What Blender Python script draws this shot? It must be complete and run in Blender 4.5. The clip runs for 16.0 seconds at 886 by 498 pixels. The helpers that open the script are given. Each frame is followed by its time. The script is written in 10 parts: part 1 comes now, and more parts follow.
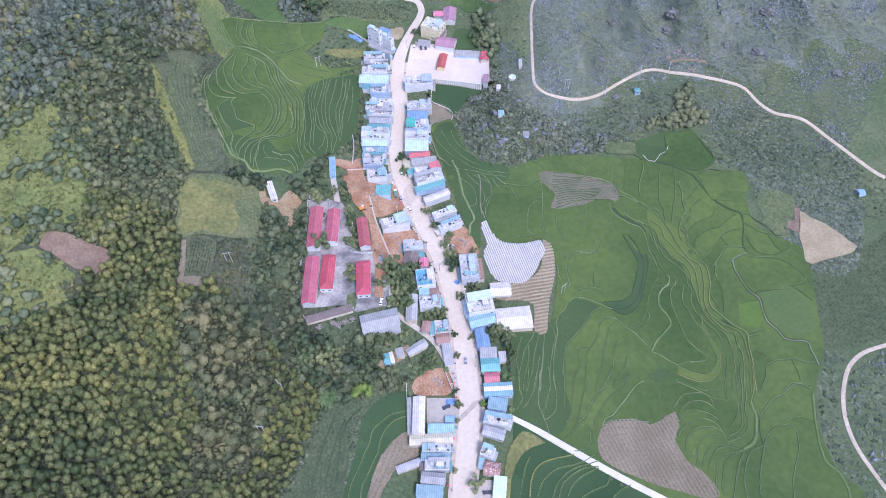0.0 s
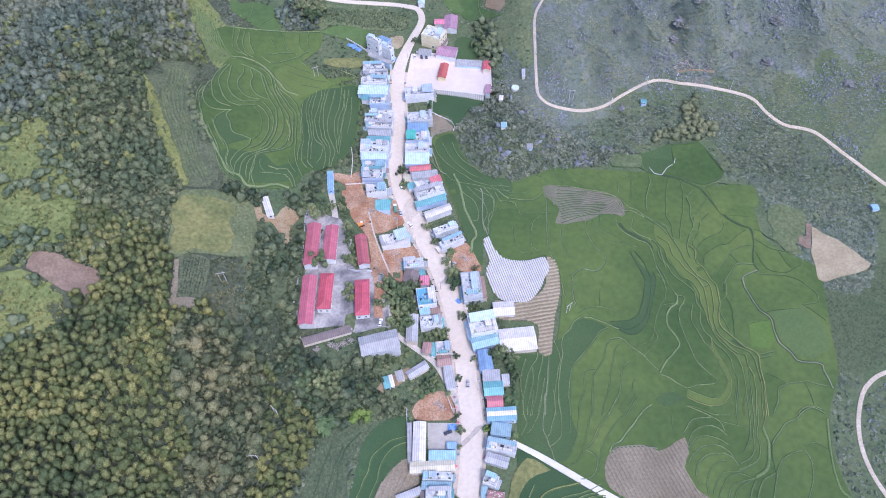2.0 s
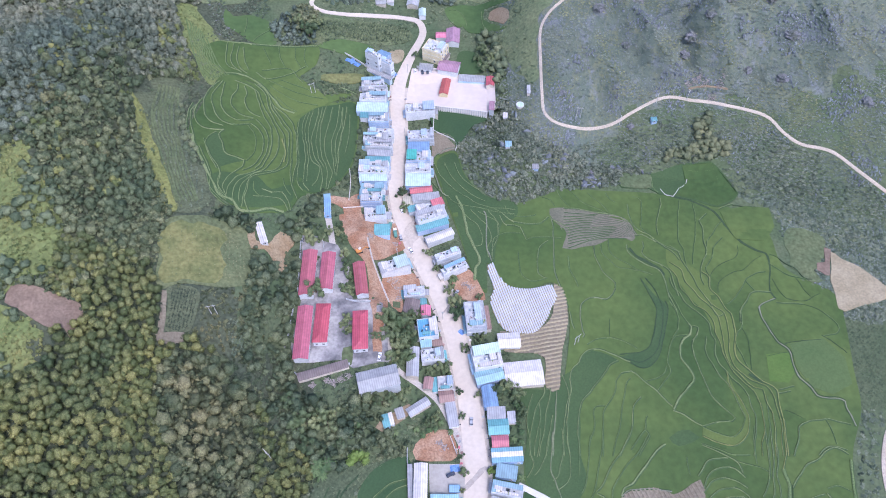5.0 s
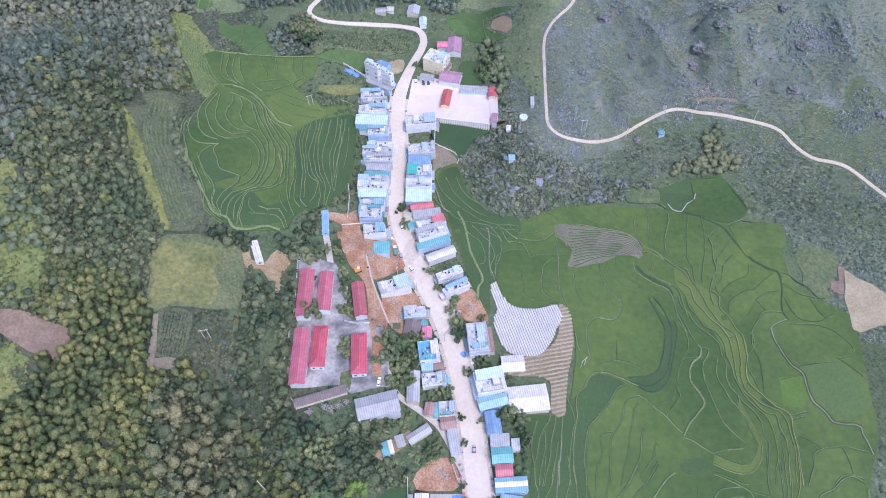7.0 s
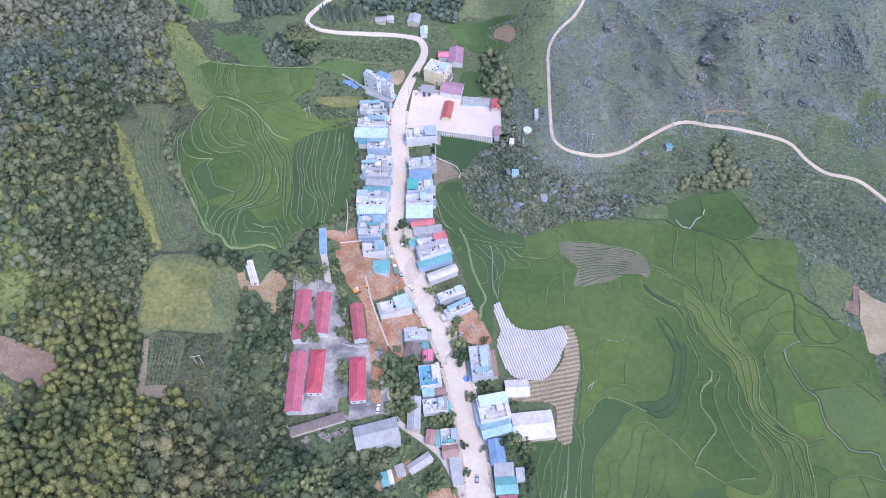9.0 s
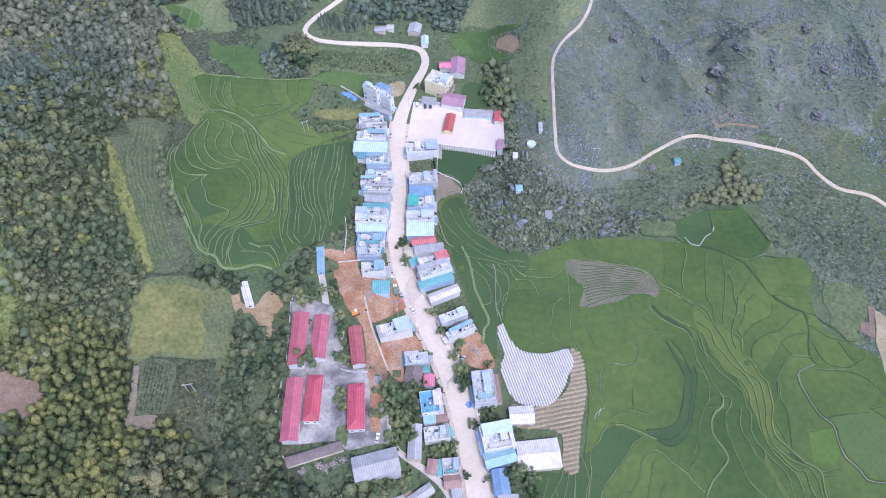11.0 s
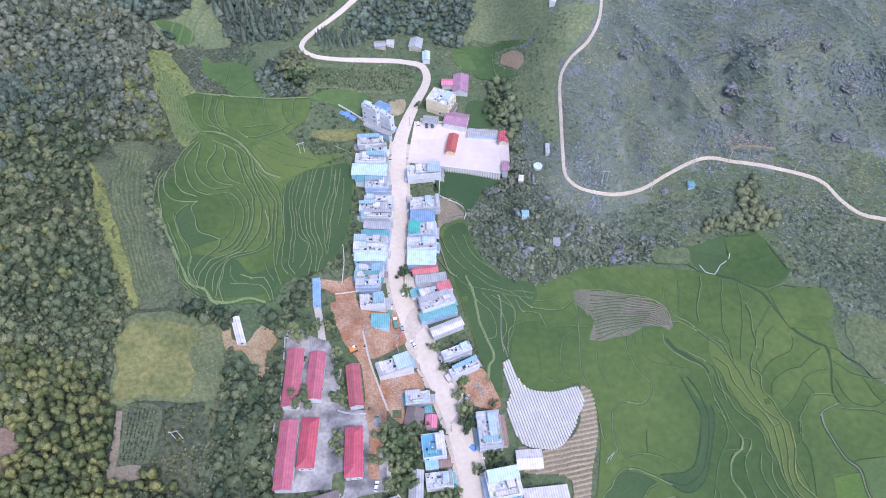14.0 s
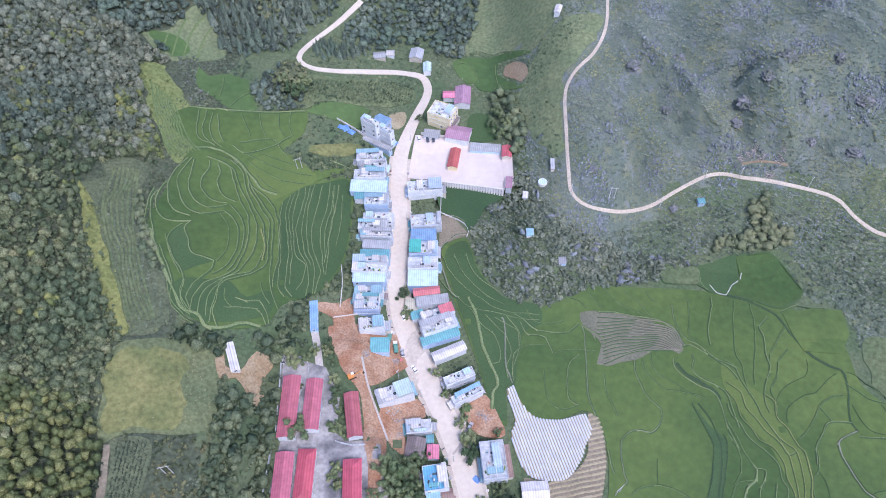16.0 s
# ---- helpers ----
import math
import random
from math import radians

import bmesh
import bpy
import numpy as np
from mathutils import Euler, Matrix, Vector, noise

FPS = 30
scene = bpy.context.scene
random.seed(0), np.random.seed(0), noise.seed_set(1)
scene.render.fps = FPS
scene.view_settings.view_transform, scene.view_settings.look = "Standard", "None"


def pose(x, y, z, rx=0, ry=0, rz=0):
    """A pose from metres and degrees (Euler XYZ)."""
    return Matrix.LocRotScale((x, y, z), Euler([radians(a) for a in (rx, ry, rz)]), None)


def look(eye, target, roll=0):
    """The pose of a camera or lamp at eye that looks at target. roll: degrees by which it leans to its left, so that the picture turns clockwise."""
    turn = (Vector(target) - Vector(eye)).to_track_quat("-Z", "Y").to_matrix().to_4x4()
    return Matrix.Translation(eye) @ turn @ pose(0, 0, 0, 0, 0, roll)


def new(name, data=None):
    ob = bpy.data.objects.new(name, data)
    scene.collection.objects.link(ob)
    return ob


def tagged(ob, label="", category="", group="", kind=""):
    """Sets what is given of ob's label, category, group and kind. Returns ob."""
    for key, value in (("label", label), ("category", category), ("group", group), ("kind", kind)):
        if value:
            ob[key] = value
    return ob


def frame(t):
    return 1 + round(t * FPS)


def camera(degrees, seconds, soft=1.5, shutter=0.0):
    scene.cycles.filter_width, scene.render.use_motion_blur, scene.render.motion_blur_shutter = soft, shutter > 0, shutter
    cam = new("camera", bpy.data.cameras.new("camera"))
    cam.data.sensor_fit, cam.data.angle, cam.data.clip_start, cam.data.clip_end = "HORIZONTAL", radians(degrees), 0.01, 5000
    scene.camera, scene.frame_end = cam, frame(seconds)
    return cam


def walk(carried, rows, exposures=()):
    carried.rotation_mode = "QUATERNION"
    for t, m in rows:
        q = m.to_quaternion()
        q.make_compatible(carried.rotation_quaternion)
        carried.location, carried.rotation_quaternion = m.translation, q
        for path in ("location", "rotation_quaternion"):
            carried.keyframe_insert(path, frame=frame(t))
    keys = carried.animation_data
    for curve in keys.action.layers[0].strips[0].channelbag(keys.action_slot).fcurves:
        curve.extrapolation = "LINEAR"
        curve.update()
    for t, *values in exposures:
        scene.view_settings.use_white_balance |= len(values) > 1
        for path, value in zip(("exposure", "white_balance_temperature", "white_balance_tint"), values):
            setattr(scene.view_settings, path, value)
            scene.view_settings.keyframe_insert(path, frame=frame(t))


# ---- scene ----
cam = camera(64.0, 16.0, soft=1.0)
PATH = [
    (0, (0.16, -12.42, 355.18), (5.03, 216.32, 27.07), -1.94),
    (0.5, (0.16, -8.60, 354.05), (5.01, 220.16, 25.96), -1.94),
    (1, (0.17, -4.78, 352.92), (4.99, 224.01, 24.85), -1.95),
    (1.5, (0.17, -0.97, 351.79), (4.97, 227.87, 23.75), -1.95),
    (2, (0.17, 2.85, 350.65), (4.94, 231.72, 22.64), -1.95),
    (2.5, (0.17, 6.66, 349.52), (4.92, 235.58, 21.53), -1.96),
    (3, (0.17, 10.48, 348.38), (4.89, 239.45, 20.43), -1.96),
    (3.5, (0.17, 14.29, 347.24), (4.86, 243.32, 19.33), -1.96),
    (4, (0.17, 18.11, 346.10), (4.82, 247.19, 18.23), -1.97),
    (4.5, (0.16, 21.92, 344.96), (4.79, 251.06, 17.13), -1.98),
    (5, (0.16, 25.73, 343.81), (4.75, 254.94, 16.03), -1.98),
    (5.5, (0.16, 29.54, 342.67), (4.71, 258.82, 14.94), -1.99),
    (6, (0.15, 33.35, 341.52), (4.67, 262.71, 13.84), -2.00),
    (6.5, (0.15, 37.16, 340.37), (4.63, 266.60, 12.75), -2.01),
    (7, (0.14, 40.97, 339.22), (4.58, 270.49, 11.65), -2.01),
    (7.5, (0.13, 44.78, 338.07), (4.54, 274.39, 10.56), -2.02),
    (8, (0.12, 48.59, 336.92), (4.49, 278.29, 9.47), -2.03),
    (8.5, (0.12, 52.39, 335.76), (4.44, 282.19, 8.39), -2.04),
    (9, (0.11, 56.20, 334.60), (4.38, 286.10, 7.30), -2.05),
    (9.5, (0.10, 60.01, 333.45), (4.33, 290.01, 6.21), -2.07),
    (10, (0.09, 63.81, 332.29), (4.27, 293.92, 5.13), -2.08),
    (10.5, (0.07, 67.62, 331.13), (4.21, 297.84, 4.05), -2.09),
    (11, (0.06, 71.42, 329.96), (4.15, 301.76, 2.97), -2.10),
    (11.5, (0.05, 75.23, 328.80), (4.09, 305.69, 1.89), -2.12),
    (12, (0.03, 79.03, 327.63), (4.03, 309.61, 0.81), -2.13),
    (12.5, (0.02, 82.83, 326.46), (3.96, 313.54, -0.27), -2.14),
    (13, (0.00, 86.63, 325.30), (3.89, 317.48, -1.35), -2.16),
    (13.5, (-0.01, 90.43, 324.12), (3.82, 321.42, -2.42), -2.17),
    (14, (-0.03, 94.23, 322.95), (3.75, 325.36, -3.49), -2.19),
    (14.5, (-0.05, 98.03, 321.78), (3.67, 329.30, -4.56), -2.21),
    (15, (-0.07, 101.83, 320.60), (3.59, 333.25, -5.63), -2.22),
    (15.5, (-0.08, 105.63, 319.43), (3.51, 337.21, -6.70), -2.24),
    (16, (-0.10, 109.43, 318.25), (3.43, 341.16, -7.77), -2.26),
]
walk(cam, [(t, look(eye, target, roll)) for t, eye, target, roll in PATH], exposures=[(0.0, 0.53, 5560, 28), (16.0, 0.51, 5600, 26)])

# ---- light: a bright hazy sky with a veiled sun ----
world = bpy.data.worlds.new("sky")
scene.world = world
world.use_nodes = True
wn = world.node_tree.nodes
sky = wn.new("ShaderNodeTexSky")
sky.sky_type, sky.sun_disc = "NISHITA", False
sky.sun_elevation, sky.sun_rotation = radians(58), radians(150)
sky.air_density, sky.dust_density = 1.4, 3.0
wn["Background"].inputs["Strength"].default_value = 0.15
world.node_tree.links.new(sky.outputs[0], wn["Background"].inputs["Color"])
sun_data = bpy.data.lights.new("sun", "SUN")
sun_data.energy, sun_data.angle, sun_data.color = 1.43, radians(9), (1.0, 0.96, 0.9)
sun = new("sun", sun_data)
sun.matrix_world = look((0, 0, 600), (0 - 318 * math.sin(radians(150)), 0 - 318 * math.cos(radians(150)), 91))

# ---- materials ----
def mat(name, a, b, scale=0.5, rough=0.8, fine=4.0, grain=0.25, bump=0.3, metal=0.0, vary=0.0, tone="", waves=0.0, spec=0.3):
    """Two colours mixed by broad noise, with fine grain, bump and, where asked, per-object or per-plant variation."""
    m = bpy.data.materials.new(name)
    m.use_nodes = True
    nt = m.node_tree
    n, ln = nt.nodes, nt.links.new
    bsdf = n["Principled BSDF"]
    geo = n.new("ShaderNodeNewGeometry")
    big, small = n.new("ShaderNodeTexNoise"), n.new("ShaderNodeTexNoise")
    big.inputs["Scale"].default_value, small.inputs["Scale"].default_value = scale, fine
    big.inputs["Detail"].default_value, small.inputs["Detail"].default_value = 4, 3
    ln(geo.outputs["Position"], big.inputs["Vector"])
    ln(geo.outputs["Position"], small.inputs["Vector"])
    ramp = n.new("ShaderNodeMapRange")
    ramp.inputs["From Min"].default_value, ramp.inputs["From Max"].default_value = 0.35, 0.65
    ln(big.outputs["Fac"], ramp.inputs["Value"])
    mix = n.new("ShaderNodeMix")
    mix.data_type = "RGBA"
    mix.inputs["A"].default_value, mix.inputs["B"].default_value = (*a, 1), (*b, 1)
    ln(ramp.outputs[0], mix.inputs["Factor"])
    hsv = n.new("ShaderNodeHueSaturation")
    ln(mix.outputs["Result"], hsv.inputs["Color"])
    val = n.new("ShaderNodeMapRange")
    val.inputs["To Min"].default_value, val.inputs["To Max"].default_value = 1 - grain, 1 + grain
    val.inputs["From Min"].default_value, val.inputs["From Max"].default_value = 0.3, 0.7
    ln(small.outputs["Fac"], val.inputs["Value"])
    last = val.outputs[0]
    if vary or tone:
        if tone:
            src = n.new("ShaderNodeAttribute")
            src.attribute_name = tone
            out = src.outputs["Fac"]
        else:
            src = n.new("ShaderNodeObjectInfo")
            out = src.outputs["Random"]
        rng = n.new("ShaderNodeMapRange")
        rng.inputs["To Min"].default_value, rng.inputs["To Max"].default_value = 1 - vary, 1 + vary
        ln(out, rng.inputs["Value"])
        mul = n.new("ShaderNodeMath")
        mul.operation = "MULTIPLY"
        ln(last, mul.inputs[0])
        ln(rng.outputs[0], mul.inputs[1])
        last = mul.outputs[0]
        hue = n.new("ShaderNodeMapRange")
        hue.inputs["To Min"].default_value, hue.inputs["To Max"].default_value = 0.5 + 0.07 * vary, 0.5 - 0.09 * vary
        ln(out, hue.inputs["Value"])
        ln(hue.outputs[0], hsv.inputs["Hue"])
    ln(last, hsv.inputs["Value"])
    ln(hsv.outputs[0], bsdf.inputs["Base Color"])
    bsdf.inputs["Roughness"].default_value = rough
    bsdf.inputs["Metallic"].default_value = metal
    bsdf.inputs["Specular IOR Level"].default_value = spec
    if bump:
        bp = n.new("ShaderNodeBump")
        bp.inputs["Strength"].default_value, bp.inputs["Distance"].default_value = bump, 0.3
        height = small.outputs["Fac"]
        if waves:
            tc = n.new("ShaderNodeTexCoord")
            wv = n.new("ShaderNodeTexWave")
            wv.inputs["Scale"].default_value, wv.inputs["Distortion"].default_value = waves, 0.0
            ln(tc.outputs["Object"], wv.inputs["Vector"])
            height = wv.outputs["Fac"]
            rib = n.new("ShaderNodeTexWave")
            rib.inputs["Scale"].default_value, rib.inputs["Distortion"].default_value = 0.285, 0.0
            ln(tc.outputs["Object"], rib.inputs["Vector"])
            band = n.new("ShaderNodeMapRange")
            band.inputs["To Min"].default_value, band.inputs["To Max"].default_value = 0.86, 1.08
            ln(rib.outputs["Fac"], band.inputs["Value"])
            rmul = n.new("ShaderNodeMath")
            rmul.operation = "MULTIPLY"
            ln(last, rmul.inputs[0])
            ln(band.outputs[0], rmul.inputs[1])
            ln(rmul.outputs[0], hsv.inputs["Value"])
        ln(height, bp.inputs["Height"])
        ln(bp.outputs[0], bsdf.inputs["Normal"])
    return m


M = {
    "floor": mat("forest_floor", (0.06, 0.078, 0.05), (0.088, 0.104, 0.062), 0.05, 0.95, 0.6, 0.4, 0.5),
    "ground": mat("rough_grass", (0.082, 0.122, 0.06), (0.118, 0.148, 0.08), 0.05, 0.95, 0.6, 0.25, 0.6),
    "road": mat("dusty_concrete", (0.565, 0.5, 0.41), (0.615, 0.555, 0.47), 0.05, 0.9, 0.5, 0.06, 0.1),
    "lane": mat("worn_concrete", (0.42, 0.39, 0.35), (0.5, 0.47, 0.43), 0.1, 0.9, 1.5, 0.16, 0.15),
    "concrete_new": mat("pale_concrete", (0.58, 0.565, 0.54), (0.66, 0.645, 0.62), 0.2, 0.85, 2.0, 0.06, 0.1),
    "track": mat("gravel_track", (0.45, 0.39, 0.305), (0.53, 0.465, 0.375), 0.1, 0.95, 1.2, 0.2, 0.3),
    "yard_slab": mat("worn_yard_concrete", (0.36, 0.35, 0.31), (0.44, 0.42, 0.38), 0.12, 0.85, 0.6, 0.1, 0.05),
    "court": mat("pale_paving", (0.595, 0.525, 0.47), (0.635, 0.57, 0.52), 0.05, 0.85, 0.3, 0.04, 0.05),
    "schoolyard": mat("stained_paving", (0.15, 0.15, 0.155), (0.4, 0.39, 0.375), 0.11, 0.9, 0.6, 0.2, 0.1),
    "rice": mat("rice", (0.059, 0.106, 0.034), (0.1, 0.15, 0.044), 0.018, 0.8, 0.3, 0.12, 0.25, spec=0.2, vary=0.1, tone="tone"),
    "rice_dark": mat("rice_dark", (0.07, 0.124, 0.044), (0.104, 0.17, 0.056), 0.02, 0.8, 0.3, 0.12, 0.25, spec=0.2, vary=0.13, tone="tone"),
    "rice_deep": mat("rice_deep", (0.036, 0.078, 0.034), (0.048, 0.094, 0.04), 0.03, 0.8, 1.0, 0.1, 0.25, spec=0.2, vary=0.13, tone="tone"),
    "rice_light": mat("rice_light", (0.1, 0.17, 0.04), (0.13, 0.2, 0.05), 0.05, 0.8, 1.0, 0.1, 0.3, spec=0.2, vary=0.13, tone="tone"),
    "rice_ripe": mat("ripening_rice", (0.085, 0.138, 0.05), (0.1, 0.15, 0.055), 0.05, 0.8, 1.0, 0.1, 0.3, spec=0.2),
    # Bund flank grass, darkened so the downhill side reads as shaded.
    "riser": mat("shaded_riser", (0.05, 0.09, 0.037), (0.064, 0.106, 0.043), 0.1, 0.95, 1.5, 0.2, 0.3),
    "bund": mat("bund_grass", (0.158, 0.21, 0.09), (0.2, 0.245, 0.115), 0.08, 0.95, 1.5, 0.3, 0.4),
    "bund_soft": mat("low_bund_grass", (0.112, 0.168, 0.064), (0.14, 0.195, 0.078), 0.08, 0.95, 1.5, 0.3, 0.4),
    "bund_pale": mat("trodden_bund", (0.18, 0.195, 0.14), (0.235, 0.24, 0.18), 0.1, 0.95, 1.5, 0.2, 0.3),
    "bund_gold": mat("yellowing_bund", (0.2, 0.225, 0.08), (0.245, 0.26, 0.095), 0.08, 0.95, 1.5, 0.3, 0.4),
    "bund_path": mat("worn_field_path", (0.15, 0.19, 0.1), (0.19, 0.215, 0.125), 0.1, 0.95, 1.5, 0.25, 0.3),
    "ditch": mat("ditch_grass", (0.034, 0.066, 0.032), (0.05, 0.085, 0.04), 0.1, 0.9, 1.5, 0.25, 0.3),
    "rice_gold": mat("yellowing_rice", (0.095, 0.142, 0.042), (0.118, 0.165, 0.048), 0.04, 0.8, 1.0, 0.1, 0.3, spec=0.2),
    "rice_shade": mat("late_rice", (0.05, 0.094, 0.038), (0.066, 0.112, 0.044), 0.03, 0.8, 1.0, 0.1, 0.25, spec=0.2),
    "bank_green": mat("bank_turf", (0.058, 0.084, 0.048), (0.082, 0.108, 0.06), 0.12, 0.95, 0.8, 0.3, 0.5),
    "fallow_green": mat("weedy_plot", (0.085, 0.108, 0.062), (0.115, 0.135, 0.075), 0.12, 0.95, 0.8, 0.3, 0.5),
    "verge": mat("yellow_verge_grass", (0.168, 0.192, 0.064), (0.21, 0.224, 0.076), 0.08, 0.95, 0.6, 0.3, 0.5),
    "meadow": mat("hay_meadow", (0.134, 0.156, 0.06), (0.208, 0.21, 0.082), 0.09, 0.95, 0.5, 0.25, 0.5),
    "weedy_hay": mat("weedy_hay", (0.108, 0.138, 0.068), (0.15, 0.172, 0.082), 0.07, 0.95, 0.6, 0.3, 0.5),
    "tan_earth": mat("trodden_tan_earth", (0.31, 0.222, 0.125), (0.37, 0.295, 0.185), 0.14, 0.95, 0.8, 0.25, 0.4),
    "slope_green": mat("hillside_grass", (0.142, 0.186, 0.066), (0.188, 0.218, 0.08), 0.06, 0.95, 0.5, 0.25, 0.5),
    "meadow_green": mat("meadow_green", (0.1, 0.135, 0.065), (0.135, 0.165, 0.08), 0.06, 0.95, 0.5, 0.3, 0.5),
    "soil": mat("dry_soil", (0.29, 0.25, 0.155), (0.365, 0.318, 0.21), 0.07, 0.95, 0.9, 0.18, 0.4),
    "brown_earth": mat("brown_earth", (0.25, 0.19, 0.12), (0.31, 0.25, 0.165), 0.07, 0.95, 0.9, 0.18, 0.4),
    "stubble": mat("stubble", (0.195, 0.17, 0.12), (0.25, 0.22, 0.16), 0.06, 0.95, 0.9, 0.2, 0.5),
    "fallow": mat("fallow_earth", (0.128, 0.134, 0.092), (0.172, 0.17, 0.12), 0.06, 0.95, 0.9, 0.2, 0.5),
    "pink_earth": mat("fresh_pink_earth", (0.19, 0.142, 0.105), (0.245, 0.187, 0.14), 0.2, 0.95, 0.9, 0.2, 0.4),
    "laterite": mat("red_earth", (0.3, 0.158, 0.09), (0.42, 0.285, 0.19), 0.13, 0.95, 1.1, 0.28, 0.6),
    "film": mat("silver_mulch_film", (0.5, 0.52, 0.57), (0.58, 0.6, 0.65), 0.2, 0.45, 2.0, 0.08, 0.2),
    "leaf": mat("forest_leaves", (0.062, 0.094, 0.054), (0.1, 0.132, 0.068), 0.05, 0.7, 1.7, 0.5, 0.0, tone="tone", vary=0.5),
    "leaf_brown": mat("mixed_wood_leaves", (0.076, 0.108, 0.056), (0.134, 0.144, 0.07), 0.05, 0.75, 1.7, 0.5, 0.0, tone="tone", vary=0.45),
    # Gap shade painted into the undergrowth; also the vegetable rows' own dark green.
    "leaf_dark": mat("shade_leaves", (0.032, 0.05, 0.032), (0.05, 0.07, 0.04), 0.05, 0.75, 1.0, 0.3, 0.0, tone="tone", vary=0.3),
    "leaf_crop": mat("crop_leaves", (0.07, 0.105, 0.055), (0.095, 0.13, 0.068), 0.03, 0.75, 2.0, 0.25, 0.0, tone="tone", vary=0.3),
    # Greyer and bluer than leaf_green: distance haze put into the leaf colour.
    "leaf_forest": mat("hazed_forest_leaves", (0.102, 0.14, 0.104), (0.174, 0.194, 0.132), 0.012, 0.75, 1.7, 0.5, 0.0, tone="tone", vary=0.34),
    # The blue cast is valley-head haze painted into these leaves.
    "leaf_wood": mat("hazed_wood_leaves", (0.082, 0.122, 0.094), (0.128, 0.166, 0.124), 0.03, 0.75, 1.7, 0.5, 0.0, tone="tone", vary=0.4),
    "hill_turf": mat("terraced_turf", (0.135, 0.176, 0.09), (0.172, 0.204, 0.105), 0.06, 0.95, 0.5, 0.25, 0.5),
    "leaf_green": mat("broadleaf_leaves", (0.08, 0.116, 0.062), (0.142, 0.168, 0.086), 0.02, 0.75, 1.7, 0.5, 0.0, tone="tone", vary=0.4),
    "leaf_gold": mat("plantation_leaves", (0.076, 0.106, 0.044), (0.155, 0.173, 0.058), 0.025, 0.7, 1.7, 0.5, 0.0, vary=0.36, tone="tone"),
    "leaf_shrub": mat("shrub_leaves", (0.1, 0.142, 0.078), (0.15, 0.186, 0.1), 0.03, 0.75, 2.0, 0.25, 0.0, tone="tone", vary=0.35),
    "leaf_spur": mat("spur_wood_leaves", (0.12, 0.158, 0.112), (0.175, 0.205, 0.145), 0.04, 0.75, 1.7, 0.5, 0.0, tone="tone", vary=0.34),
    "leaf_foot": mat("foot_scrub_leaves", (0.098, 0.138, 0.09), (0.14, 0.172, 0.115), 0.03, 0.75, 2.0, 0.25, 0.0, tone="tone", vary=0.4),
    "leaf_hill": mat("hill_grass_blades", (0.165, 0.2, 0.098), (0.22, 0.24, 0.118), 0.03, 0.75, 2.0, 0.25, 0.0, vary=0.3, tone="tone"),
    "leaf_pale": mat("pale_shrub_leaves", (0.135, 0.175, 0.062), (0.195, 0.218, 0.08), 0.03, 0.75, 2.0, 0.25, 0.0, vary=0.3, tone="tone"),
    "leaf_hay": mat("hay_stools", (0.15, 0.17, 0.085), (0.2, 0.21, 0.105), 0.06, 0.8, 2.0, 0.25, 0.0, vary=0.35, tone="tone"),
    "leaf_bamboo": mat("bamboo_leaves", (0.14, 0.172, 0.092), (0.182, 0.202, 0.108), 0.05, 0.75, 2.0, 0.25, 0.0, vary=0.25, tone="tone"),
    "shoulder": mat("dusty_shoulder", (0.46, 0.405, 0.335), (0.53, 0.475, 0.4), 0.12, 0.95, 0.8, 0.12, 0.2),
    "damp": mat("damp_concrete", (0.38, 0.345, 0.3), (0.45, 0.41, 0.36), 0.3, 0.8, 1.0, 0.1, 0.05),
    "wire": mat("galvanised_pole", (0.45, 0.45, 0.44), (0.55, 0.55, 0.53), 0.5, 0.8, 3.0, 0.1, 0.0),
    "leaf_tree": mat("tree_leaves", (0.112, 0.165, 0.076), (0.155, 0.2, 0.098), 0.1, 0.7, 2.0, 0.25, 0.0, vary=0.5),
    "leaf_own": mat("plantation_crown", (0.076, 0.106, 0.044), (0.155, 0.173, 0.058), 0.025, 0.7, 1.7, 0.5, 0.0, vary=0.36),
    "leaf_lime": mat("lime_leaves", (0.17, 0.25, 0.06), (0.2, 0.28, 0.07), 0.1, 0.7, 2.0, 0.25, 0.0, vary=0.2),
    "leaf_palm": mat("banana_leaves", (0.075, 0.13, 0.05), (0.1, 0.16, 0.065), 0.1, 0.6, 2.0, 0.25, 0.0, vary=0.3),
    "bark": mat("bark", (0.12, 0.09, 0.07), (0.2, 0.16, 0.12), 1.0, 0.95, 6.0, 0.3, 0.5),
    "rock": mat("limestone", (0.155, 0.18, 0.2), (0.222, 0.25, 0.272), 0.1, 0.95, 2.0, 0.35, 0.6, vary=0.25, tone="tone"),
    "crag": mat("limestone_crag", (0.1, 0.12, 0.09), (0.2, 0.205, 0.22), 0.25, 0.95, 1.2, 0.35, 0.5),
    # Scrub green shifted to blue, so the colour carries the hill's haze.
    "leaf_karst": mat("hazed_scrub_leaves", (0.13, 0.172, 0.132), (0.178, 0.212, 0.17), 0.03, 0.75, 2.0, 0.25, 0.0, vary=0.3, tone="tone"),
    "furrow_pale": mat("dry_furrow", (0.19, 0.178, 0.135), (0.23, 0.212, 0.165), 0.1, 0.95, 1.5, 0.2, 0.3),
    "steel": mat("galvanised_steel", (0.6, 0.62, 0.64), (0.7, 0.71, 0.73), 0.8, 0.35, 3.0, 0.1, 0.0, metal=0.8),
    "glass": mat("dark_window_glass", (0.05, 0.07, 0.09), (0.09, 0.11, 0.13), 0.6, 0.12, 2.0, 0.1, 0.0, spec=0.6),
    "frame": mat("window_frame_paint", (0.5, 0.5, 0.5), (0.6, 0.6, 0.6), 0.6, 0.5, 2.0, 0.1, 0.0),
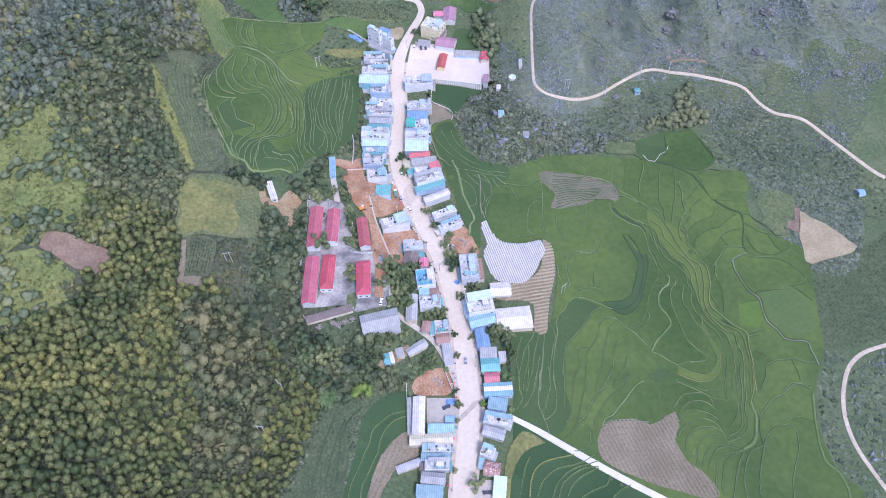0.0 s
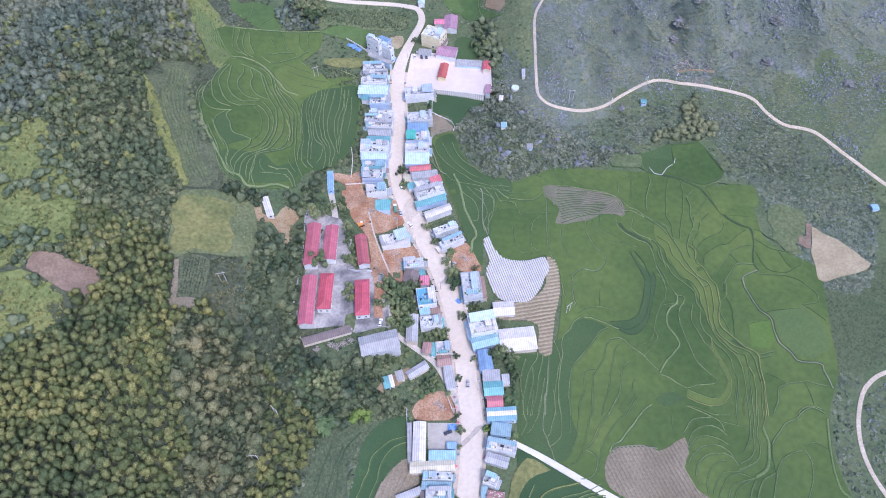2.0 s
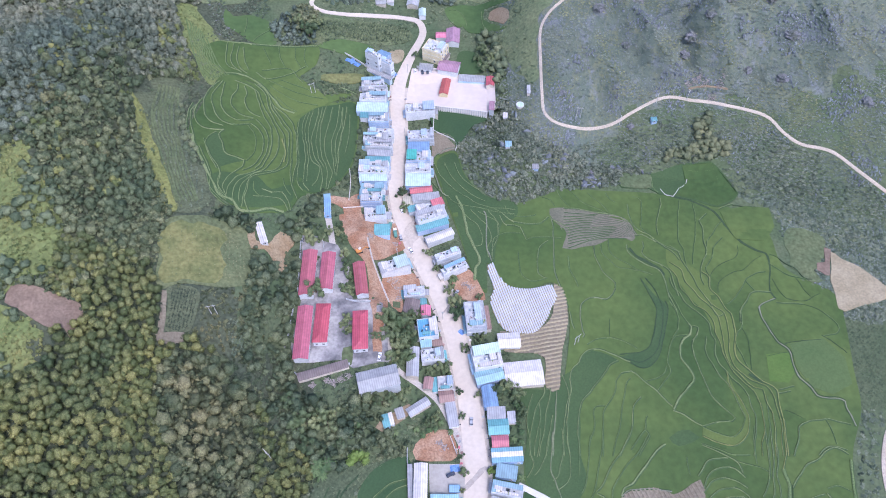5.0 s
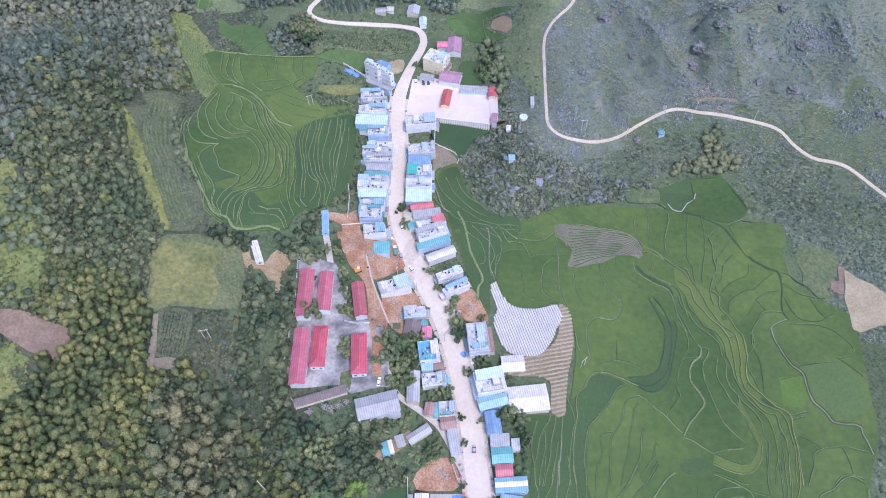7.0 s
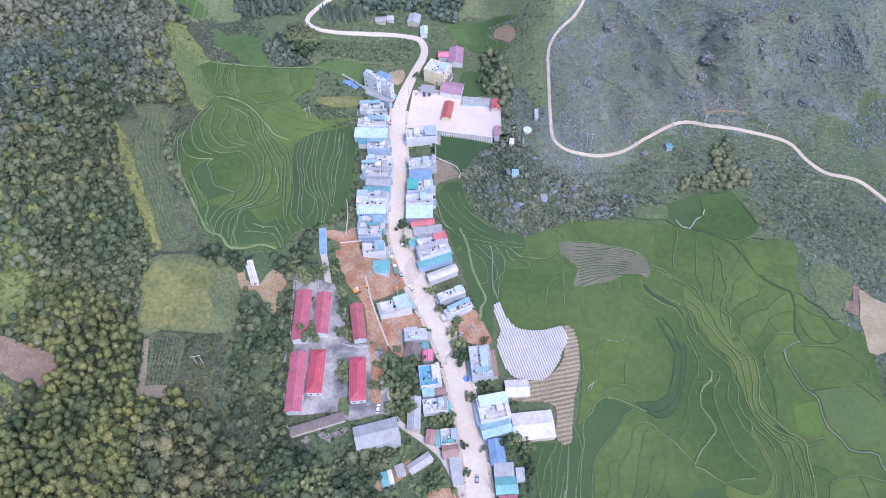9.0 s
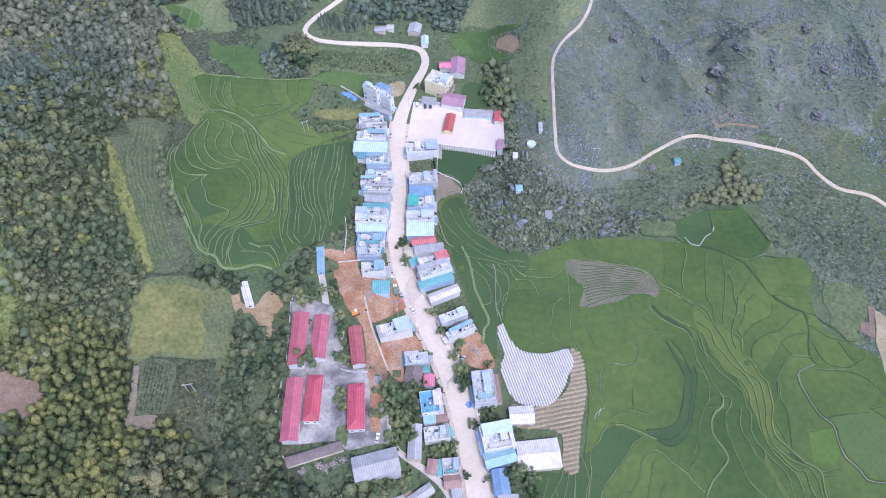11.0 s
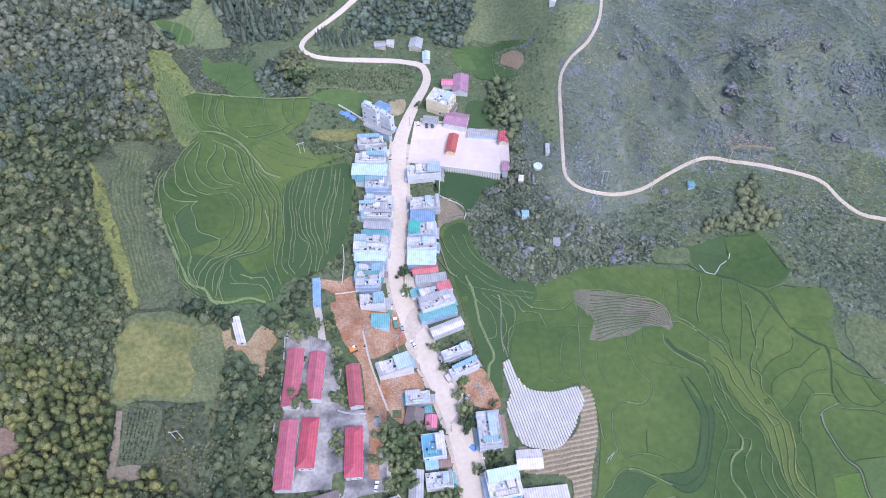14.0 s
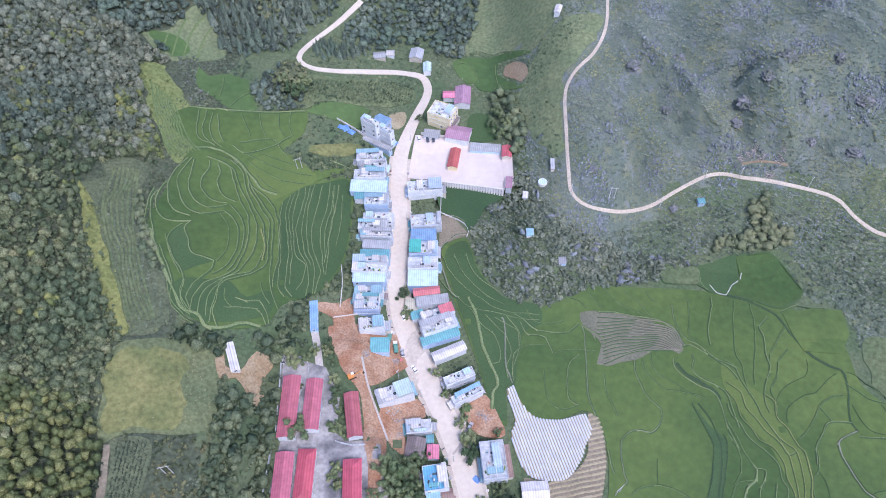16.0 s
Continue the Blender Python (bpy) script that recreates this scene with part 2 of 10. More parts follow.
    "shutter": mat("door_shutter", (0.3, 0.36, 0.45), (0.42, 0.46, 0.52), 0.8, 0.5, 3.0, 0.12, 0.0, vary=0.3),
    "slab": mat("roof_concrete", (0.4, 0.425, 0.44), (0.55, 0.57, 0.585), 0.4, 0.9, 0.8, 0.12, 0.15, vary=0.12),
    "rubble": mat("broken_rubble", (0.27, 0.245, 0.225), (0.37, 0.34, 0.315), 0.4, 0.95, 2.0, 0.2, 0.3, vary=0.2, tone="tone"),
    "tyre": mat("tyre_rubber", (0.03, 0.03, 0.03), (0.05, 0.05, 0.05), 1.0, 0.9, 4.0, 0.1, 0.0),
    "tarp": mat("blue_tarpaulin", (0.12, 0.25, 0.55), (0.2, 0.35, 0.62), 0.5, 0.5, 2.0, 0.2, 0.5),
}
def stony_ground():
    """Thin grass over limestone: green sward broken by pale ledges along one strike, with fine rubble."""
    m = bpy.data.materials.new("stony_hillside")
    m.use_nodes = True
    n, ln = m.node_tree.nodes, m.node_tree.links.new
    bsdf = n["Principled BSDF"]
    geo, turn = n.new("ShaderNodeNewGeometry"), n.new("ShaderNodeMapping")
    turn.inputs["Rotation"].default_value = (0, 0, 0.5)
    turn.inputs["Scale"].default_value = (1.0, 0.55, 0.7)
    ln(geo.outputs["Position"], turn.inputs["Vector"])

    def field(scale, detail, lo, hi, rough=0.6):
        t, ramp = n.new("ShaderNodeTexNoise"), n.new("ShaderNodeMapRange")
        t.inputs["Scale"].default_value, t.inputs["Detail"].default_value, t.inputs["Roughness"].default_value = scale, detail, rough
        ln(turn.outputs[0], t.inputs["Vector"])
        ramp.inputs["From Min"].default_value, ramp.inputs["From Max"].default_value = lo, hi
        ln(t.outputs["Fac"], ramp.inputs["Value"])
        return t.outputs["Fac"], ramp.outputs[0]

    def blend(fac, a, b):
        k = n.new("ShaderNodeMix")
        k.data_type = "RGBA"
        ln(fac, k.inputs["Factor"])
        for name, v in (("A", a), ("B", b)):
            if isinstance(v, tuple):
                k.inputs[name].default_value = (*v, 1)
            else:
                ln(v, k.inputs[name])
        return k.outputs["Result"]

    # sward greens hold some painted haze: bluer than plain grass
    sward = blend(field(0.035, 3, 0.4, 0.62)[1], (0.122, 0.163, 0.12), (0.185, 0.21, 0.132))
    fine, mottled = field(0.9, 6, 0.35, 0.68, 0.72)
    sward = blend(mottled, sward, (0.112, 0.146, 0.116))
    sward = blend(field(0.16, 6, 0.52, 0.7, 0.7)[1], sward, (0.205, 0.222, 0.125))
    sward = blend(field(0.21, 7, 0.54, 0.68, 0.72)[1], sward, (0.08, 0.115, 0.088))
    ledges = field(0.12, 9, 0.52, 0.66, 0.8)[1]
    stone = blend(field(1.6, 5, 0.35, 0.65, 0.7)[1], (0.16, 0.184, 0.21), (0.242, 0.266, 0.296))
    ln(blend(ledges, sward, stone), bsdf.inputs["Base Color"])
    bsdf.inputs["Roughness"].default_value = 0.95
    bump = n.new("ShaderNodeBump")
    bump.inputs["Strength"].default_value, bump.inputs["Distance"].default_value = 0.55, 1.0
    ln(fine, bump.inputs["Height"])
    ln(bump.outputs[0], bsdf.inputs["Normal"])
    return m


M["karst"] = stony_ground()
WALLS = {
    "white": mat("wall_white", (0.57, 0.61, 0.64), (0.66, 0.68, 0.7), 0.3, 0.85, 1.2, 0.1, 0.1, vary=0.08),
    "blue": mat("wall_blue", (0.36, 0.5, 0.7), (0.46, 0.58, 0.74), 0.3, 0.85, 1.2, 0.1, 0.1, vary=0.12),
    "lilac": mat("wall_lilac", (0.44, 0.49, 0.54), (0.52, 0.555, 0.59), 0.3, 0.85, 1.2, 0.12, 0.1, vary=0.1),
    "cream": mat("wall_cream", (0.5, 0.46, 0.4), (0.62, 0.58, 0.5), 0.3, 0.85, 1.2, 0.14, 0.1, vary=0.1),
    "yellow": mat("wall_yellow", (0.68, 0.6, 0.38), (0.75, 0.68, 0.46), 0.3, 0.85, 1.2, 0.1, 0.1),
}
ROOF_RGB = {
    "sky": (0.29, 0.46, 0.52), "pale": (0.46, 0.58, 0.69), "teal": (0.16, 0.37, 0.4), "blue": (0.24, 0.39, 0.57), "grey": (0.42, 0.435, 0.455),
    "slate": (0.36, 0.372, 0.38), "white": (0.63, 0.61, 0.59), "red": (0.62, 0.2, 0.22), "rose": (0.62, 0.22, 0.28), "school": (0.46, 0.145, 0.17),
    "crimson": (0.49, 0.105, 0.127), "scarlet": (0.52, 0.14, 0.13), "purple": (0.43, 0.26, 0.34), "cream": (0.66, 0.63, 0.5), "mint": (0.52, 0.66, 0.62), "green": (0.1, 0.45, 0.38),
    "cyan": (0.17, 0.47, 0.66), "brown": (0.36, 0.24, 0.21), "oldtile": (0.24, 0.2, 0.19), "sand": (0.55, 0.53, 0.42), "patch": (0.45, 0.25, 0.24),
    "stripe": (0.22, 0.43, 0.5), "redstrip": (0.62, 0.2, 0.22), "none": (0.55, 0.55, 0.57),
}
ROOFS = {k: mat("roof_" + k, tuple(0.82 * c for c in v), tuple(0.97 * c for c in v), 0.25, 0.5, 0.5, 0.07, 0.1, vary=0.16, waves=4.0)
         for k, v in ROOF_RGB.items()}

# ---- lie of the land ----
LAND = 1.3  # metres to one unit of the relief's numbers


def smooth(a, b, x):
    s = np.clip((x - a) / (b - a), 0.0, 1.0)
    return s * s * (3 - 2 * s)


def mound(x, y, cx, cy, rx, ry, h):
    return h * np.exp(-((x - cx) / rx) ** 2 - ((y - cy) / ry) ** 2)


def lattice(x, y, seed):
    """Smooth value noise between 0 and 1."""
    i, j = np.floor(x), np.floor(y)
    a, b = x - i, y - j
    a, b = a * a * (3 - 2 * a), b * b * (3 - 2 * b)

    def corner(u, v):
        h = np.sin(u * 127.1 + v * 311.7 + seed * 74.7) * 43758.5453
        return h - np.floor(h)

    return (corner(i, j) * (1 - a) + corner(i + 1, j) * a) * (1 - b) + (corner(i, j + 1) * (1 - a) + corner(i + 1, j + 1) * a) * b


def ridged(x, y, seed):
    return 1 - np.abs(2 * lattice(x, y, seed) - 1)


TRACK = np.array([(114.0, 485.9), (108.6, 461.1), (97.8, 440.4), (83.1, 424.8), (78.0, 413.3), (76.0, 391.5), (74.4, 367.3), (74.5, 353.0), (82.1, 345.2), (97.9, 343.9), (117.2, 347.2), (132.8, 353.6), (152.2, 359.2), (168.7, 355.6), (186.9, 350.1), (211.1, 339.9), (220.2, 328.3), (229.6, 319.4), (246.3, 312.5), (261.5, 297.4), (282.5, 276.6), (290.4, 270.5)])


def track_distance(x, y):
    """How far a point lies from the hill track, in metres."""
    best = np.full(np.shape(x), 1e9)
    for (ax, ay), (bx, by) in zip(TRACK[:-1], TRACK[1:]):
        dx, dy = bx - ax, by - ay
        t = np.clip(((x - ax) * dx + (y - ay) * dy) / (dx * dx + dy * dy), 0, 1)
        best = np.minimum(best, np.hypot(x - ax - t * dx, y - ay - t * dy))
    return best


def crags(x, y):
    """Knolls, gullies and small ledges of the limestone hill."""
    u, v = x + 0.35 * y, y - 0.2 * x
    knoll = smooth(171, 176, x) * smooth(203, 186, x) * smooth(364, 378, y) * smooth(416, 404, y)
    cleft = np.exp(-((x - 176.5) / 4) ** 2 - ((y - 413) / 5) ** 2)
    return 6.0 * knoll - 7.0 * cleft + 11.0 * (ridged(u / 34, v / 42, 1) - 0.5) + 3.6 * (ridged(u / 12, v / 15, 2) - 0.5) + 1.3 * (ridged(u / 5.2, v / 6.4, 3) - 0.5)


def street_height(y):
    return 3.0 + 0.036 * (np.clip(y, 0, 420) - 90.0)


def land(x, y):
    """Height of the smooth ground: a bench for the street, paddies falling to the east, hills west and north-east."""
    wx, wy = np.asarray(x, float), np.asarray(y, float)
    x, y = wx / LAND, wy / LAND
    bench = street_height(y)
    floor = bench * (1 - smooth(10, 100, x))
    d = -x - 8
    west = 0.36 * np.where(d > 0, np.sqrt(d * d + 36) - 6 * np.exp(-np.maximum(d, 0) / 25), 0)
    west = np.minimum(west, 0.36 * np.maximum(d, 0) + 1.0)
    west = np.where(west > 60, 60 + 0.6 * (west - 60), west)
    west = west * (1 - 0.5 * smooth(95, 60, y) * smooth(-100, -60, x))
    z = floor + west
    z = z + mound(x, y, -95, 112, 40, 32, 5) - mound(x, y, -40, 82, 26, 24, 5)
    z = z - mound(x, y, -68, 275, 42, 40, 8) - mound(x, y, -108, 350, 38, 60, 14)
    z = z - mound(x, y, -145, 108, 26, 40, 9) - mound(x, y, -58, 120, 16, 16, 4) - mound(x, y, -76, 203, 14, 16, 3)
    # school terrace
    shelf = 8 * smooth(163, 176, y)
    w = smooth(-70, -60, x) * smooth(-14 - shelf, -24 - shelf, x) * smooth(122, 132, y) * smooth(214, 202, y)
    z = z * (1 - w) + w * (16.0 + 0.05 * (y - 146))
    z = z - mound(x, y, -118, 262, 20, 32, 4) + mound(x, y, -150, 260, 20, 30, 20)
    z = z + mound(x, y, -14, 152, 11, 22, 3)
    # forecourt terrace
    step = 290.4 - 0.235 * x
    w = smooth(-10, -4, x) * smooth(42, 34, x) * smooth(step - 0.9, step - 0.3, y) * smooth(312, 304, y)
    z = z * (1 - w) + w * 8.9
    z = z - 3.4 * smooth(2, 6, x) * smooth(38, 30, x) * smooth(step - 0.3, step - 0.9, y) * smooth(246, 262, y)
    # limestone hills to the north-east
    foot = 236 - 0.35 * np.maximum(x - 130, 0) + 12 * np.exp(-((x - 85) / 25) ** 2)
    e = np.maximum(y - foot, 0)
    hill = 42 * (1 - np.exp(-e / 70)) * smooth(28, 72, x)
    z = z + hill + mound(x, y, 44, 250, 16, 20, 5)
    z = z + mound(x, y, 145, 312, 28, 26, 9) + mound(x, y, 200, 330, 40, 40, 16)
    stony = smooth(62, 85, x) * smooth(258, 282, y) * smooth(320, 270, x)
    if np.any(stony > 0):
        z = z + stony * smooth(3, 20, track_distance(wx, wy)) * crags(wx, wy) / LAND
    wild = smooth(-112, -135, x)
    z = z + smooth(-124, -142, x) * smooth(175, 200, y) * 7.0 * (ridged(wx / 52, wy / 64, 5) + 0.4 * ridged(wx / 21, wy / 24, 6) - 0.75)
    z = z + wild * (1.1 * np.sin(x * 0.21 + 1.3 * np.sin(y * 0.13)) * np.sin(y * 0.17 + np.sin(x * 0.09)) + 0.5 * np.sin(0.43 * x + 0.31 * y))
    # the far end of the valley
    z = z + 24 * smooth(365, 470, y) * smooth(10, -60, x) + 30 * smooth(420, 900, y)
    z = z + 60 * smooth(230, 700, x) + 30 * smooth(40, -400, y)
    return LAND * z

# ---- building helpers ----
def mesh_of(name, verts, faces, material, smooth_shade=False):
    me = bpy.data.meshes.new(name)
    me.from_pydata(verts, [], faces)
    me.materials.append(material)
    if smooth_shade:
        me.shade_smooth()
    return me


def part(name, bm, material, parent, label=""):
    me = bpy.data.meshes.new(name)
    bm.to_mesh(me)
    bm.free()
    me.materials.append(material)
    ob = new(name, me)
    ob.parent = parent
    return tagged(ob, label)


def share(name, me, parent, m):
    ob = new(name, me)
    ob.parent = parent
    ob.matrix_basis = m
    return ob


def box(bm, x, y, z, sx, sy, sz, rz=0.0, bevel=0.0):
    """A box centred on x, y that stands on z."""
    m = Matrix.Translation((x, y, z + sz / 2)) @ Matrix.Rotation(rz, 4, "Z") @ Matrix.Diagonal((sx, sy, sz, 1))
    r = bmesh.ops.create_cube(bm, size=1.0, matrix=m)
    if bevel:
        edges = list({e for v in r["verts"] for e in v.link_edges})
        bmesh.ops.bevel(bm, geom=edges, offset=bevel, segments=1, affect="EDGES")


def tube(bm, x, y, z, r, h, n=10, r2=None):
    m = Matrix.Translation((x, y, z + h / 2))
    bmesh.ops.create_cone(bm, cap_ends=True, segments=n, radius1=r, radius2=r if r2 is None else r2, depth=h, matrix=m)


def curve_through(points, step=2.0, closed=False):
    """A smooth line through 2D or 3D points (Catmull-Rom), resampled."""
    p = np.array(points, float)
    k = len(p)
    out = []
    for i in range(k if closed else k - 1):
        if closed:
            a, b, c, d = p[(i - 1) % k], p[i], p[(i + 1) % k], p[(i + 2) % k]
        else:
            a, b, c, d = p[max(i - 1, 0)], p[i], p[i + 1], p[min(i + 2, k - 1)]
        n = max(1, int(np.linalg.norm((c - b)[:2]) / step))
        for s in range(n):
            t = s / n
            out.append(0.5 * (2 * b + (c - a) * t + (2 * a - 5 * b + 4 * c - d) * t * t + (3 * b - a - 3 * c + d) * t ** 3))
    if not closed:
        out.append(p[-1])
    return np.array(out)


def inside(poly, x, y):
    """Which of the points x, y lie in the polygon."""
    x, y = np.asarray(x, float), np.asarray(y, float)
    hit = np.zeros(x.shape, bool)
    px, py = poly[:, 0], poly[:, 1]
    for i in range(len(px)):
        x1, y1, x2, y2 = px[i - 1], py[i - 1], px[i], py[i]
        if y1 == y2:
            continue
        cross = (y1 > y) != (y2 > y)
        hit ^= cross & (x < (x2 - x1) * (y - y1) / (y2 - y1) + x1)
    return hit


OUTLINE = {}
CLEAR = [np.array([(-21, 157), (-12.5, 163), (-7.5, 157), (-7, 150.5), (-16, 147.5), (-26, 148)])]  # outlines that trees and scrub keep off


def clip_to(poly, x0, y0, x1, y1):
    for axis, lim, sign in ((0, x0, 1), (0, x1, -1), (1, y0, 1), (1, y1, -1)):
        out = []
        for i in range(len(poly)):
            a, b = poly[i - 1], poly[i]
            ia, ib = sign * (a[axis] - lim) >= 0, sign * (b[axis] - lim) >= 0
            if ia != ib:
                t = (lim - a[axis]) / (b[axis] - a[axis])
                out.append((a[0] + t * (b[0] - a[0]), a[1] + t * (b[1] - a[1])))
            if ib:
                out.append((b[0], b[1]))
        poly = out
        if len(poly) < 3:
            return []
    return poly


def sheet(name, outline, lift, material, label, category="", step=4.0, smooth_edge=True, clear=True, kind="structure", thick=0.6, ragged=0.0):
    """A field, yard or plot laid over the land, with a skirt at its edge."""
    poly = curve_through(outline, 3.0, True) if smooth_edge else np.array(outline, float)
    if ragged:
        poly = poly + np.array([noise.noise_vector((a * 0.11, b * 0.11, 4.0))[:2] for a, b in poly]) * ragged
    lo, hi = np.floor(poly.min(0) / step), np.ceil(poly.max(0) / step)
    verts, faces, index = [], [], {}

    def vid(x, y):
        k = (round(x, 3), round(y, 3))
        if k not in index:
            index[k] = len(verts)
            verts.append(k)
        return index[k]

    xs, ys = np.arange(lo[0], hi[0] + 1) * step, np.arange(lo[1], hi[1] + 1) * step
    gx, gy = np.meshgrid(xs, ys, indexing="ij")
    ins = inside(poly, gx, gy)
    cells = {(int(np.floor(a / step)), int(np.floor(b / step))) for p, q in zip(poly, np.roll(poly, -1, 0)) for a, b in (p + (q - p) * s for s in np.linspace(0, 1, 2 + int(np.linalg.norm(q - p) / 0.25)))}
    plist = [tuple(p) for p in poly]
    for i in range(len(xs) - 1):
        for j in range(len(ys) - 1):
            key = (int(round(xs[i] / step)), int(round(ys[j] / step)))
            if key in cells:
                c = clip_to(plist, xs[i], ys[j], xs[i + 1], ys[j + 1])
                ids = []
                for q in c:
                    v = vid(*q)
                    if not ids or ids[-1] != v:
                        ids.append(v)
                if len(ids) > 1 and ids[0] == ids[-1]:
                    ids.pop()
                if len(set(ids)) == len(ids) and len(ids) > 2:
                    faces.append(ids)
                elif len(ids) > 2:  # a cell that the edge crosses more than once
                    q = step / 6
                    for a in range(6):
                        for b in range(6):
                            x0, y0 = xs[i] + a * q, ys[j] + b * q
                            if inside(poly, x0 + q / 2, y0 + q / 2):
                                faces.append([vid(x0, y0), vid(x0 + q, y0), vid(x0 + q, y0 + q), vid(x0, y0 + q)])
            elif ins[i, j] and ins[i + 1, j + 1]:
                faces.append([vid(xs[i], ys[j]), vid(xs[i + 1], ys[j]), vid(xs[i + 1], ys[j + 1]), vid(xs[i], ys[j + 1])])
    v = np.array(verts)
    z = land(v[:, 0], v[:, 1]) + lift
    full = [(a, b, c) for (a, b), c in zip(verts, z)]
    base = len(full)
    for a, b in poly:
        g = float(land(a, b))
        full += [(a, b, g + lift), (a, b, g + lift - thick)]
    k = len(poly)
    for i in range(k):
        j = (i + 1) % k
        faces.append([base + 2 * i, base + 2 * j, base + 2 * j + 1, base + 2 * i + 1])
    ob = new(name, mesh_of(name, full, faces, material))
    OUTLINE[ob.name] = poly
    if clear:
        CLEAR.append(poly)
    return tagged(ob, label, category, kind=kind)


def ribbon_mesh(lines, lift, material, name, crown=0.0, splay=0.0, side=None, round_edges=False):
    """Strips of ground along smooth lines of (x, y, width), all in one mesh, with sides that reach into the soil."""
    verts, faces, stuffs = [], [], []
    for line in lines:
        d = np.gradient(line[:, :2], axis=0)
        d /= np.maximum(np.linalg.norm(d, axis=1), 1e-6)[:, None]
        n = np.stack([-d[:, 1], d[:, 0]], 1)
        w = line[:, 2:3] / 2
        b = len(verts)
        left, right = line[:, :2] + n * w, line[:, :2] - n * w
        mid = line[:, :2]
        for l, c, r, o in zip(left, mid, right, n * splay):
            zl, zc, zr = float(land(*l)), float(land(*c)), float(land(*r))
            ol, orr = (o, 0.1 * o) if zl < zr else (0.1 * o, o)
            stuffs.append((1, 0, 0, 0) if zl < zr else (0, 0, 0, 1))
            verts += [(l[0] + ol[0], l[1] + ol[1], zl + (0.32 if splay else -0.5)), (l[0], l[1], zl + lift), (c[0], c[1], max(zc, (zl + zr) / 2) + lift + crown), (r[0], r[1], zr + lift), (r[0] - orr[0], r[1] - orr[1], zr + (0.32 if splay else -0.5))]
        for i in range(len(line) - 1):
            a = b + 5 * i
            for k in range(4):
                faces.append((a + k, a + k + 1, a + k + 6, a + k + 5))
        stuffs.pop()
    me = mesh_of(name, verts, faces, material, round_edges)
    if side:
        me.materials.append(side)
        me.polygons.foreach_set("material_index", np.array(stuffs, np.int32).ravel())
    return new(name, me)


def way(name, rows, lift, material, label, category, step=3.0):
    line = curve_through(rows, step)
    ob = tagged(ribbon_mesh([line], lift, material, name, 0.05), label, category, kind="structure")
    for i in range(0, len(line) - 4, 4):
        seg = line[i:i + 5]
        d = np.gradient(seg[:, :2], axis=0)
        d /= np.linalg.norm(d, axis=1)[:, None]
        n = np.stack([-d[:, 1], d[:, 0]], 1) * (seg[:, 2:3] / 2 + 0.8)
        CLEAR.append(np.concatenate([seg[:, :2] + n, (seg[:, :2] - n)[::-1]]))
    return ob


def family(a, b, n, width=0.8, step=4.0):
    """Bund lines that pass from line a to line b in n steps."""
    k = 36
    out = []
    ends = []
    for pts in (a, b):
        c = curve_through(pts, 1.0)
        s = np.concatenate([[0], np.cumsum(np.linalg.norm(np.diff(c, axis=0), axis=1))])
        u = np.linspace(0, s[-1], k)
        ends.append(np.stack([np.interp(u, s, c[:, 0]), np.interp(u, s, c[:, 1])], 1))
    ph = random.random() * 9
    for i in range(n):
        t = i / max(n - 1, 1)
        p = ends[0] * (1 - t) + ends[1] * t
        if 0 < i < n - 1:
            q = np.arange(k) * 0.33 + ph + 0.35 * i
            p = p + np.stack([np.sin(q) + 0.5 * np.sin(2.3 * q), np.cos(0.8 * q)], 1) * 0.7
        a0, b0 = p[0] - p[1], p[-1] - p[-2]
        p[0] += a0 / np.linalg.norm(a0) * 2.5
        p[-1] += b0 / np.linalg.norm(b0) * 2.5
        out.append(np.column_stack([p, np.full(k, width)]))
    return out


def contours(poly, levels, field, width=0.7, cell=3.0):
    """Bund lines along the levels of a field of heights inside an outline (marching squares, chained)."""
    lo, hi = poly.min(0), poly.max(0)
    xs, ys = np.arange(lo[0], hi[0] + cell, cell), np.arange(lo[1], hi[1] + cell, cell)
    gx, gy = np.meshgrid(xs, ys, indexing="ij")
    f = field(gx, gy)
    ins = inside(poly, gx, gy)
    lines = []
    for lev in levels:
        segs = {}
        for i in range(len(xs) - 1):
            for j in range(len(ys) - 1):
                if not (ins[i, j] and ins[i + 1, j] and ins[i, j + 1] and ins[i + 1, j + 1]):
                    continue
                q = [(i, j), (i + 1, j), (i + 1, j + 1), (i, j + 1)]
                pts = []
                for k in range(4):
                    a, b = q[k], q[(k + 1) % 4]
                    fa, fb = f[a] - lev, f[b] - lev
                    if (fa > 0) != (fb > 0):
                        t = fa / (fa - fb)
                        key = tuple(sorted((a, b)))
                        pts.append((key, (xs[a[0]] + t * (xs[b[0]] - xs[a[0]]), ys[a[1]] + t * (ys[b[1]] - ys[a[1]]))))
                if len(pts) == 2:
                    for u, w in ((0, 1), (1, 0)):
                        segs.setdefault(pts[u][0], [pts[u][1], []])[1].append(pts[w][0])
        used = set()
        for start in [k for k in segs if len(segs[k][1]) == 1] + list(segs):
            if start in used:
                continue
            chain, cur = [], start
            while cur is not None and cur not in used:
                used.add(cur)
                chain.append(segs[cur][0])
                cur = next((w for w in segs[cur][1] if w not in used), None)
            if len(chain) > 5:
                c = np.array(chain)
                c[1:-1] = (c[:-2] + 2 * c[1:-1] + c[2:]) / 4
                lines.append(np.column_stack([c, np.full(len(c), width)]))
    return lines

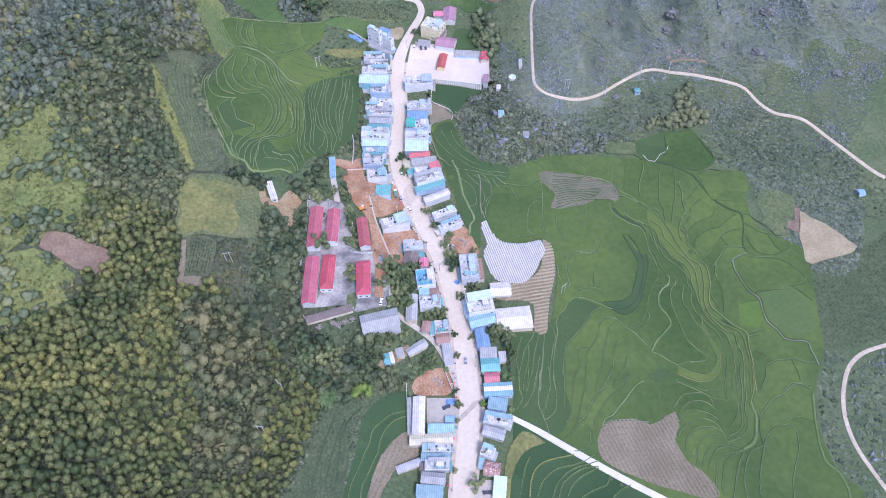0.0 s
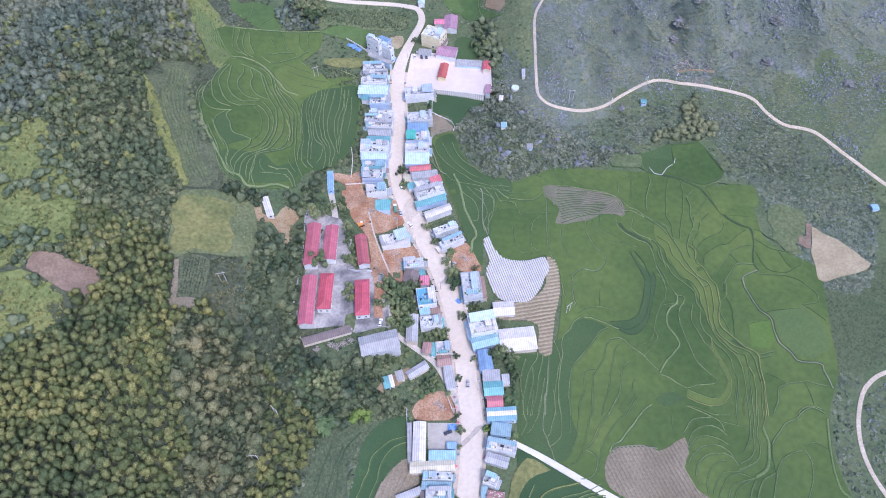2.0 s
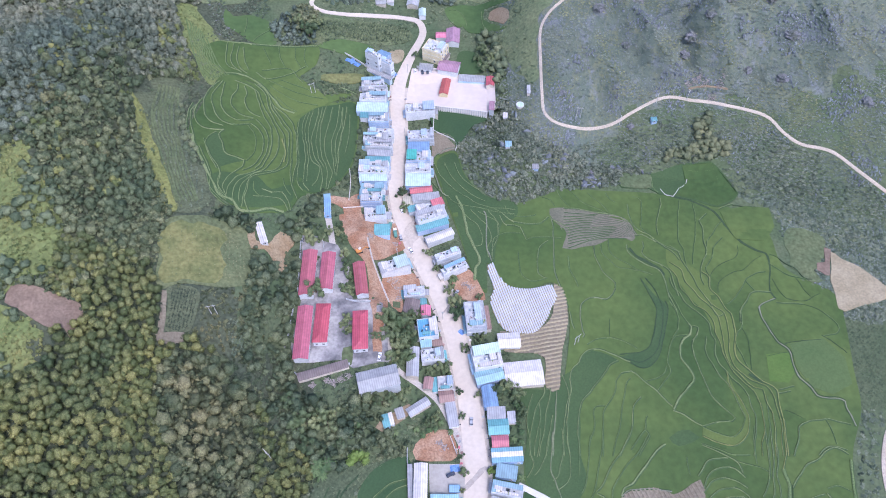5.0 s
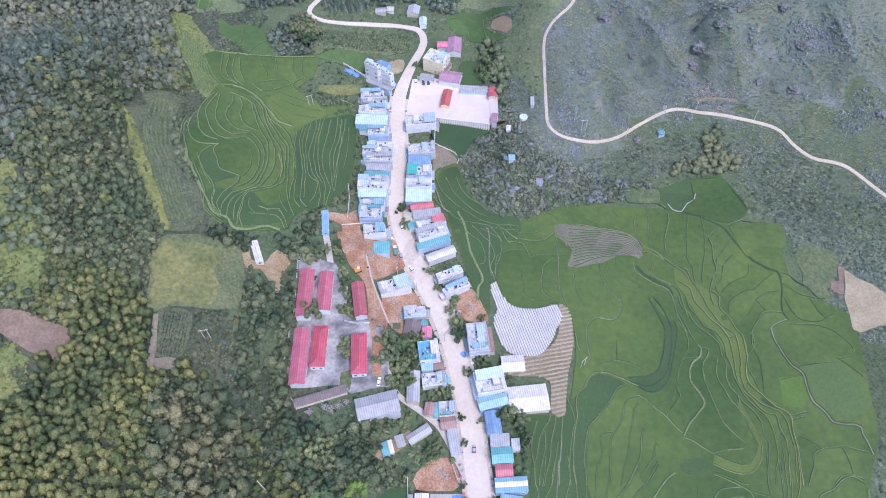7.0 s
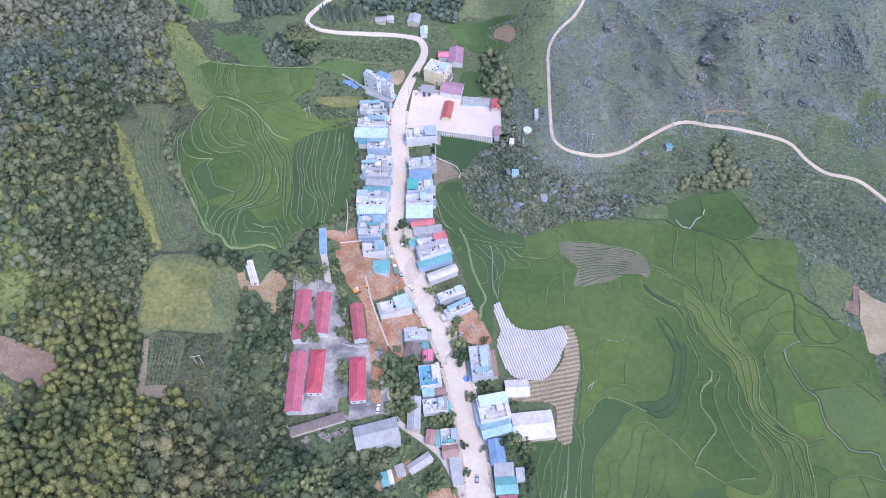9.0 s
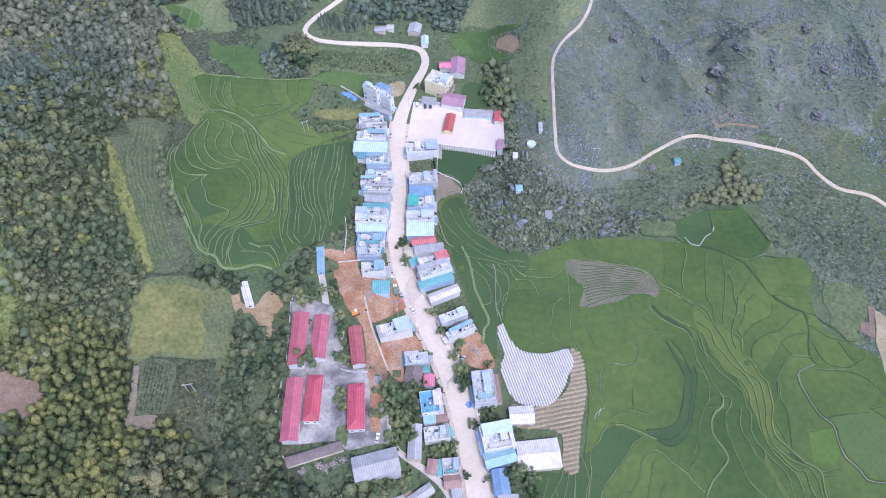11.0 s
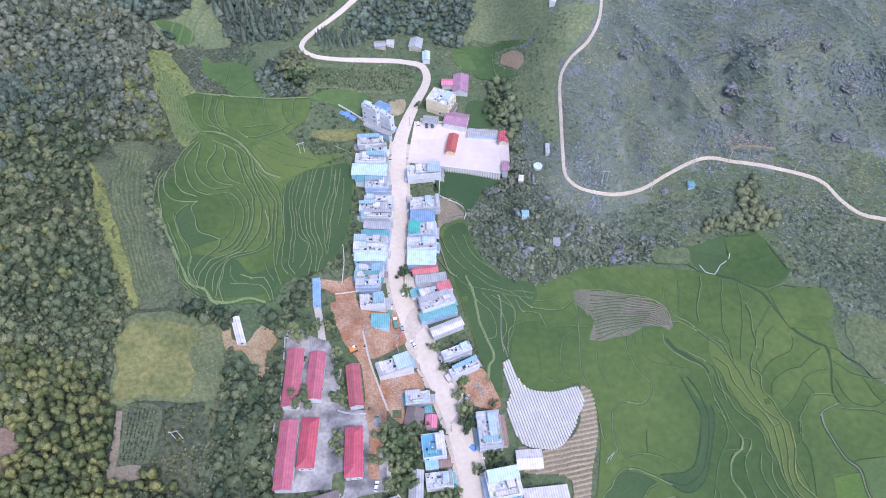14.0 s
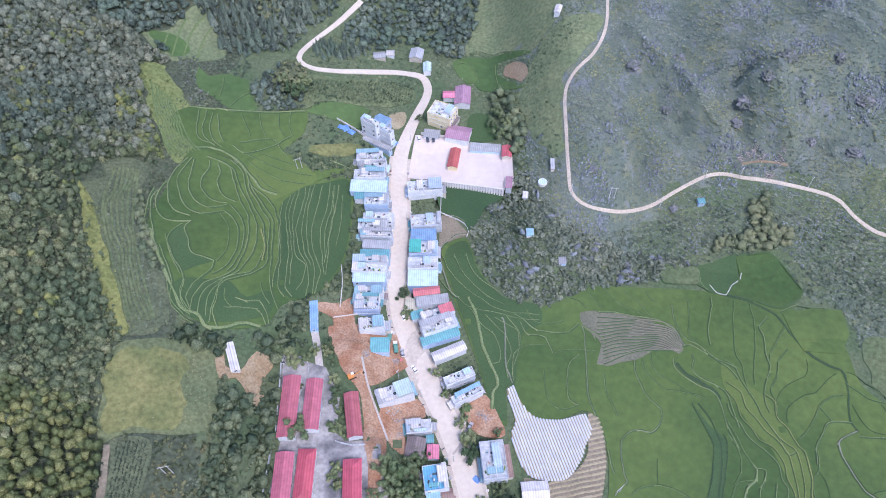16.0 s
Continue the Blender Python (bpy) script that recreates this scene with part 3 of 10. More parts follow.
# ---- ground: one sheet to the horizon ----
def ground_sheet():
    def axis(a, b, fine):
        core = np.arange(a, b + fine, fine)
        out = np.array([40, 100, 200, 380, 700, 1200, 2000, 3200.0])
        return np.concatenate([a - out[::-1], core, core[-1] + out])
    xs, ys = axis(-328, 328, 2.6), axis(20, 660, 2.6)
    gx, gy = np.meshgrid(xs, ys, indexing="ij")
    gz = land(gx, gy)
    nx, ny = gx.shape
    gz = gz - 0.05
    pit = (gx > 2) & (gx < 54) & (gy > 357) & (gy < 376)
    gz = gz - 5.0 * pit  # room for the forecourt's retaining wall
    verts = np.stack([gx, gy, gz], -1).reshape(-1, 3)
    i, j = np.meshgrid(np.arange(nx - 1), np.arange(ny - 1), indexing="ij")
    a = (i * ny + j).ravel()
    faces = np.stack([a, a + ny, a + ny + 1, a + 1], 1)
    me = mesh_of("ground", verts.tolist(), faces.tolist(), M["ground"], True)
    me.materials.append(M["karst"])
    cx, cy = verts[faces, 0].mean(1), verts[faces, 1].mean(1)
    karst = (cx > 55) & (cy > 318 + 34 * smooth(85, 130, cx) + 7 * np.sin(cx * 0.05) + 6 * np.sin(cx * 0.19 + cy * 0.13)) & (cx < 400)
    me.materials.append(M["floor"])
    wood = ((cx < -108 + 10 * np.sin(cy * 0.04)) | ((cx < -62) & (cy < 190))) & (cx > -420) & (cy < 700)
    me.polygons.foreach_set("material_index", (karst + 2 * wood).astype(np.int32))
    return tagged(new("ground", me), "grassy valley ground rising into wooded and rocky hillsides", "ground", kind="structure")


ground_sheet()

# ---- streets, lanes and tracks: x, y, width ----
way("shoulder", [(7.2, 80.4, 14.4), (9.3, 96.5, 14.6), (12.2, 113.3, 14.9), (14.6, 131.1, 15.2), (14.1, 150.1, 14.9), (13.0, 170.1, 14.6), (10.5, 191.4, 14.6), (6.5, 214.1, 14.9), (0.1, 234.2, 14.5), (-7.1, 251.4, 14.4), (-14.6, 270.9, 14.5), (-19.9, 290.7, 13.5), (-21.0, 315.1, 13.7), (-19.6, 341.6, 12.7), (-19.6, 371.1, 12.8), (-18.3, 391.7, 12.1)], 0.12, M["shoulder"], "dusty unpaved shoulders along the village street", "road shoulder")
STREET = [(7.2, 80.4, 10.4), (9.3, 96.5, 10.6), (12.2, 113.3, 10.9), (14.6, 131.1, 11.2), (14.1, 150.1, 10.9), (13.0, 170.1, 10.6), (10.5, 191.4, 10.6), (6.5, 214.1, 10.9), (0.1, 234.2, 10.5), (-7.1, 251.4, 10.4), (-14.6, 270.9, 10.5), (-19.9, 290.7, 9.5), (-21.0, 315.1, 9.7), (-19.6, 341.6, 8.7), (-19.6, 371.1, 8.8), (-18.3, 391.7, 8.1), (-13.7, 409.5, 6.8), (-7.9, 425.3, 5.8), (-1.9, 439.1, 5.2), (-0.5, 448.8, 5.0), (-4.4, 458.1, 4.6), (-16.8, 461.1, 3.9), (-37.4, 455.4, 3.8), (-54.0, 450.9, 3.3), (-68.7, 449.9, 3.2), (-76.5, 454.3, 2.9), (-76.9, 461.6, 2.9), (-68.3, 475.8, 2.7), (-55.1, 493.7, 2.9), (-41.1, 515.8, 3.2)]
way("road", STREET, 0.42, M["road"], "pale dusty concrete village street with sandy shoulders", "road")
way("lane", [(10.4, 140.0, 3.0), (6.2, 150.5, 3.0), (0.8, 163.3, 3.0), (-3.6, 170.2, 3.0), (-12.6, 177.5, 3.0), (-21.6, 182.9, 3.0), (-24.9, 186.8, 3.0), (-26.0, 193.0, 3.0), (-27.4, 199.4, 3.0)], 0.2, M["lane"], "narrow worn concrete lane", "lane")
way("field_road", [(34.1, 124.9, 2.6), (42.4, 120.1, 2.9), (50.5, 115.0, 3.2), (69.0, 102.6, 3.4), (89.3, 89.4, 3.4), (106.7, 78.8, 3.3)], 0.55, M["concrete_new"], "raised white concrete road across the paddies", "road")
way("hill_track", [(114.0, 485.9, 1.8), (108.6, 461.1, 1.8), (97.8, 440.4, 1.8), (83.1, 424.8, 1.8), (78.0, 413.3, 1.8), (76.0, 391.5, 1.8), (74.4, 367.3, 1.8), (74.5, 353.0, 1.8), (82.1, 345.2, 1.8), (97.9, 343.9, 1.8), (117.2, 347.2, 1.8), (132.8, 353.6, 1.8), (152.2, 359.2, 1.8), (168.7, 355.6, 1.8), (186.9, 350.1, 1.8), (211.1, 339.9, 1.8), (220.2, 328.3, 1.8), (229.6, 319.4, 1.8), (246.3, 312.5, 1.8), (261.5, 297.4, 1.8), (282.5, 276.6, 1.8), (290.4, 270.5, 1.8)], 0.25, M["track"], "pale gravel track winding round the stony hill", "track")
way("farm_track", [(249.9, 156.3, 2.2), (237.8, 153.6, 2.2), (228.6, 150.0, 2.2), (219.4, 142.1, 2.2), (211.6, 127.9, 2.2), (207.9, 114.1, 2.2), (208.0, 100.7, 2.2), (211.5, 87.6, 2.2), (215.3, 76.4, 2.2)], 0.25, M["track"], "beige dirt track at the foot of the hill", "track")
way("dirt_path", [(167.8, 362.6, 0.9), (173.7, 363.3, 0.9), (179.3, 362.2, 0.9), (185.1, 360.3, 0.9), (191, 358, 0.9)], 0.22, M["brown_earth"], "thin red cut in the stony slope above the track", "path")
way("school_lane", [(-59.3, 273.3, 3.4), (-57.8, 265.8, 3.4), (-56.3, 255.9, 3.4), (-54.1, 245.3, 3.4), (-53.1, 231.3, 3.4)], 0.2, M["lane"], "grey concrete lane to the school gate", "lane")

# ---- fields, plots and yards ----
stream_paddy = sheet("rice_field", [(174.3, 283.5), (190.4, 286.2), (204.6, 283.8), (203.5, 270), (194.8, 259.7), (178.0, 262.4), (175.4, 272.8)], 0.55, M["rice"], "dark rice plot beside the stream", "rice field", step=1.5, smooth_edge=False)
verge_paddy = sheet("rice_field", [(-71.7, 416.0), (-59.6, 424.8), (-40.4, 425.4), (-35.2, 424.1), (-38.7, 418.3), (-41.5, 408.3), (-53.0, 411.4), (-64.1, 414.3)], 0.30, M["rice_dark"], "small rice strip below the maize", "rice field", step=1.5)
west_paddy = sheet("rice_field", [(-138, 322.5), (-136.5, 342.4), (-130.7, 369.8), (-126.9, 380.3), (-112.7, 377.4), (-99.5, 371.8), (-93, 361.5), (-81.3, 357.8), (-64.3, 368.8), (-46.2, 372.2), (-44.5, 348.4), (-46, 325.1), (-49.9, 309.9), (-59.7, 294.6), (-74.4, 285.9), (-81.1, 275), (-102.3, 271.3), (-116.3, 278.1), (-125.5, 296.3)], 0.30, M["rice"], "terraced rice field with dense pale contour bunds", "rice field", step=1.5)
north_paddy = sheet("rice_field", [(-134.2, 410.5), (-115.3, 412.2), (-90.6, 412.5), (-72.1, 416.3), (-72.1, 400.7), (-83, 386), (-73.6, 376), (-48.7, 378.9), (-64.3, 368.8), (-81.3, 357.8), (-92.4, 361.6), (-99.6, 372.6), (-112.8, 378.2), (-127, 381.1), (-141.5, 396.1)], 0.30, M["rice"], "light green rice terraces below the hill meadow", "rice field", step=1.5)
upper_paddy = sheet("rice_field", [(-133.6, 430.4), (-134.7, 446.3), (-128.8, 439.6), (-119.0, 442.2), (-106.0, 436.7), (-101.8, 426.6), (-98.5, 414.4), (-106.0, 412.0), (-115.5, 415.0), (-124.2, 422.4)], 0.30, M["rice_dark"], "small dark rice terraces in the side valley", "rice field", step=1.5)
east_paddy = sheet("rice_field", [(2.6, 327.4), (16, 336.2), (21.1, 313.7), (32.9, 296.3), (50.7, 290.5), (68.1, 296.6), (84.2, 303.2), (127.8, 301.5), (156.5, 294.6), (177.4, 288.3), (197.6, 267.8), (200.2, 240.5), (222.1, 222), (221.6, 205.8), (215.3, 175.6), (210.9, 154.5), (198, 131.9), (192.8, 110.5), (194, 90), (197.5, 73.4), (109.3, 78.1), (89.7, 91.3), (69.3, 104.6), (50.8, 117.1), (37.6, 124.8), (40.8, 148.9), (44.3, 170.6), (60.2, 171.2), (64.9, 182.5), (71.7, 214.6), (66.6, 235.3), (51.7, 231.9), (38.3, 235.2), (33.2, 247.8), (29.1, 248.7), (27.6, 229.7), (21.4, 237.3), (18.3, 252.1), (13.2, 274.2), (6.6, 300.2)], 0.30, M["rice"], "broad green rice field with curving bunds", "rice field", step=1.5)
south_paddy = sheet("rice_field", [(37.3, 122.4), (50.2, 112.9), (68.6, 100.6), (88.9, 87.2), (101.1, 78.5), (31.1, 81.7), (34.8, 97.9)], 0.30, M["rice_deep"], "dark green rice terraces beside the white road", "rice field", step=1.5)
north_east_paddy = sheet("rice_field", [(118.2, 306.1), (121.5, 316.5), (140.6, 315.1), (157.7, 317.9), (175.9, 317.3), (179.9, 313.1), (189.8, 296.5), (186.1, 291.9), (173.4, 286.8), (161.3, 292.6), (147.0, 297.6), (141.0, 298.6), (135.0, 304.3)], 0.55, M["rice_shade"], "dark rice plots beyond the stream", "rice field", step=1.5)
sheet("rice_field", [(118.6, 306.8), (121.9, 315.9), (138.6, 314.6), (137.6, 308.2), (137.4, 304.4)], 0.63, M["meadow_green"], "weedy pale arm of the stream plots", "rice field", step=3.0)
sheet("rice_field", [(158.2, 317.0), (175.8, 316.6), (179.2, 312.9), (188.9, 296.6), (185.3, 292.3), (173.6, 287.5), (163.0, 293.0), (151.0, 297.4), (159.4, 306.8)], 0.63, M["rice"], "mid-green rice beyond the field path", "rice field", step=3.0, smooth_edge=False)
south_west_paddy = sheet("rice_field", [(-17.4, 140.2), (-30.9, 136.2), (-39.5, 126.9), (-43, 115.7), (-45.2, 106.3), (-47.9, 96.9), (-50.4, 87.4), (-51.4, 79.5), (-39.7, 79.3), (-39.3, 87.4), (-37.7, 92.2), (-33.6, 104), (-26.4, 114.8), (-18, 119.7)], 0.30, M["rice_deep"], "deep green rice strip below the woods", "rice field", step=1.5)
court_paddy = sheet("rice_field", [(4.4, 373.0), (38.5, 365.2), (27.9, 356.2), (22.9, 344.7), (17.4, 341.3), (16, 347.9), (9.4, 352.7), (3.4, 352)], 0.90, M["rice_deep"], "dark rice plot under the forecourt wall", "rice field", step=1.5)
mauve_paddy = sheet("rice_field", [(24.3, 423.3), (36.6, 422.2), (39.2, 405.1), (22.3, 403.7)], 0.30, M["rice_shade"], "small rice plot behind mauve-roofed houses", "rice field", step=1.5)
bend_paddy = sheet("rice_field", [(16.6, 470.2), (27.1, 473.9), (34.4, 474.3), (52.2, 472.2), (64.3, 458.9), (48.3, 467.3), (43.9, 458.6), (51.4, 446.1), (58.7, 436.2), (46.0, 442.5), (32.1, 444.8), (29.0, 450.6), (24.7, 450.6), (19.5, 457.2)], 0.30, M["rice_dark"], "green rice terraces at the valley head", "rice field", step=1.5)
sheet("rice_field", [(172.8, 187.2), (185.5, 188.1), (184.2, 175.7), (179.5, 170.5), (169.9, 172)], 0.40, M["rice_light"], "small lime-green rice plot", "rice field", step=1.5, smooth_edge=False)
sheet("rice_field", [(187.2, 192.8), (205.9, 195), (213.3, 183.3), (211.6, 168.1), (199.6, 162.9), (190, 167.9), (186.7, 178.6)], 0.40, M["rice_ripe"], "dull olive ripening rice plot", "rice field", step=1.5, smooth_edge=False)
sheet("rice_field", [(40.0, 171.6), (58.9, 171.7), (61.9, 178.6), (67.9, 182.1), (74.2, 189.3), (80.8, 193.5), (89.2, 190.8), (93.9, 187.6), (89.0, 185.3), (82.3, 177.3), (77.4, 172.1), (72.3, 167.0), (69.2, 161.9), (68.3, 153.3), (65.7, 137.4), (67.1, 128.7), (63.6, 119.4), (56.2, 114.0), (38.5, 125.2), (41.7, 155.2)], 0.38, M["rice_shade"], "darker late-planted rice beside the village", "rice field", step=3.0)
sheet("rice_field", [(116.6, 238.0), (122.4, 226.3), (127.0, 220.9), (124.8, 209.1), (119.4, 196.2), (113.5, 186.1), (108.0, 182.6), (103.0, 183.6), (95.7, 189.4), (101.1, 191.2), (107.1, 191.9), (112.3, 195.2), (115.7, 200.9), (118.7, 209.0), (121.3, 217.4), (119.9, 224.7)], 0.38, M["rice_shade"], "dark horseshoe of narrow rice terraces", "rice field", step=3.0)
sheet("rice_field", [(149.4, 177.4), (150.6, 169.8), (152.3, 163.3), (153.5, 154.6), (151.9, 148.6), (149.7, 144.1), (144.8, 140.3), (140.8, 139.4), (135.2, 140.8), (127.8, 145.3), (129.2, 149.3), (136.6, 145.6), (143.0, 144.2), (148.2, 148.8), (151.8, 153.6), (149.3, 165.5), (147.3, 172.4)], 0.38, M["rice_gold"], "hooked yellow-green rice terrace", "rice field", step=3.0)
sheet("rice_field", [(136.6, 258.8), (143.5, 248.8), (152.1, 239.0), (154.3, 229.8), (159.4, 215.2), (161.0, 205.3), (157.6, 190.9), (153.9, 183.3), (150.3, 188.8), (149.3, 201.0), (147.0, 214.5), (141.8, 223.5), (137.2, 236.2), (133.9, 247.5)], 0.38, M["rice_gold"], "yellowing rice on a band of narrow terraces", "rice field", step=3.0)
sheet("rice_field", [(110.6, 145.0), (115.5, 148.3), (122.3, 148.0), (126.2, 144.3), (122.0, 141.8), (115.0, 140.8)], 0.38, M["rice_shade"], "small dark oval of rice", "rice field", step=3.0, ragged=1.0)
sheet("rice_field", [(-80.5, 353.0), (-71.3, 363.7), (-59.2, 368.4), (-47.0, 371.0), (-45.2, 350.0), (-46.5, 327.0), (-50.5, 311.0), (-58.0, 296.6), (-62.0, 292.8), (-64.7, 291.1), (-71.2, 290.0), (-76.9, 295.3), (-79.6, 302.1), (-79.1, 317.8), (-80.8, 334.3), (-81.8, 344.7)], 0.38, M["rice_shade"], "dark green rice on close-set terraces", "rice field", step=3.0)
sheet("rice_field", [(-124.1, 326.4), (-127.9, 319.3), (-127.1, 311.2), (-123.0, 302.4), (-119.3, 296.0), (-115.5, 299.7), (-111.5, 302.8), (-106.9, 305.7), (-112.3, 308.1), (-117.2, 310.0), (-119.6, 316.9), (-122.2, 324.3)], 0.38, M["rice_shade"], "one dark rice plot among lighter ones", "rice field", step=3.0)
sheet("rice_field", [(-98.6, 377.1), (-84.7, 386.7), (-72.1, 379.8), (-63.6, 370.6), (-72.8, 363.2), (-81.4, 356.2), (-86.0, 352.4), (-94.0, 356.9), (-99.2, 363.9)], 0.38, M["rice_gold"], "light yellow-green rice terraces above the dark ones", "rice field", step=3.0)
sheet("rice_field", [(4.5, 326.0), (15.6, 334.0), (20.5, 313.5), (32.5, 296.6), (49.5, 291.2), (49.5, 281.0), (41.0, 277.0), (36.0, 262.0), (33.2, 248.6), (29.1, 248.7), (27.6, 231.5), (22.0, 238.0), (19.0, 252.1), (14.0, 274.2), (7.6, 300.2)], 0.38, M["rice_shade"], "dark green rice below the row houses", "rice field", step=3.0)
sheet("rice_field", [(-121.6, 285.0), (-118.5, 293.5), (-105.6, 295.0), (-98.0, 295.5), (-90.6, 288.0), (-80.8, 293.0), (-79.3, 281.0), (-92.4, 275.6), (-107.7, 273.5), (-115.0, 276.3)], 0.38, M["rice_shade"], "dark rice on the lowest western terraces", "rice field", step=3.0)
sheet("earth_plot", [(-30.5, 158), (-16.5, 166.6), (-13.5, 164.2), (-21.9, 157.4), (-29.9, 151.3), (-33, 153.2)], 0.42, M["brown_earth"], "trodden earth yard among sheds", "bare plot", ragged=0.9)
sheet("earth_plot", [(-58.8, 289), (-48.1, 290.3), (-43.3, 294.5), (-41.3, 282.6), (-42, 275.3), (-49.6, 274), (-51.3, 282.6), (-58.3, 284.9)], 0.42, M["laterite"], "pinkish building site behind the row houses", "bare plot", ragged=0.9)
sheet("earth_plot", [(-68.8, 391.9), (-41.4, 397.2), (-39.2, 392.7), (-54, 386.5), (-68.7, 388)], 0.42, M["meadow"], "brown fallow strip behind the row houses", "bare plot", ragged=0.9)
sheet("earth_plot", [(-24.2, 422.7), (-14.9, 426.9), (-15.9, 416.1), (-21.6, 413.2)], 0.42, M["soil"], "pale bare plot beside the tall house", "bare plot", ragged=0.9)
fallow_plot = sheet("earth_plot", [(70.7, 287.4), (84.8, 288.6), (107.4, 282.4), (119.8, 270.9), (117.0, 264.2), (111.0, 268.1), (102.4, 265.9), (95.1, 262.2), (79.6, 258.6), (74.4, 259.3), (78.8, 269.9), (72.1, 278.9)], 0.42, M["fallow"], "fallow grey-brown plot with contour ridges", "bare plot", ragged=0.9)
ploughed_plot = sheet("stubble_field", [(80.5, 116.2), (88.1, 120.5), (98.6, 121), (106.8, 117.6), (116.2, 122.4), (121.5, 123.6), (121.7, 116), (118.2, 108.6), (121.2, 98.3), (129.2, 90.8), (132.2, 79.1), (108.1, 84.9), (84.9, 95.7), (77.8, 104)], 0.42, M["stubble"], "ploughed brown plot in straight furrows", "bare plot", ragged=0.9)
sheet("earth_plot", [(230.6, 249.5), (234.9, 244.8), (244.2, 237.0), (248.6, 230.4), (255.2, 220.9), (251.0, 217.1), (239.3, 214.6), (223.9, 210.8), (221.2, 212.5), (222.3, 221.7), (222.8, 229.9), (226.3, 238.1)], 0.42, M["soil"], "bare tan plot at the foot of the hill", "bare plot", ragged=0.9)
sheet("earth_plot", [(227.6, 253.2), (230.8, 251.2), (226.7, 242.3), (223.9, 234.0), (221.3, 234.6), (217.7, 238.2), (219.6, 242.8), (224.1, 242.9)], 0.5, M["pink_earth"], "freshly cut pinkish bank beside the tan plot", "bare plot", ragged=0.5)
sheet("meadow", [(209.3, 267.0), (224.4, 266.0), (230.2, 256.6), (223.4, 244.7), (216.1, 237.5), (218.3, 229.8), (211.9, 231.0), (205.3, 239.4), (205.9, 252.4)], 0.24, M["meadow_green"], "smooth grey-green fallow field under the hill", "meadow", clear=True, ragged=2.0)
sheet("earth_plot", [(-132.2, 189.7), (-120.4, 191.5), (-119.7, 186.7), (-124.5, 184.6), (-130.8, 186.1)], 0.42, M["stubble"], "bare brown patch beside the vegetable rows", "bare plot", ragged=0.9)
sheet("earth_plot", [(-133.7, 213.7), (-131.6, 214.1), (-130.3, 203.6), (-128.8, 190.5), (-131.3, 190.2), (-132.6, 203.3)], 0.44, M["stubble"], "trodden dull brown strip along the vegetable rows", "bare plot", ragged=0.9)
sheet("earth_plot", [(-195.2, 202.6), (-194.2, 207.0), (-187.9, 208.5), (-175.1, 206.1), (-165.1, 201.5), (-165.3, 193.3), (-167.0, 185.1), (-170.5, 189.7), (-177.0, 189.8), (-188.7, 196.2), (-195.2, 199.2)], 0.42, M["pink_earth"], "bare pinkish-brown clearing in the woods", "bare plot", step=1.5, ragged=0.5)
seed_plot = sheet("earth_plot", [(66.6, 235.3), (71, 232), (71.3, 216.6), (63.7, 188), (59.7, 171.9), (53.6, 173.8), (54.9, 189.9), (50.6, 192.6), (34.5, 194.1), (32.3, 205.3), (43.6, 203.2), (53.8, 206.1), (62.8, 216.6)], 0.42, M["stubble"], "tan earth round the film-covered beds", "bare plot", ragged=0.9)
stubble_plot = sheet("stubble_field", [(-17.6, 119.4), (-26.1, 114.4), (-33.2, 103.7), (-37.3, 91.9), (-38.8, 79.3), (-34.8, 79.2), (-30, 92.7), (-23.7, 100.8), (-12.6, 108), (-13, 112.8)], 0.42, M["stubble"], "curved brown stubble terraces", "bare plot", ragged=0.9)
sheet("earth_plot", [(40.5, 116.3), (48.8, 112.7), (51.4, 110.6), (40.8, 106.1), (33.5, 96.5), (30.3, 81.8), (27.6, 81.9), (30.5, 100.9), (33.9, 109.3)], 0.42, M["meadow"], "mown yellow-brown bank beside dark rice", "bare plot", ragged=0.9)
sheet("earth_plot", [(48.8, 461.5), (54.5, 460.8), (60.5, 452.6), (60.7, 443.6), (57.1, 441.3), (51.1, 449.3), (47, 455.8)], 0.42, M["brown_earth"], "small brown mound above the bend", "bare plot", ragged=0.9)
sheet("stubble_field", [(3.4, 350.4), (9.3, 351.1), (16.5, 341.3), (16.6, 338.2), (8.4, 336), (2, 327.2), (1.5, 335.6)], 0.42, M["stubble"], "bare brown corner plot with a concrete kerb", "bare plot", ragged=0.9)
sheet("earth_plot", [(-14.2, 146.9), (-5.8, 152.8), (3.3, 152), (6.6, 140.9), (2.5, 138), (-13.8, 139.8)], 0.42, M["laterite"], "red-earth building plot with rubble", "bare plot", ragged=0.9)
sheet("earth_plot", [(-29.5, 238.1), (-13.7, 245), (-9.5, 236), (-18.1, 229.6), (-17.7, 217.3), (-24.4, 220.6)], 0.42, M["laterite"], "cleared red-earth plot strewn with rubble", "bare plot", ragged=0.9)
sheet("earth_plot", [(-37.9, 277), (-23.7, 278.6), (-18.6, 264.9), (-17.2, 260.6), (-24.6, 254.5), (-33.9, 247.8), (-35.7, 253.2), (-36.6, 259.1)], 0.42, M["laterite"], "levelled red-earth yard", "bare plot", ragged=0.9)
sheet("earth_plot", [(8.1, 244.2), (19.2, 244.8), (24.5, 233.1), (26.7, 225.7), (17.1, 224.5), (10.7, 229.7)], 0.42, M["laterite"], "red-earth building plot beside the street", "bare plot", ragged=0.9)
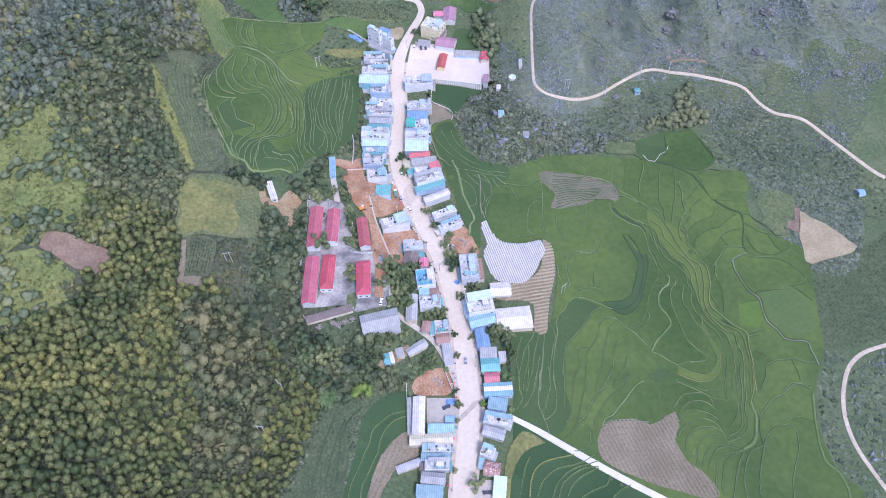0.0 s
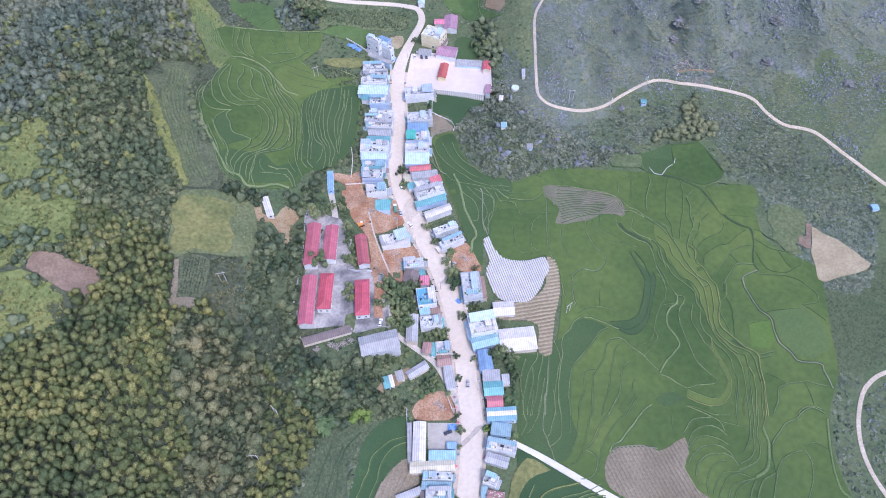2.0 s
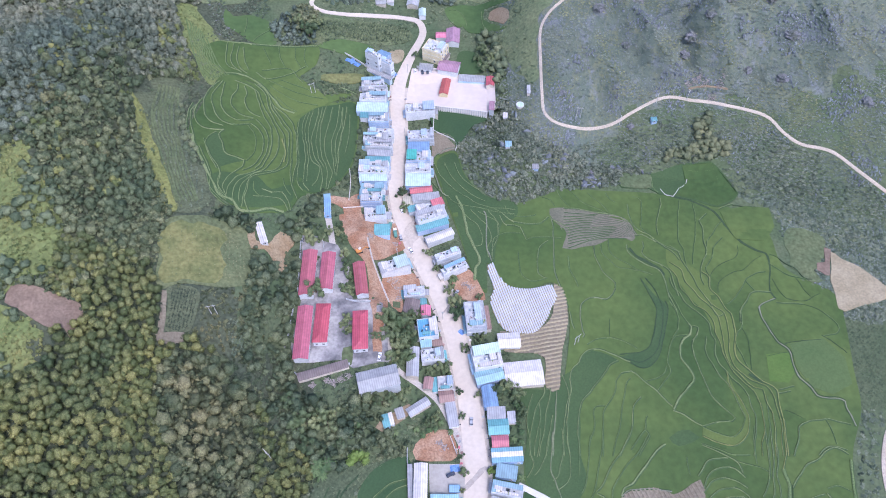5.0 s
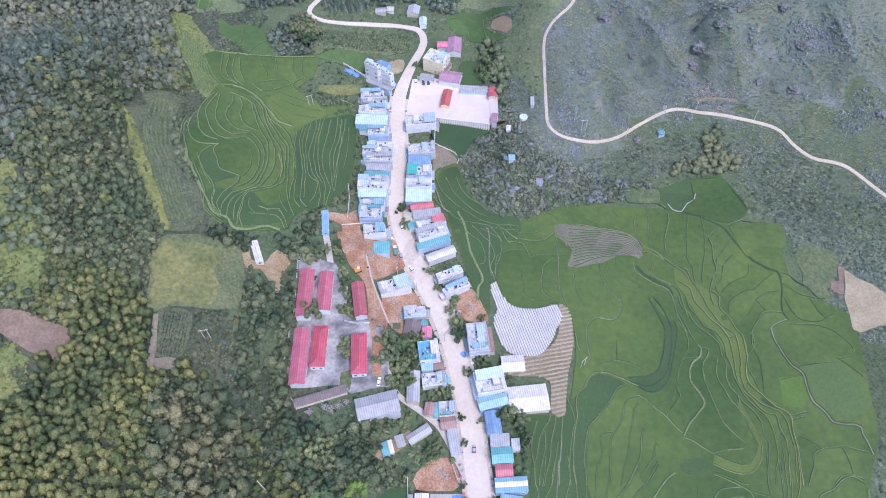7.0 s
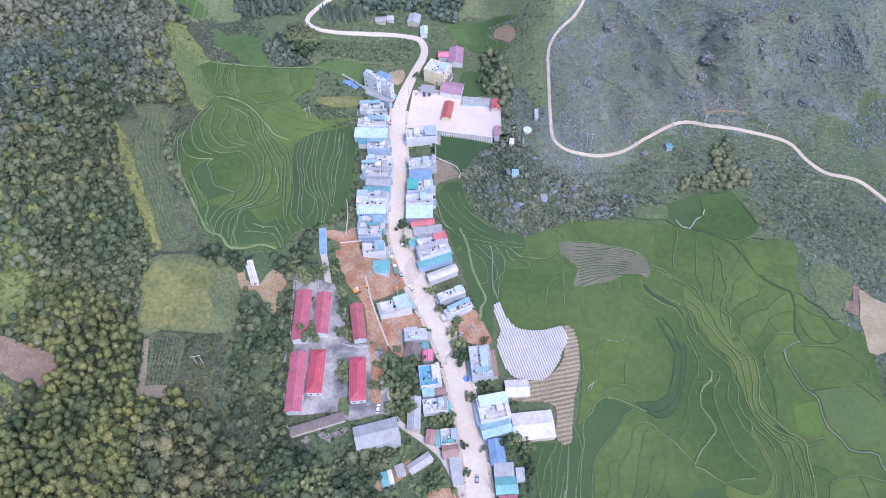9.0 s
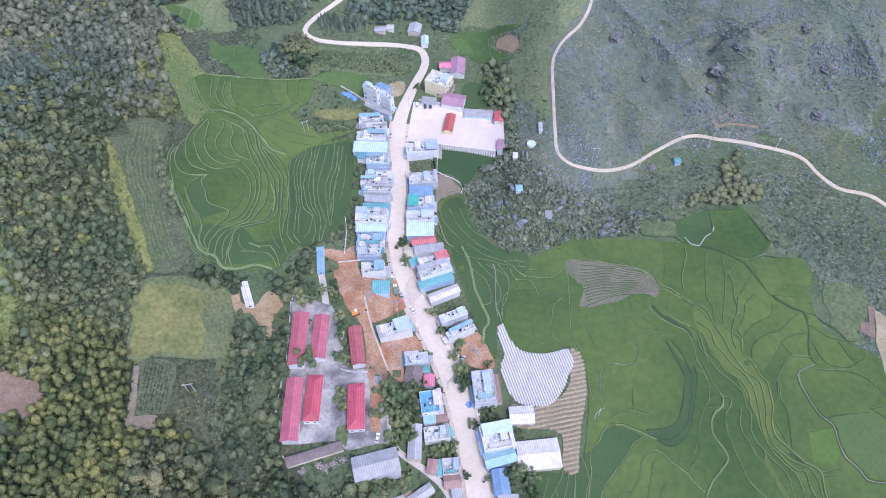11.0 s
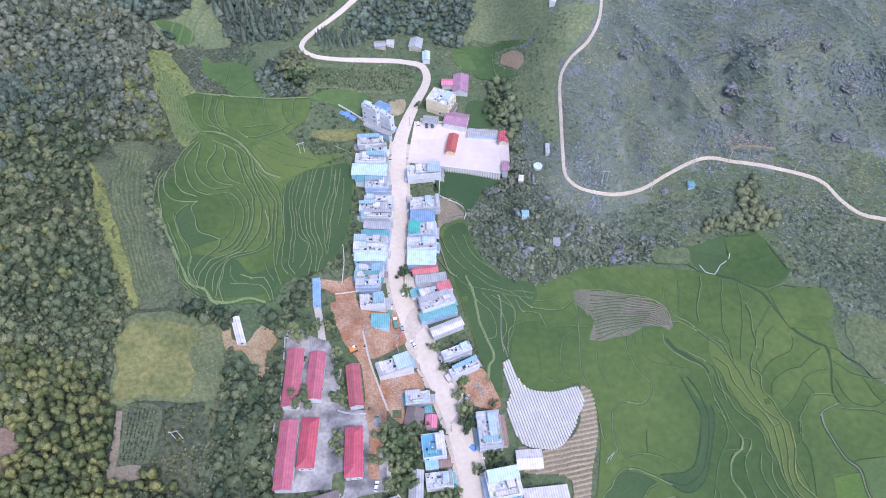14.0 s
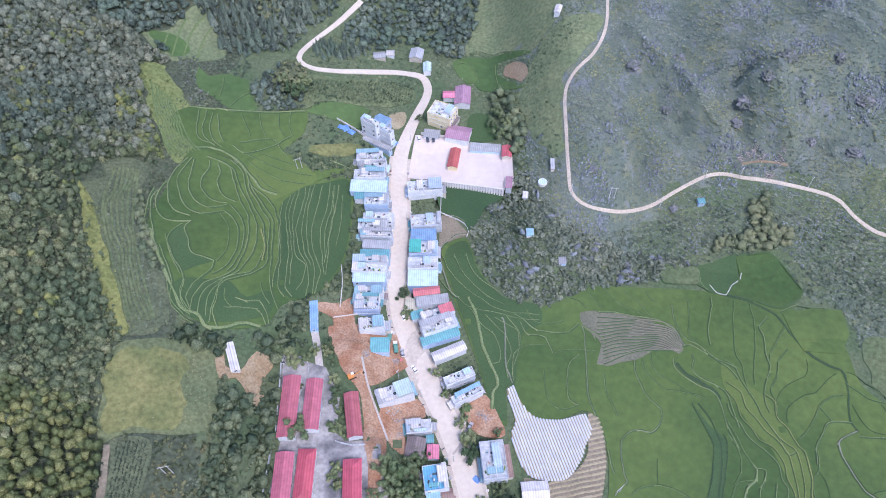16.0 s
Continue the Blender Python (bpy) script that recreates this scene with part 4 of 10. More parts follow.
earthworks = sheet("earth_plot", [(-53.1, 276.6), (-39.4, 279.4), (-37.4, 263), (-35.6, 251.4), (-31.9, 239.1), (-26.6, 223.4), (-26.6, 210.8), (-29.5, 199.3), (-28.8, 189.1), (-33.6, 189.3), (-33.7, 208.6), (-35.9, 220), (-36.4, 234.9), (-38.4, 244.1), (-45.1, 253.1), (-49.2, 262.6)], 0.42, M["laterite"], "orange earthworks and dirt track beside the school", "bare plot", ragged=0.9)
sheet("earth_plot", [(-100.0, 257.7), (-97.2, 246.3), (-90.1, 247.2), (-86.5, 242.1), (-82.6, 236.9), (-80.2, 240.0), (-81.8, 249.0), (-77.8, 260.0), (-84.1, 263.4), (-86.9, 258.7), (-88.4, 251.6), (-91.5, 250.5), (-95.3, 252.7), (-97.0, 258.5)], 0.42, M["tan_earth"], "bare orange-tan ground before the white shed", "bare plot", ragged=1.2)
forecourt = sheet("pavement", [(-9.3, 409.6), (9, 405.4), (21.5, 402), (46.5, 395.4), (45.1, 366.6), (35.8, 368.4), (4.2, 374.4), (-14.4, 377.4), (-12.1, 392.4)], 0.36, M["court"], "wide pale paved forecourt", "pavement", smooth_edge=False)
sheet("pavement", [(-73.3, 263), (-53.4, 255.5), (-46.7, 240.8), (-47.4, 227), (-44.1, 221), (-29, 220.4), (-26.2, 198.1), (-25.8, 184.6), (-43.5, 182), (-50.4, 186.9), (-65.8, 186.1), (-73.7, 189), (-75.6, 195.4), (-71.4, 224.7), (-73.1, 226.3)], 0.36, M["schoolyard"], "stained grey concrete school yard", "pavement", smooth_edge=False)
yard = sheet("pavement", [(-7.9, 137.1), (7.8, 136.1), (9.3, 126.9), (6.1, 117.2), (-8.2, 123.6)], 0.36, M["yard_slab"], "grey concrete yard among houses", "pavement", smooth_edge=False)
sheet("pavement", [(14.2, 93.4), (23, 92.9), (22.1, 82.2), (12.8, 82.7)], 0.36, M["lane"], "grey concrete yard beside a tree", "pavement", smooth_edge=False)
sheet("meadow", [(-166.1, 337.5), (-159.1, 324.2), (-150.6, 302.7), (-142.4, 285.5), (-136.8, 271.4), (-133.7, 262.8), (-139.8, 262.9), (-147.1, 280.3), (-155.4, 299.2), (-162.8, 319.6)], 0.6, M["verge"], "yellow-green grass verge along the forest edge", "meadow", clear=False, step=2.0, ragged=1.5)
sheet("meadow", [(35.8, 533.8), (40.8, 546.2), (85.8, 498.1), (80.6, 474.1), (71.5, 462.9), (61.5, 461.6), (50, 474.4), (33.1, 480.2), (22.3, 476), (32.1, 501.2)], 0.24, M["hill_turf"], "yellow-green terraced field at the valley head", "meadow", clear=True, ragged=4.0)
upper_meadow = sheet("meadow", [(-165.5, 460.0), (-153.3, 471.4), (-145.8, 487.4), (-137.3, 493.0), (-127.5, 475.4), (-120.4, 459.7), (-125.3, 454.0), (-135.8, 450.0), (-140.7, 452.4), (-148.6, 446.4), (-156.1, 449.9), (-161.9, 455.3)], 0.24, M["hill_turf"], "grassy terraces at the head of the side valley", "meadow", clear=False, ragged=1.5)
sheet("rice_field", [(-162.7, 462.6), (-151.5, 467.8), (-143.7, 464.2), (-140.9, 456.7), (-147.7, 449.9), (-153.4, 454.3)], 0.4, M["rice_dark"], "bright green terrace in the side valley", "rice field", ragged=0.8)
field_bank = sheet("meadow", [(-58.2, 129.7), (-40.8, 135.1), (-25.4, 140.3), (-35.3, 131.5), (-43.3, 122.0), (-47.4, 107.5), (-49.2, 94.1), (-51.5, 79), (-80, 79), (-73.1, 93.3), (-65.7, 108.8)], 0.24, M["bank_green"], "weedy green bank stepping down to the rice", "meadow", clear=True, ragged=1.2)
sheet("meadow", [(-49, 193.1), (-44.3, 194), (-44.5, 183.5), (-49.1, 183)], 0.50, M["meadow_green"], "worn grass strip between school blocks", "meadow", clear=False, ragged=0.5)
hay_meadow = sheet("meadow", [(-136.9, 256.9), (-123.3, 261.4), (-107.5, 260.8), (-99.6, 257.8), (-97.3, 248.5), (-96.0, 230.7), (-96.3, 223.9), (-105.0, 220.0), (-114.7, 219.5), (-127.4, 218.9), (-135.7, 215.3), (-138.7, 238.9), (-138.7, 250.0)], 0.24, M["weedy_hay"], "rough yellow-green hay meadow", "meadow", clear=True, ragged=1.2)
sheet("meadow", [(-138.1, 250.1), (-122.6, 257.1), (-112.3, 254.9), (-107.7, 232.1), (-107.5, 222.6), (-127.8, 221.2), (-134.8, 218.4), (-137.4, 236.4)], 0.34, M["meadow"], "yellower mown part of the hay meadow", "meadow", clear=False, ragged=5.0)
sheet("meadow", [(-131.5, 216.2), (-118.6, 217.0), (-116.7, 205.0), (-118.6, 192.7), (-124.2, 190.6), (-130.0, 194.2), (-129.7, 206.4)], 0.24, M["fallow_green"], "rough green vegetable plot", "meadow", clear=True, ragged=0.8)
sheet("meadow", [(-253.8, 269.5), (-220.5, 281), (-201.4, 282.1), (-178.1, 239.9), (-183.2, 213.5), (-198.5, 205.3), (-229.7, 182.5)], 0.24, M["slope_green"], "pale weedy clearing in the forest", "meadow", clear=False, ragged=12.0)
sheet("meadow", [(-228.1, 176.6), (-197.3, 195.5), (-179.7, 188.1), (-179.4, 171.6), (-192.2, 161.9), (-220, 141.8)], 0.24, M["slope_green"], "pale weedy clearing beside the plantation", "meadow", clear=False, ragged=12.0)
meadow_strip = sheet("meadow", [(-159.6, 357.5), (-151.7, 365.1), (-145.4, 359.7), (-144.8, 340.5), (-139.2, 314.7), (-129.9, 298.8), (-120.8, 278.6), (-120.2, 267.4), (-133.2, 262.4), (-140.8, 269.5), (-154.9, 304), (-163.4, 330.3)], 0.24, M["fallow_green"], "terraced grassy strip below the woods", "meadow", clear=True, ragged=4.0)
hill_meadow = sheet("meadow", [(-163.7, 436.5), (-154, 439.8), (-143.2, 426.2), (-134.1, 412.3), (-129.7, 390), (-125.8, 382.3), (-135.3, 367), (-143.9, 382.3), (-152.2, 404.6), (-159.2, 422.7)], 0.24, M["slope_green"], "yellow-green hillside terraces", "meadow", clear=False, ragged=4.0)
sheet("meadow", [(-79.2, 444.1), (-66.8, 444.6), (-37.3, 447.7), (-20.4, 450.7), (-9.4, 446.6), (-8.1, 439.7), (-15.5, 434.5), (-24.0, 430.0), (-40.4, 426.3), (-56.5, 425.5), (-65.9, 423.2), (-71.7, 416.8), (-76.4, 428.5)], 0.24, M["meadow_green"], "maize plot beside the road", "meadow", clear=False, ragged=1.0)
sheet("meadow", [(63.9, 453.2), (80.8, 467.3), (106.1, 471.8), (97.8, 449), (81.7, 430.5), (75.6, 414.6), (71.9, 377.9), (63.2, 387.6), (53.5, 417), (47.3, 433.1), (56.6, 435.8), (61.4, 441.4)], 0.24, M["hill_turf"], "grassy lower slope beside the track", "meadow", clear=False, ragged=4.0)

# ---- bunds ----
bunds = []


STYLE = {"bund": "bund", "soft": "bund_soft", "band": "bund_gold", "pale": "bund_pale", "path": "bund_path", "dark": "ditch", "hedge": "bund_soft"}


def bund_line(points, width):
    c = curve_through(points, 1.6)
    n = np.array([noise.noise_vector((a * 0.16, b * 0.16, 7.0)) for a, b in c])
    return np.column_stack([c + n[:, :2] * 0.55, width * (0.85 + 0.5 * n[:, 2])])


bunds += [(hill_meadow, line, M["bund_soft"], "bund") for line in family([(-154.6, 421.5), (-146.1, 392), (-137.9, 373.8)], [(-140.8, 408.2), (-132.1, 388.2), (-126.1, 380.5)], 9, 0.35)]
bunds += [(meadow_strip, line, M["meadow_green"], "bund") for line in family([(-157.6, 351.4), (-156.7, 325.3), (-147.5, 298.9), (-135.7, 270.3)], [(-148.7, 354.8), (-145.1, 324.9), (-137.3, 300.8), (-126.5, 273.2)], 7, 0.40)]
bunds += [(fallow_plot, line, M["furrow_pale"], "bund") for line in family([(81.7, 285.4), (112.9, 282.3), (119.7, 270.8)], [(80, 260.6), (95.4, 266.3), (113.8, 266.8)], 13, 0.35)]
bunds.append((west_paddy, bund_line([(-136.9, 320.8), (-125.5, 296.3), (-119.5, 284.8), (-115.8, 277.7), (-109.5, 276.5), (-106.8, 271.8), (-101.1, 271.2), (-90.8, 274.8), (-83, 274.1)], 1.40), M["bund"], "bund"))
bunds.append((west_paddy, bund_line([(-126.6, 380.4), (-116.9, 382.1), (-105.6, 376.3), (-96.7, 365.4), (-92.2, 359.7), (-84.1, 356.9)], 1.20), M["bund"], "bund"))
bunds.append((north_paddy, bund_line([(-132.9, 410.9), (-115.3, 412.2), (-93.7, 412.2), (-72, 415.5)], 0.90), M["bund"], "bund"))
bunds.append((north_paddy, bund_line([(-57.1, 383.6), (-46.3, 379.2)], 0.80), M["bund"], "bund"))
bunds.append((court_paddy, bund_line([(3.4, 351.2), (9.3, 352.3), (16, 347.9), (17.7, 341.2), (16.3, 338.2)], 0.60), M["bund_pale"], "bund"))
bunds.append((east_paddy, bund_line([(14.6, 297.3), (18.2, 285.3), (20.1, 269.4), (25.2, 251.8), (22.7, 245.5), (21.4, 237.3)], 1.50), M["bund"], "bund"))
bunds.append((east_paddy, bund_line([(16.3, 339), (10.1, 337.9), (2, 327.5), (2.1, 317.5), (6.5, 300.1), (9.8, 297.6)], 0.60), M["bund_pale"], "bund"))
bunds.append((east_paddy, bund_line([(-0.3, 310.3), (3.4, 304.4), (9.2, 297.5), (15, 291.7), (23.9, 288.6), (34.3, 285.6), (41.7, 283.7), (49, 283.6)], 0.32), M["bund"], "bund"))
bunds.append((east_paddy, bund_line([(14.9, 290.8), (20.3, 281.7), (25.8, 275.4), (28.2, 267.7), (26.8, 261.1), (21.7, 260.5)], 0.32), M["bund"], "bund"))
bunds.append((east_paddy, bund_line([(22.2, 286.9), (27.7, 279.7), (31.7, 274.4), (33.2, 265.9), (30.3, 259.4), (30.5, 252.9)], 0.32), M["bund"], "bund"))
bunds.append((east_paddy, bund_line([(26.6, 284.9), (35.2, 279.5), (38.6, 276), (36.9, 265.9), (33.1, 257.7), (33.2, 251.2)], 0.32), M["bund"], "bund"))
bunds.append((east_paddy, bund_line([(2.7, 323.6), (6.2, 313.6), (12.6, 303.7), (21.4, 295.8), (30, 289.2), (39, 287.2), (49.3, 286.2)], 0.32), M["bund"], "bund"))
bunds.append((east_paddy, bund_line([(9.1, 324.5), (11.7, 314.2), (17.4, 305.3), (24.6, 297.5), (31.9, 292.7)], 0.32), M["bund"], "bund"))
bunds.append((east_paddy, bund_line([(15.5, 323.9), (17.3, 314.7), (22.2, 306.8), (29.4, 300)], 0.32), M["bund"], "bund"))
bunds.append((south_west_paddy, bund_line([(-18, 130.3), (-26.7, 127.7), (-35.3, 120.1), (-38.2, 111.8), (-42.4, 102.3), (-46.5, 92.9), (-48.3, 83.5)], 0.30), M["bund"], "bund"))
bunds.append((south_west_paddy, bund_line([(-18.1, 127.8), (-24.6, 125.2), (-31.1, 117.2), (-34.1, 107.8), (-38, 99.6), (-40.8, 92.9), (-42.5, 83.4)], 0.30), M["bund"], "bund"))

contour = lambda x, y: land(x, y) + 1.4 * np.sin(x * 0.055 + 0.6 * np.sin(y * 0.05)) + 0.9 * np.sin(y * 0.07 + 1.7)
for plot, gap in ((upper_paddy, 0.9), (bend_paddy, 1.1), (upper_meadow, 2.8)):
    edge = OUTLINE[plot.name]
    z = contour(edge[:, 0], edge[:, 1])
    bunds += [(plot, b, M["bund_soft"], "bund") for b in contours(edge, np.arange(z.min(), z.max(), gap), contour, 0.4)]


def traced(plot, style, width, points):
    """One bund, path or ditch that follows its own line across a field."""
    bunds.append((plot, bund_line(points, 0.8 * width), M[STYLE[style]], "ditch" if style == "dark" else "bund"))


traced(east_paddy, "pale", 0.8, [(30.1, 285), (31.5, 281.8), (30.9, 270.9), (29.9, 259.6), (31.4, 254.1), (32.3, 250.1)])
traced(east_paddy, "bund", 0.4, [(32.8, 285.7), (35.7, 281.7), (37.9, 277), (37.7, 270.9), (37.7, 267.8)])
traced(east_paddy, "bund", 0.4, [(37.7, 267.8), (34.6, 265.2), (33.1, 259.6), (32.6, 254.1)])
traced(east_paddy, "soft", 0.35, [(37.7, 267.8), (41.7, 269.7), (51.5, 269.7)])
traced(east_paddy, "bund", 0.45, [(37.2, 286.8), (41.8, 283.2), (45.9, 278.5), (51.6, 276.7), (60.8, 276.4), (64.6, 277.7), (68.7, 281.4)])
traced(east_paddy, "bund", 0.4, [(39.7, 282), (42.1, 276.2), (46.8, 275.1), (51.2, 273.2), (52.4, 269.4), (53.3, 265.6)])
traced(east_paddy, "soft", 0.35, [(53.2, 264.8), (58.6, 266.8), (69.1, 267), (74.9, 266.7)])
traced(east_paddy, "soft", 0.35, [(43.3, 288.6), (45.2, 284.7), (48.6, 282), (53.1, 281.3), (58.2, 282.2), (61.6, 283.4)])
traced(east_paddy, "path", 0.6, [(70.3, 281), (70.7, 274), (69.7, 264.3), (68.7, 254.8), (67.7, 248.2), (67.5, 244.5), (68.3, 236.6), (70.5, 230.3), (71.4, 224.1), (71.6, 219.3)])
traced(east_paddy, "bund", 0.4, [(70.2, 280.2), (76.4, 276.5), (79.9, 273.1), (79.7, 269.9)])
traced(east_paddy, "bund", 0.35, [(66.4, 264.2), (62.5, 261.5), (59.5, 256.2), (57.9, 248.1), (58.3, 241.6), (61.7, 238.7)])
traced(east_paddy, "soft", 0.35, [(48, 256.1), (47.3, 249.5), (47.8, 243), (50.7, 238), (54.8, 236.6), (59.4, 238), (63, 239.1)])
traced(east_paddy, "soft", 0.35, [(66.8, 295.6), (71.4, 294.4), (73.2, 289.8)])
traced(east_paddy, "soft", 0.6, [(76.9, 253.8), (76, 248.2), (76.5, 243.1), (78.6, 238.1), (79.3, 233.1)])
traced(east_paddy, "bund", 0.4, [(93.4, 261.2), (92.6, 255.1), (94, 248.3), (95.3, 243.1), (97.7, 239.1), (100.6, 235.8), (100.5, 232.3)])
traced(east_paddy, "path", 0.6, [(100.5, 231.9), (98.2, 228.4), (93.5, 225), (87.5, 226.4), (83, 225.1), (79.6, 221.7), (77.8, 214.6), (77.4, 206.3), (78.6, 203.1), (77.2, 201.5)])
traced(east_paddy, "soft", 0.35, [(97.6, 262.7), (97.1, 256.6), (99.3, 252.4), (102.4, 248.3), (106, 245.6), (112.5, 244.4), (120.1, 242.6), (123.7, 240.3)])
traced(east_paddy, "soft", 0.35, [(103.1, 267.4), (101.6, 259.3), (103.5, 253.9), (109.1, 249.7), (116, 244.3), (121, 240.8)])
traced(east_paddy, "bund", 0.5, [(112.9, 261.8), (112.3, 257.2), (115.6, 252.9), (121.2, 247.8), (126.4, 245), (129, 241.5), (129.6, 237), (129.9, 229.1), (130.9, 221.7), (132.1, 215.4)])
traced(east_paddy, "dark", 2.6, [(113.7, 259.5), (117.1, 254), (123.6, 248.5), (128.4, 244.1), (130.2, 239.6)])
traced(east_paddy, "bund", 0.4, [(122.6, 264.2), (122.4, 260.3), (120.8, 256.2), (124.1, 250.7), (129.1, 247.4), (133.9, 243.4), (134.5, 236.8), (134.8, 230.3), (135.1, 225.3)])
traced(east_paddy, "bund", 0.4, [(118.9, 268.7), (123.5, 268.6), (130.6, 263.8), (136.4, 258), (139.9, 253.6), (141.8, 249.7)])
traced(east_paddy, "bund", 0.4, [(119.4, 292.1), (118.6, 284.6), (119.4, 277.2), (123.1, 271.4), (128.1, 268.3), (132.6, 262.5), (138.7, 257.9), (143.4, 254.9)])
traced(east_paddy, "soft", 0.35, [(123.7, 297.9), (128.2, 294.7), (126, 283), (124.1, 275.8), (126.1, 270)])
traced(east_paddy, "bund", 0.35, [(140.9, 295.6), (139.5, 289.3), (135.8, 280.8), (133.9, 275.2), (133.6, 268)])
traced(east_paddy, "bund", 0.5, [(79.2, 288.6), (87.6, 288.2), (97.2, 286.4), (106.4, 284.8), (112.1, 282.7), (115.3, 280.1), (117.9, 278)])
traced(east_paddy, "soft", 0.35, [(85, 302.1), (89, 296.5), (93.4, 292.1), (97.8, 290.1), (106.4, 284.8)])
traced(east_paddy, "soft", 0.35, [(95.9, 301), (99, 296.9), (102.3, 294), (106.7, 286.4)])
traced(east_paddy, "soft", 0.35, [(107.1, 301.3), (108.7, 297), (111.9, 294)])
traced(east_paddy, "soft", 0.35, [(76.4, 302.8), (78.5, 295.8), (83.1, 289.6)])
traced(east_paddy, "dark", 0.8, [(116.4, 238.7), (117.8, 232.2), (120.5, 223.3), (121.3, 217.4), (118.4, 209), (115.4, 200.9), (112, 195.2), (107.1, 191.9), (100.8, 191.5), (95.4, 191)])
traced(east_paddy, "dark", 0.9, [(119.2, 238.6), (122.5, 232), (123.8, 224.5), (124.8, 218.2), (122.3, 208.9), (118.6, 198.2), (115.9, 192.9), (110.5, 188.3), (104.7, 186.1), (100.1, 187.8), (95.1, 189.4)])
traced(east_paddy, "dark", 0.9, [(126.9, 223), (127.6, 218.1), (124.4, 208.8), (120.1, 198.1), (117.1, 191.5), (113.2, 186.1), (108.4, 182.9), (103.3, 183.6), (99.8, 186.5), (96, 189.4)])
traced(east_paddy, "soft", 0.35, [(105.4, 193.6), (99.8, 197.9), (92, 200.9), (85.3, 200.4), (78.6, 197.6)])
traced(east_paddy, "dark", 0.35, [(94.3, 213), (92.6, 207.1), (92.1, 201.6)])
traced(east_paddy, "bund", 0.6, [(99.8, 186.5), (94.5, 189.5), (89.1, 192.1), (85.4, 194), (80.1, 194.5), (75.5, 191.4), (72.7, 187.1), (68.3, 183), (66.6, 177.6), (65.7, 170.3), (64, 164.4), (62.5, 158.2), (61.1, 152.5), (60.3, 143.9), (60.4, 137.6)])
traced(east_paddy, "bund", 0.45, [(62.6, 179.8), (63.7, 175.6), (64.3, 170.4), (64.6, 168.3), (62.2, 162.1), (60, 154.4), (58.4, 147.7), (57.5, 137.7)])
traced(east_paddy, "bund", 0.4, [(93.6, 187.6), (89, 185.3), (86.2, 181.4), (82.3, 177.3), (77.4, 172.1), (72.3, 167), (69.2, 161.9), (67.2, 155), (66, 147.4), (65.4, 137.4)])
traced(east_paddy, "soft", 0.35, [(82.2, 162.7), (77.6, 162.3), (75.5, 159.8), (75, 153.9), (73.2, 148), (70.6, 142.5), (69.4, 137.3)])
traced(east_paddy, "soft", 0.35, [(94.1, 180.3), (90.9, 177), (87.8, 168.6), (83.8, 163.8), (81.1, 159.6), (79.1, 151.9), (77.8, 142.2), (76.6, 137)])
traced(east_paddy, "soft", 0.35, [(97.9, 177.4), (94.8, 173.6), (92.7, 167.5), (89.9, 159.3), (87.6, 151.6), (84.1, 143.9), (81.1, 136.8)])
traced(east_paddy, "bund", 0.4, [(101.6, 166.7), (97.9, 163.6), (95.5, 159.1), (94.1, 152.2), (91.5, 146.6), (87.3, 140.8), (84.9, 136.7)])
traced(east_paddy, "soft", 0.35, [(102.8, 156.9), (101.3, 153.9), (99.8, 149.5), (95.9, 145.3), (90.9, 139.9)])
traced(east_paddy, "soft", 0.35, [(99.8, 149.5), (101.5, 146.2), (98, 141.5), (94, 136.3)])
traced(east_paddy, "soft", 0.4, [(124.8, 197.9), (120.9, 190.1), (119.2, 185.8), (120.2, 180.2), (114.4, 174.1), (110.8, 169.5)])
traced(east_paddy, "soft", 0.35, [(118.4, 183.7), (117, 180.1), (112.2, 176.9), (105.5, 175.4)])
traced(east_paddy, "bund", 0.5, [(94.1, 180.3), (99.5, 181), (102.9, 177.9), (105.9, 174.5), (110.1, 170.2), (111.9, 166.9), (116.5, 161.5)])
traced(east_paddy, "soft", 0.35, [(132.4, 210.7), (129.8, 204.8), (125.1, 199.2)])
traced(east_paddy, "bund", 1, [(136.6, 208.1), (137.6, 206), (135.5, 201.5), (130.6, 197.6), (128.1, 193.2), (127.6, 187.6), (129.9, 181.9), (131.2, 176), (128.3, 172.3), (121.4, 165.3), (116.6, 159.5)])
traced(east_paddy, "bund", 0.5, [(116.4, 158.9), (121.3, 156.1), (126, 152), (129.1, 150.1)])
traced(east_paddy, "soft", 0.35, [(124.3, 197), (126.4, 199.8), (130.4, 201.2), (135.5, 201.5)])
traced(east_paddy, "bund", 0.4, [(137.6, 206), (141.2, 205.1), (136.2, 196.3), (134.7, 190.6), (135.1, 184), (135.6, 179.7), (136.4, 173), (138.3, 165.5), (140.8, 160.5), (144.5, 156), (146.6, 153.6), (144.4, 151.8), (136.4, 151.7), (129.1, 150.1)])
traced(east_paddy, "bund", 0.4, [(45.7, 169.8), (42.9, 162.8), (41.2, 153.2), (41.9, 147.2), (40.8, 138.3)])
traced(east_paddy, "bund", 0.4, [(52.6, 173.3), (51.5, 168.7), (48.2, 165.1), (45.5, 158.8), (42.9, 151.2), (41.9, 147.2)])
traced(east_paddy, "bund", 0.4, [(48.7, 164.8), (48.7, 160.6), (47.2, 152.9), (44, 144.5), (42.9, 138.3)])
traced(east_paddy, "bund", 0.4, [(55.1, 172.6), (54.3, 166.6), (51.2, 158.6), (49.7, 151), (46.9, 144.4), (45.3, 138.2)])
traced(east_paddy, "bund", 0.4, [(54.8, 158.5), (52.6, 150.9), (49.7, 143.2), (48.7, 138)])
traced(east_paddy, "path", 0.8, [(58.9, 171.7), (56.6, 159.5), (54.1, 147.8), (52.2, 137.9)])
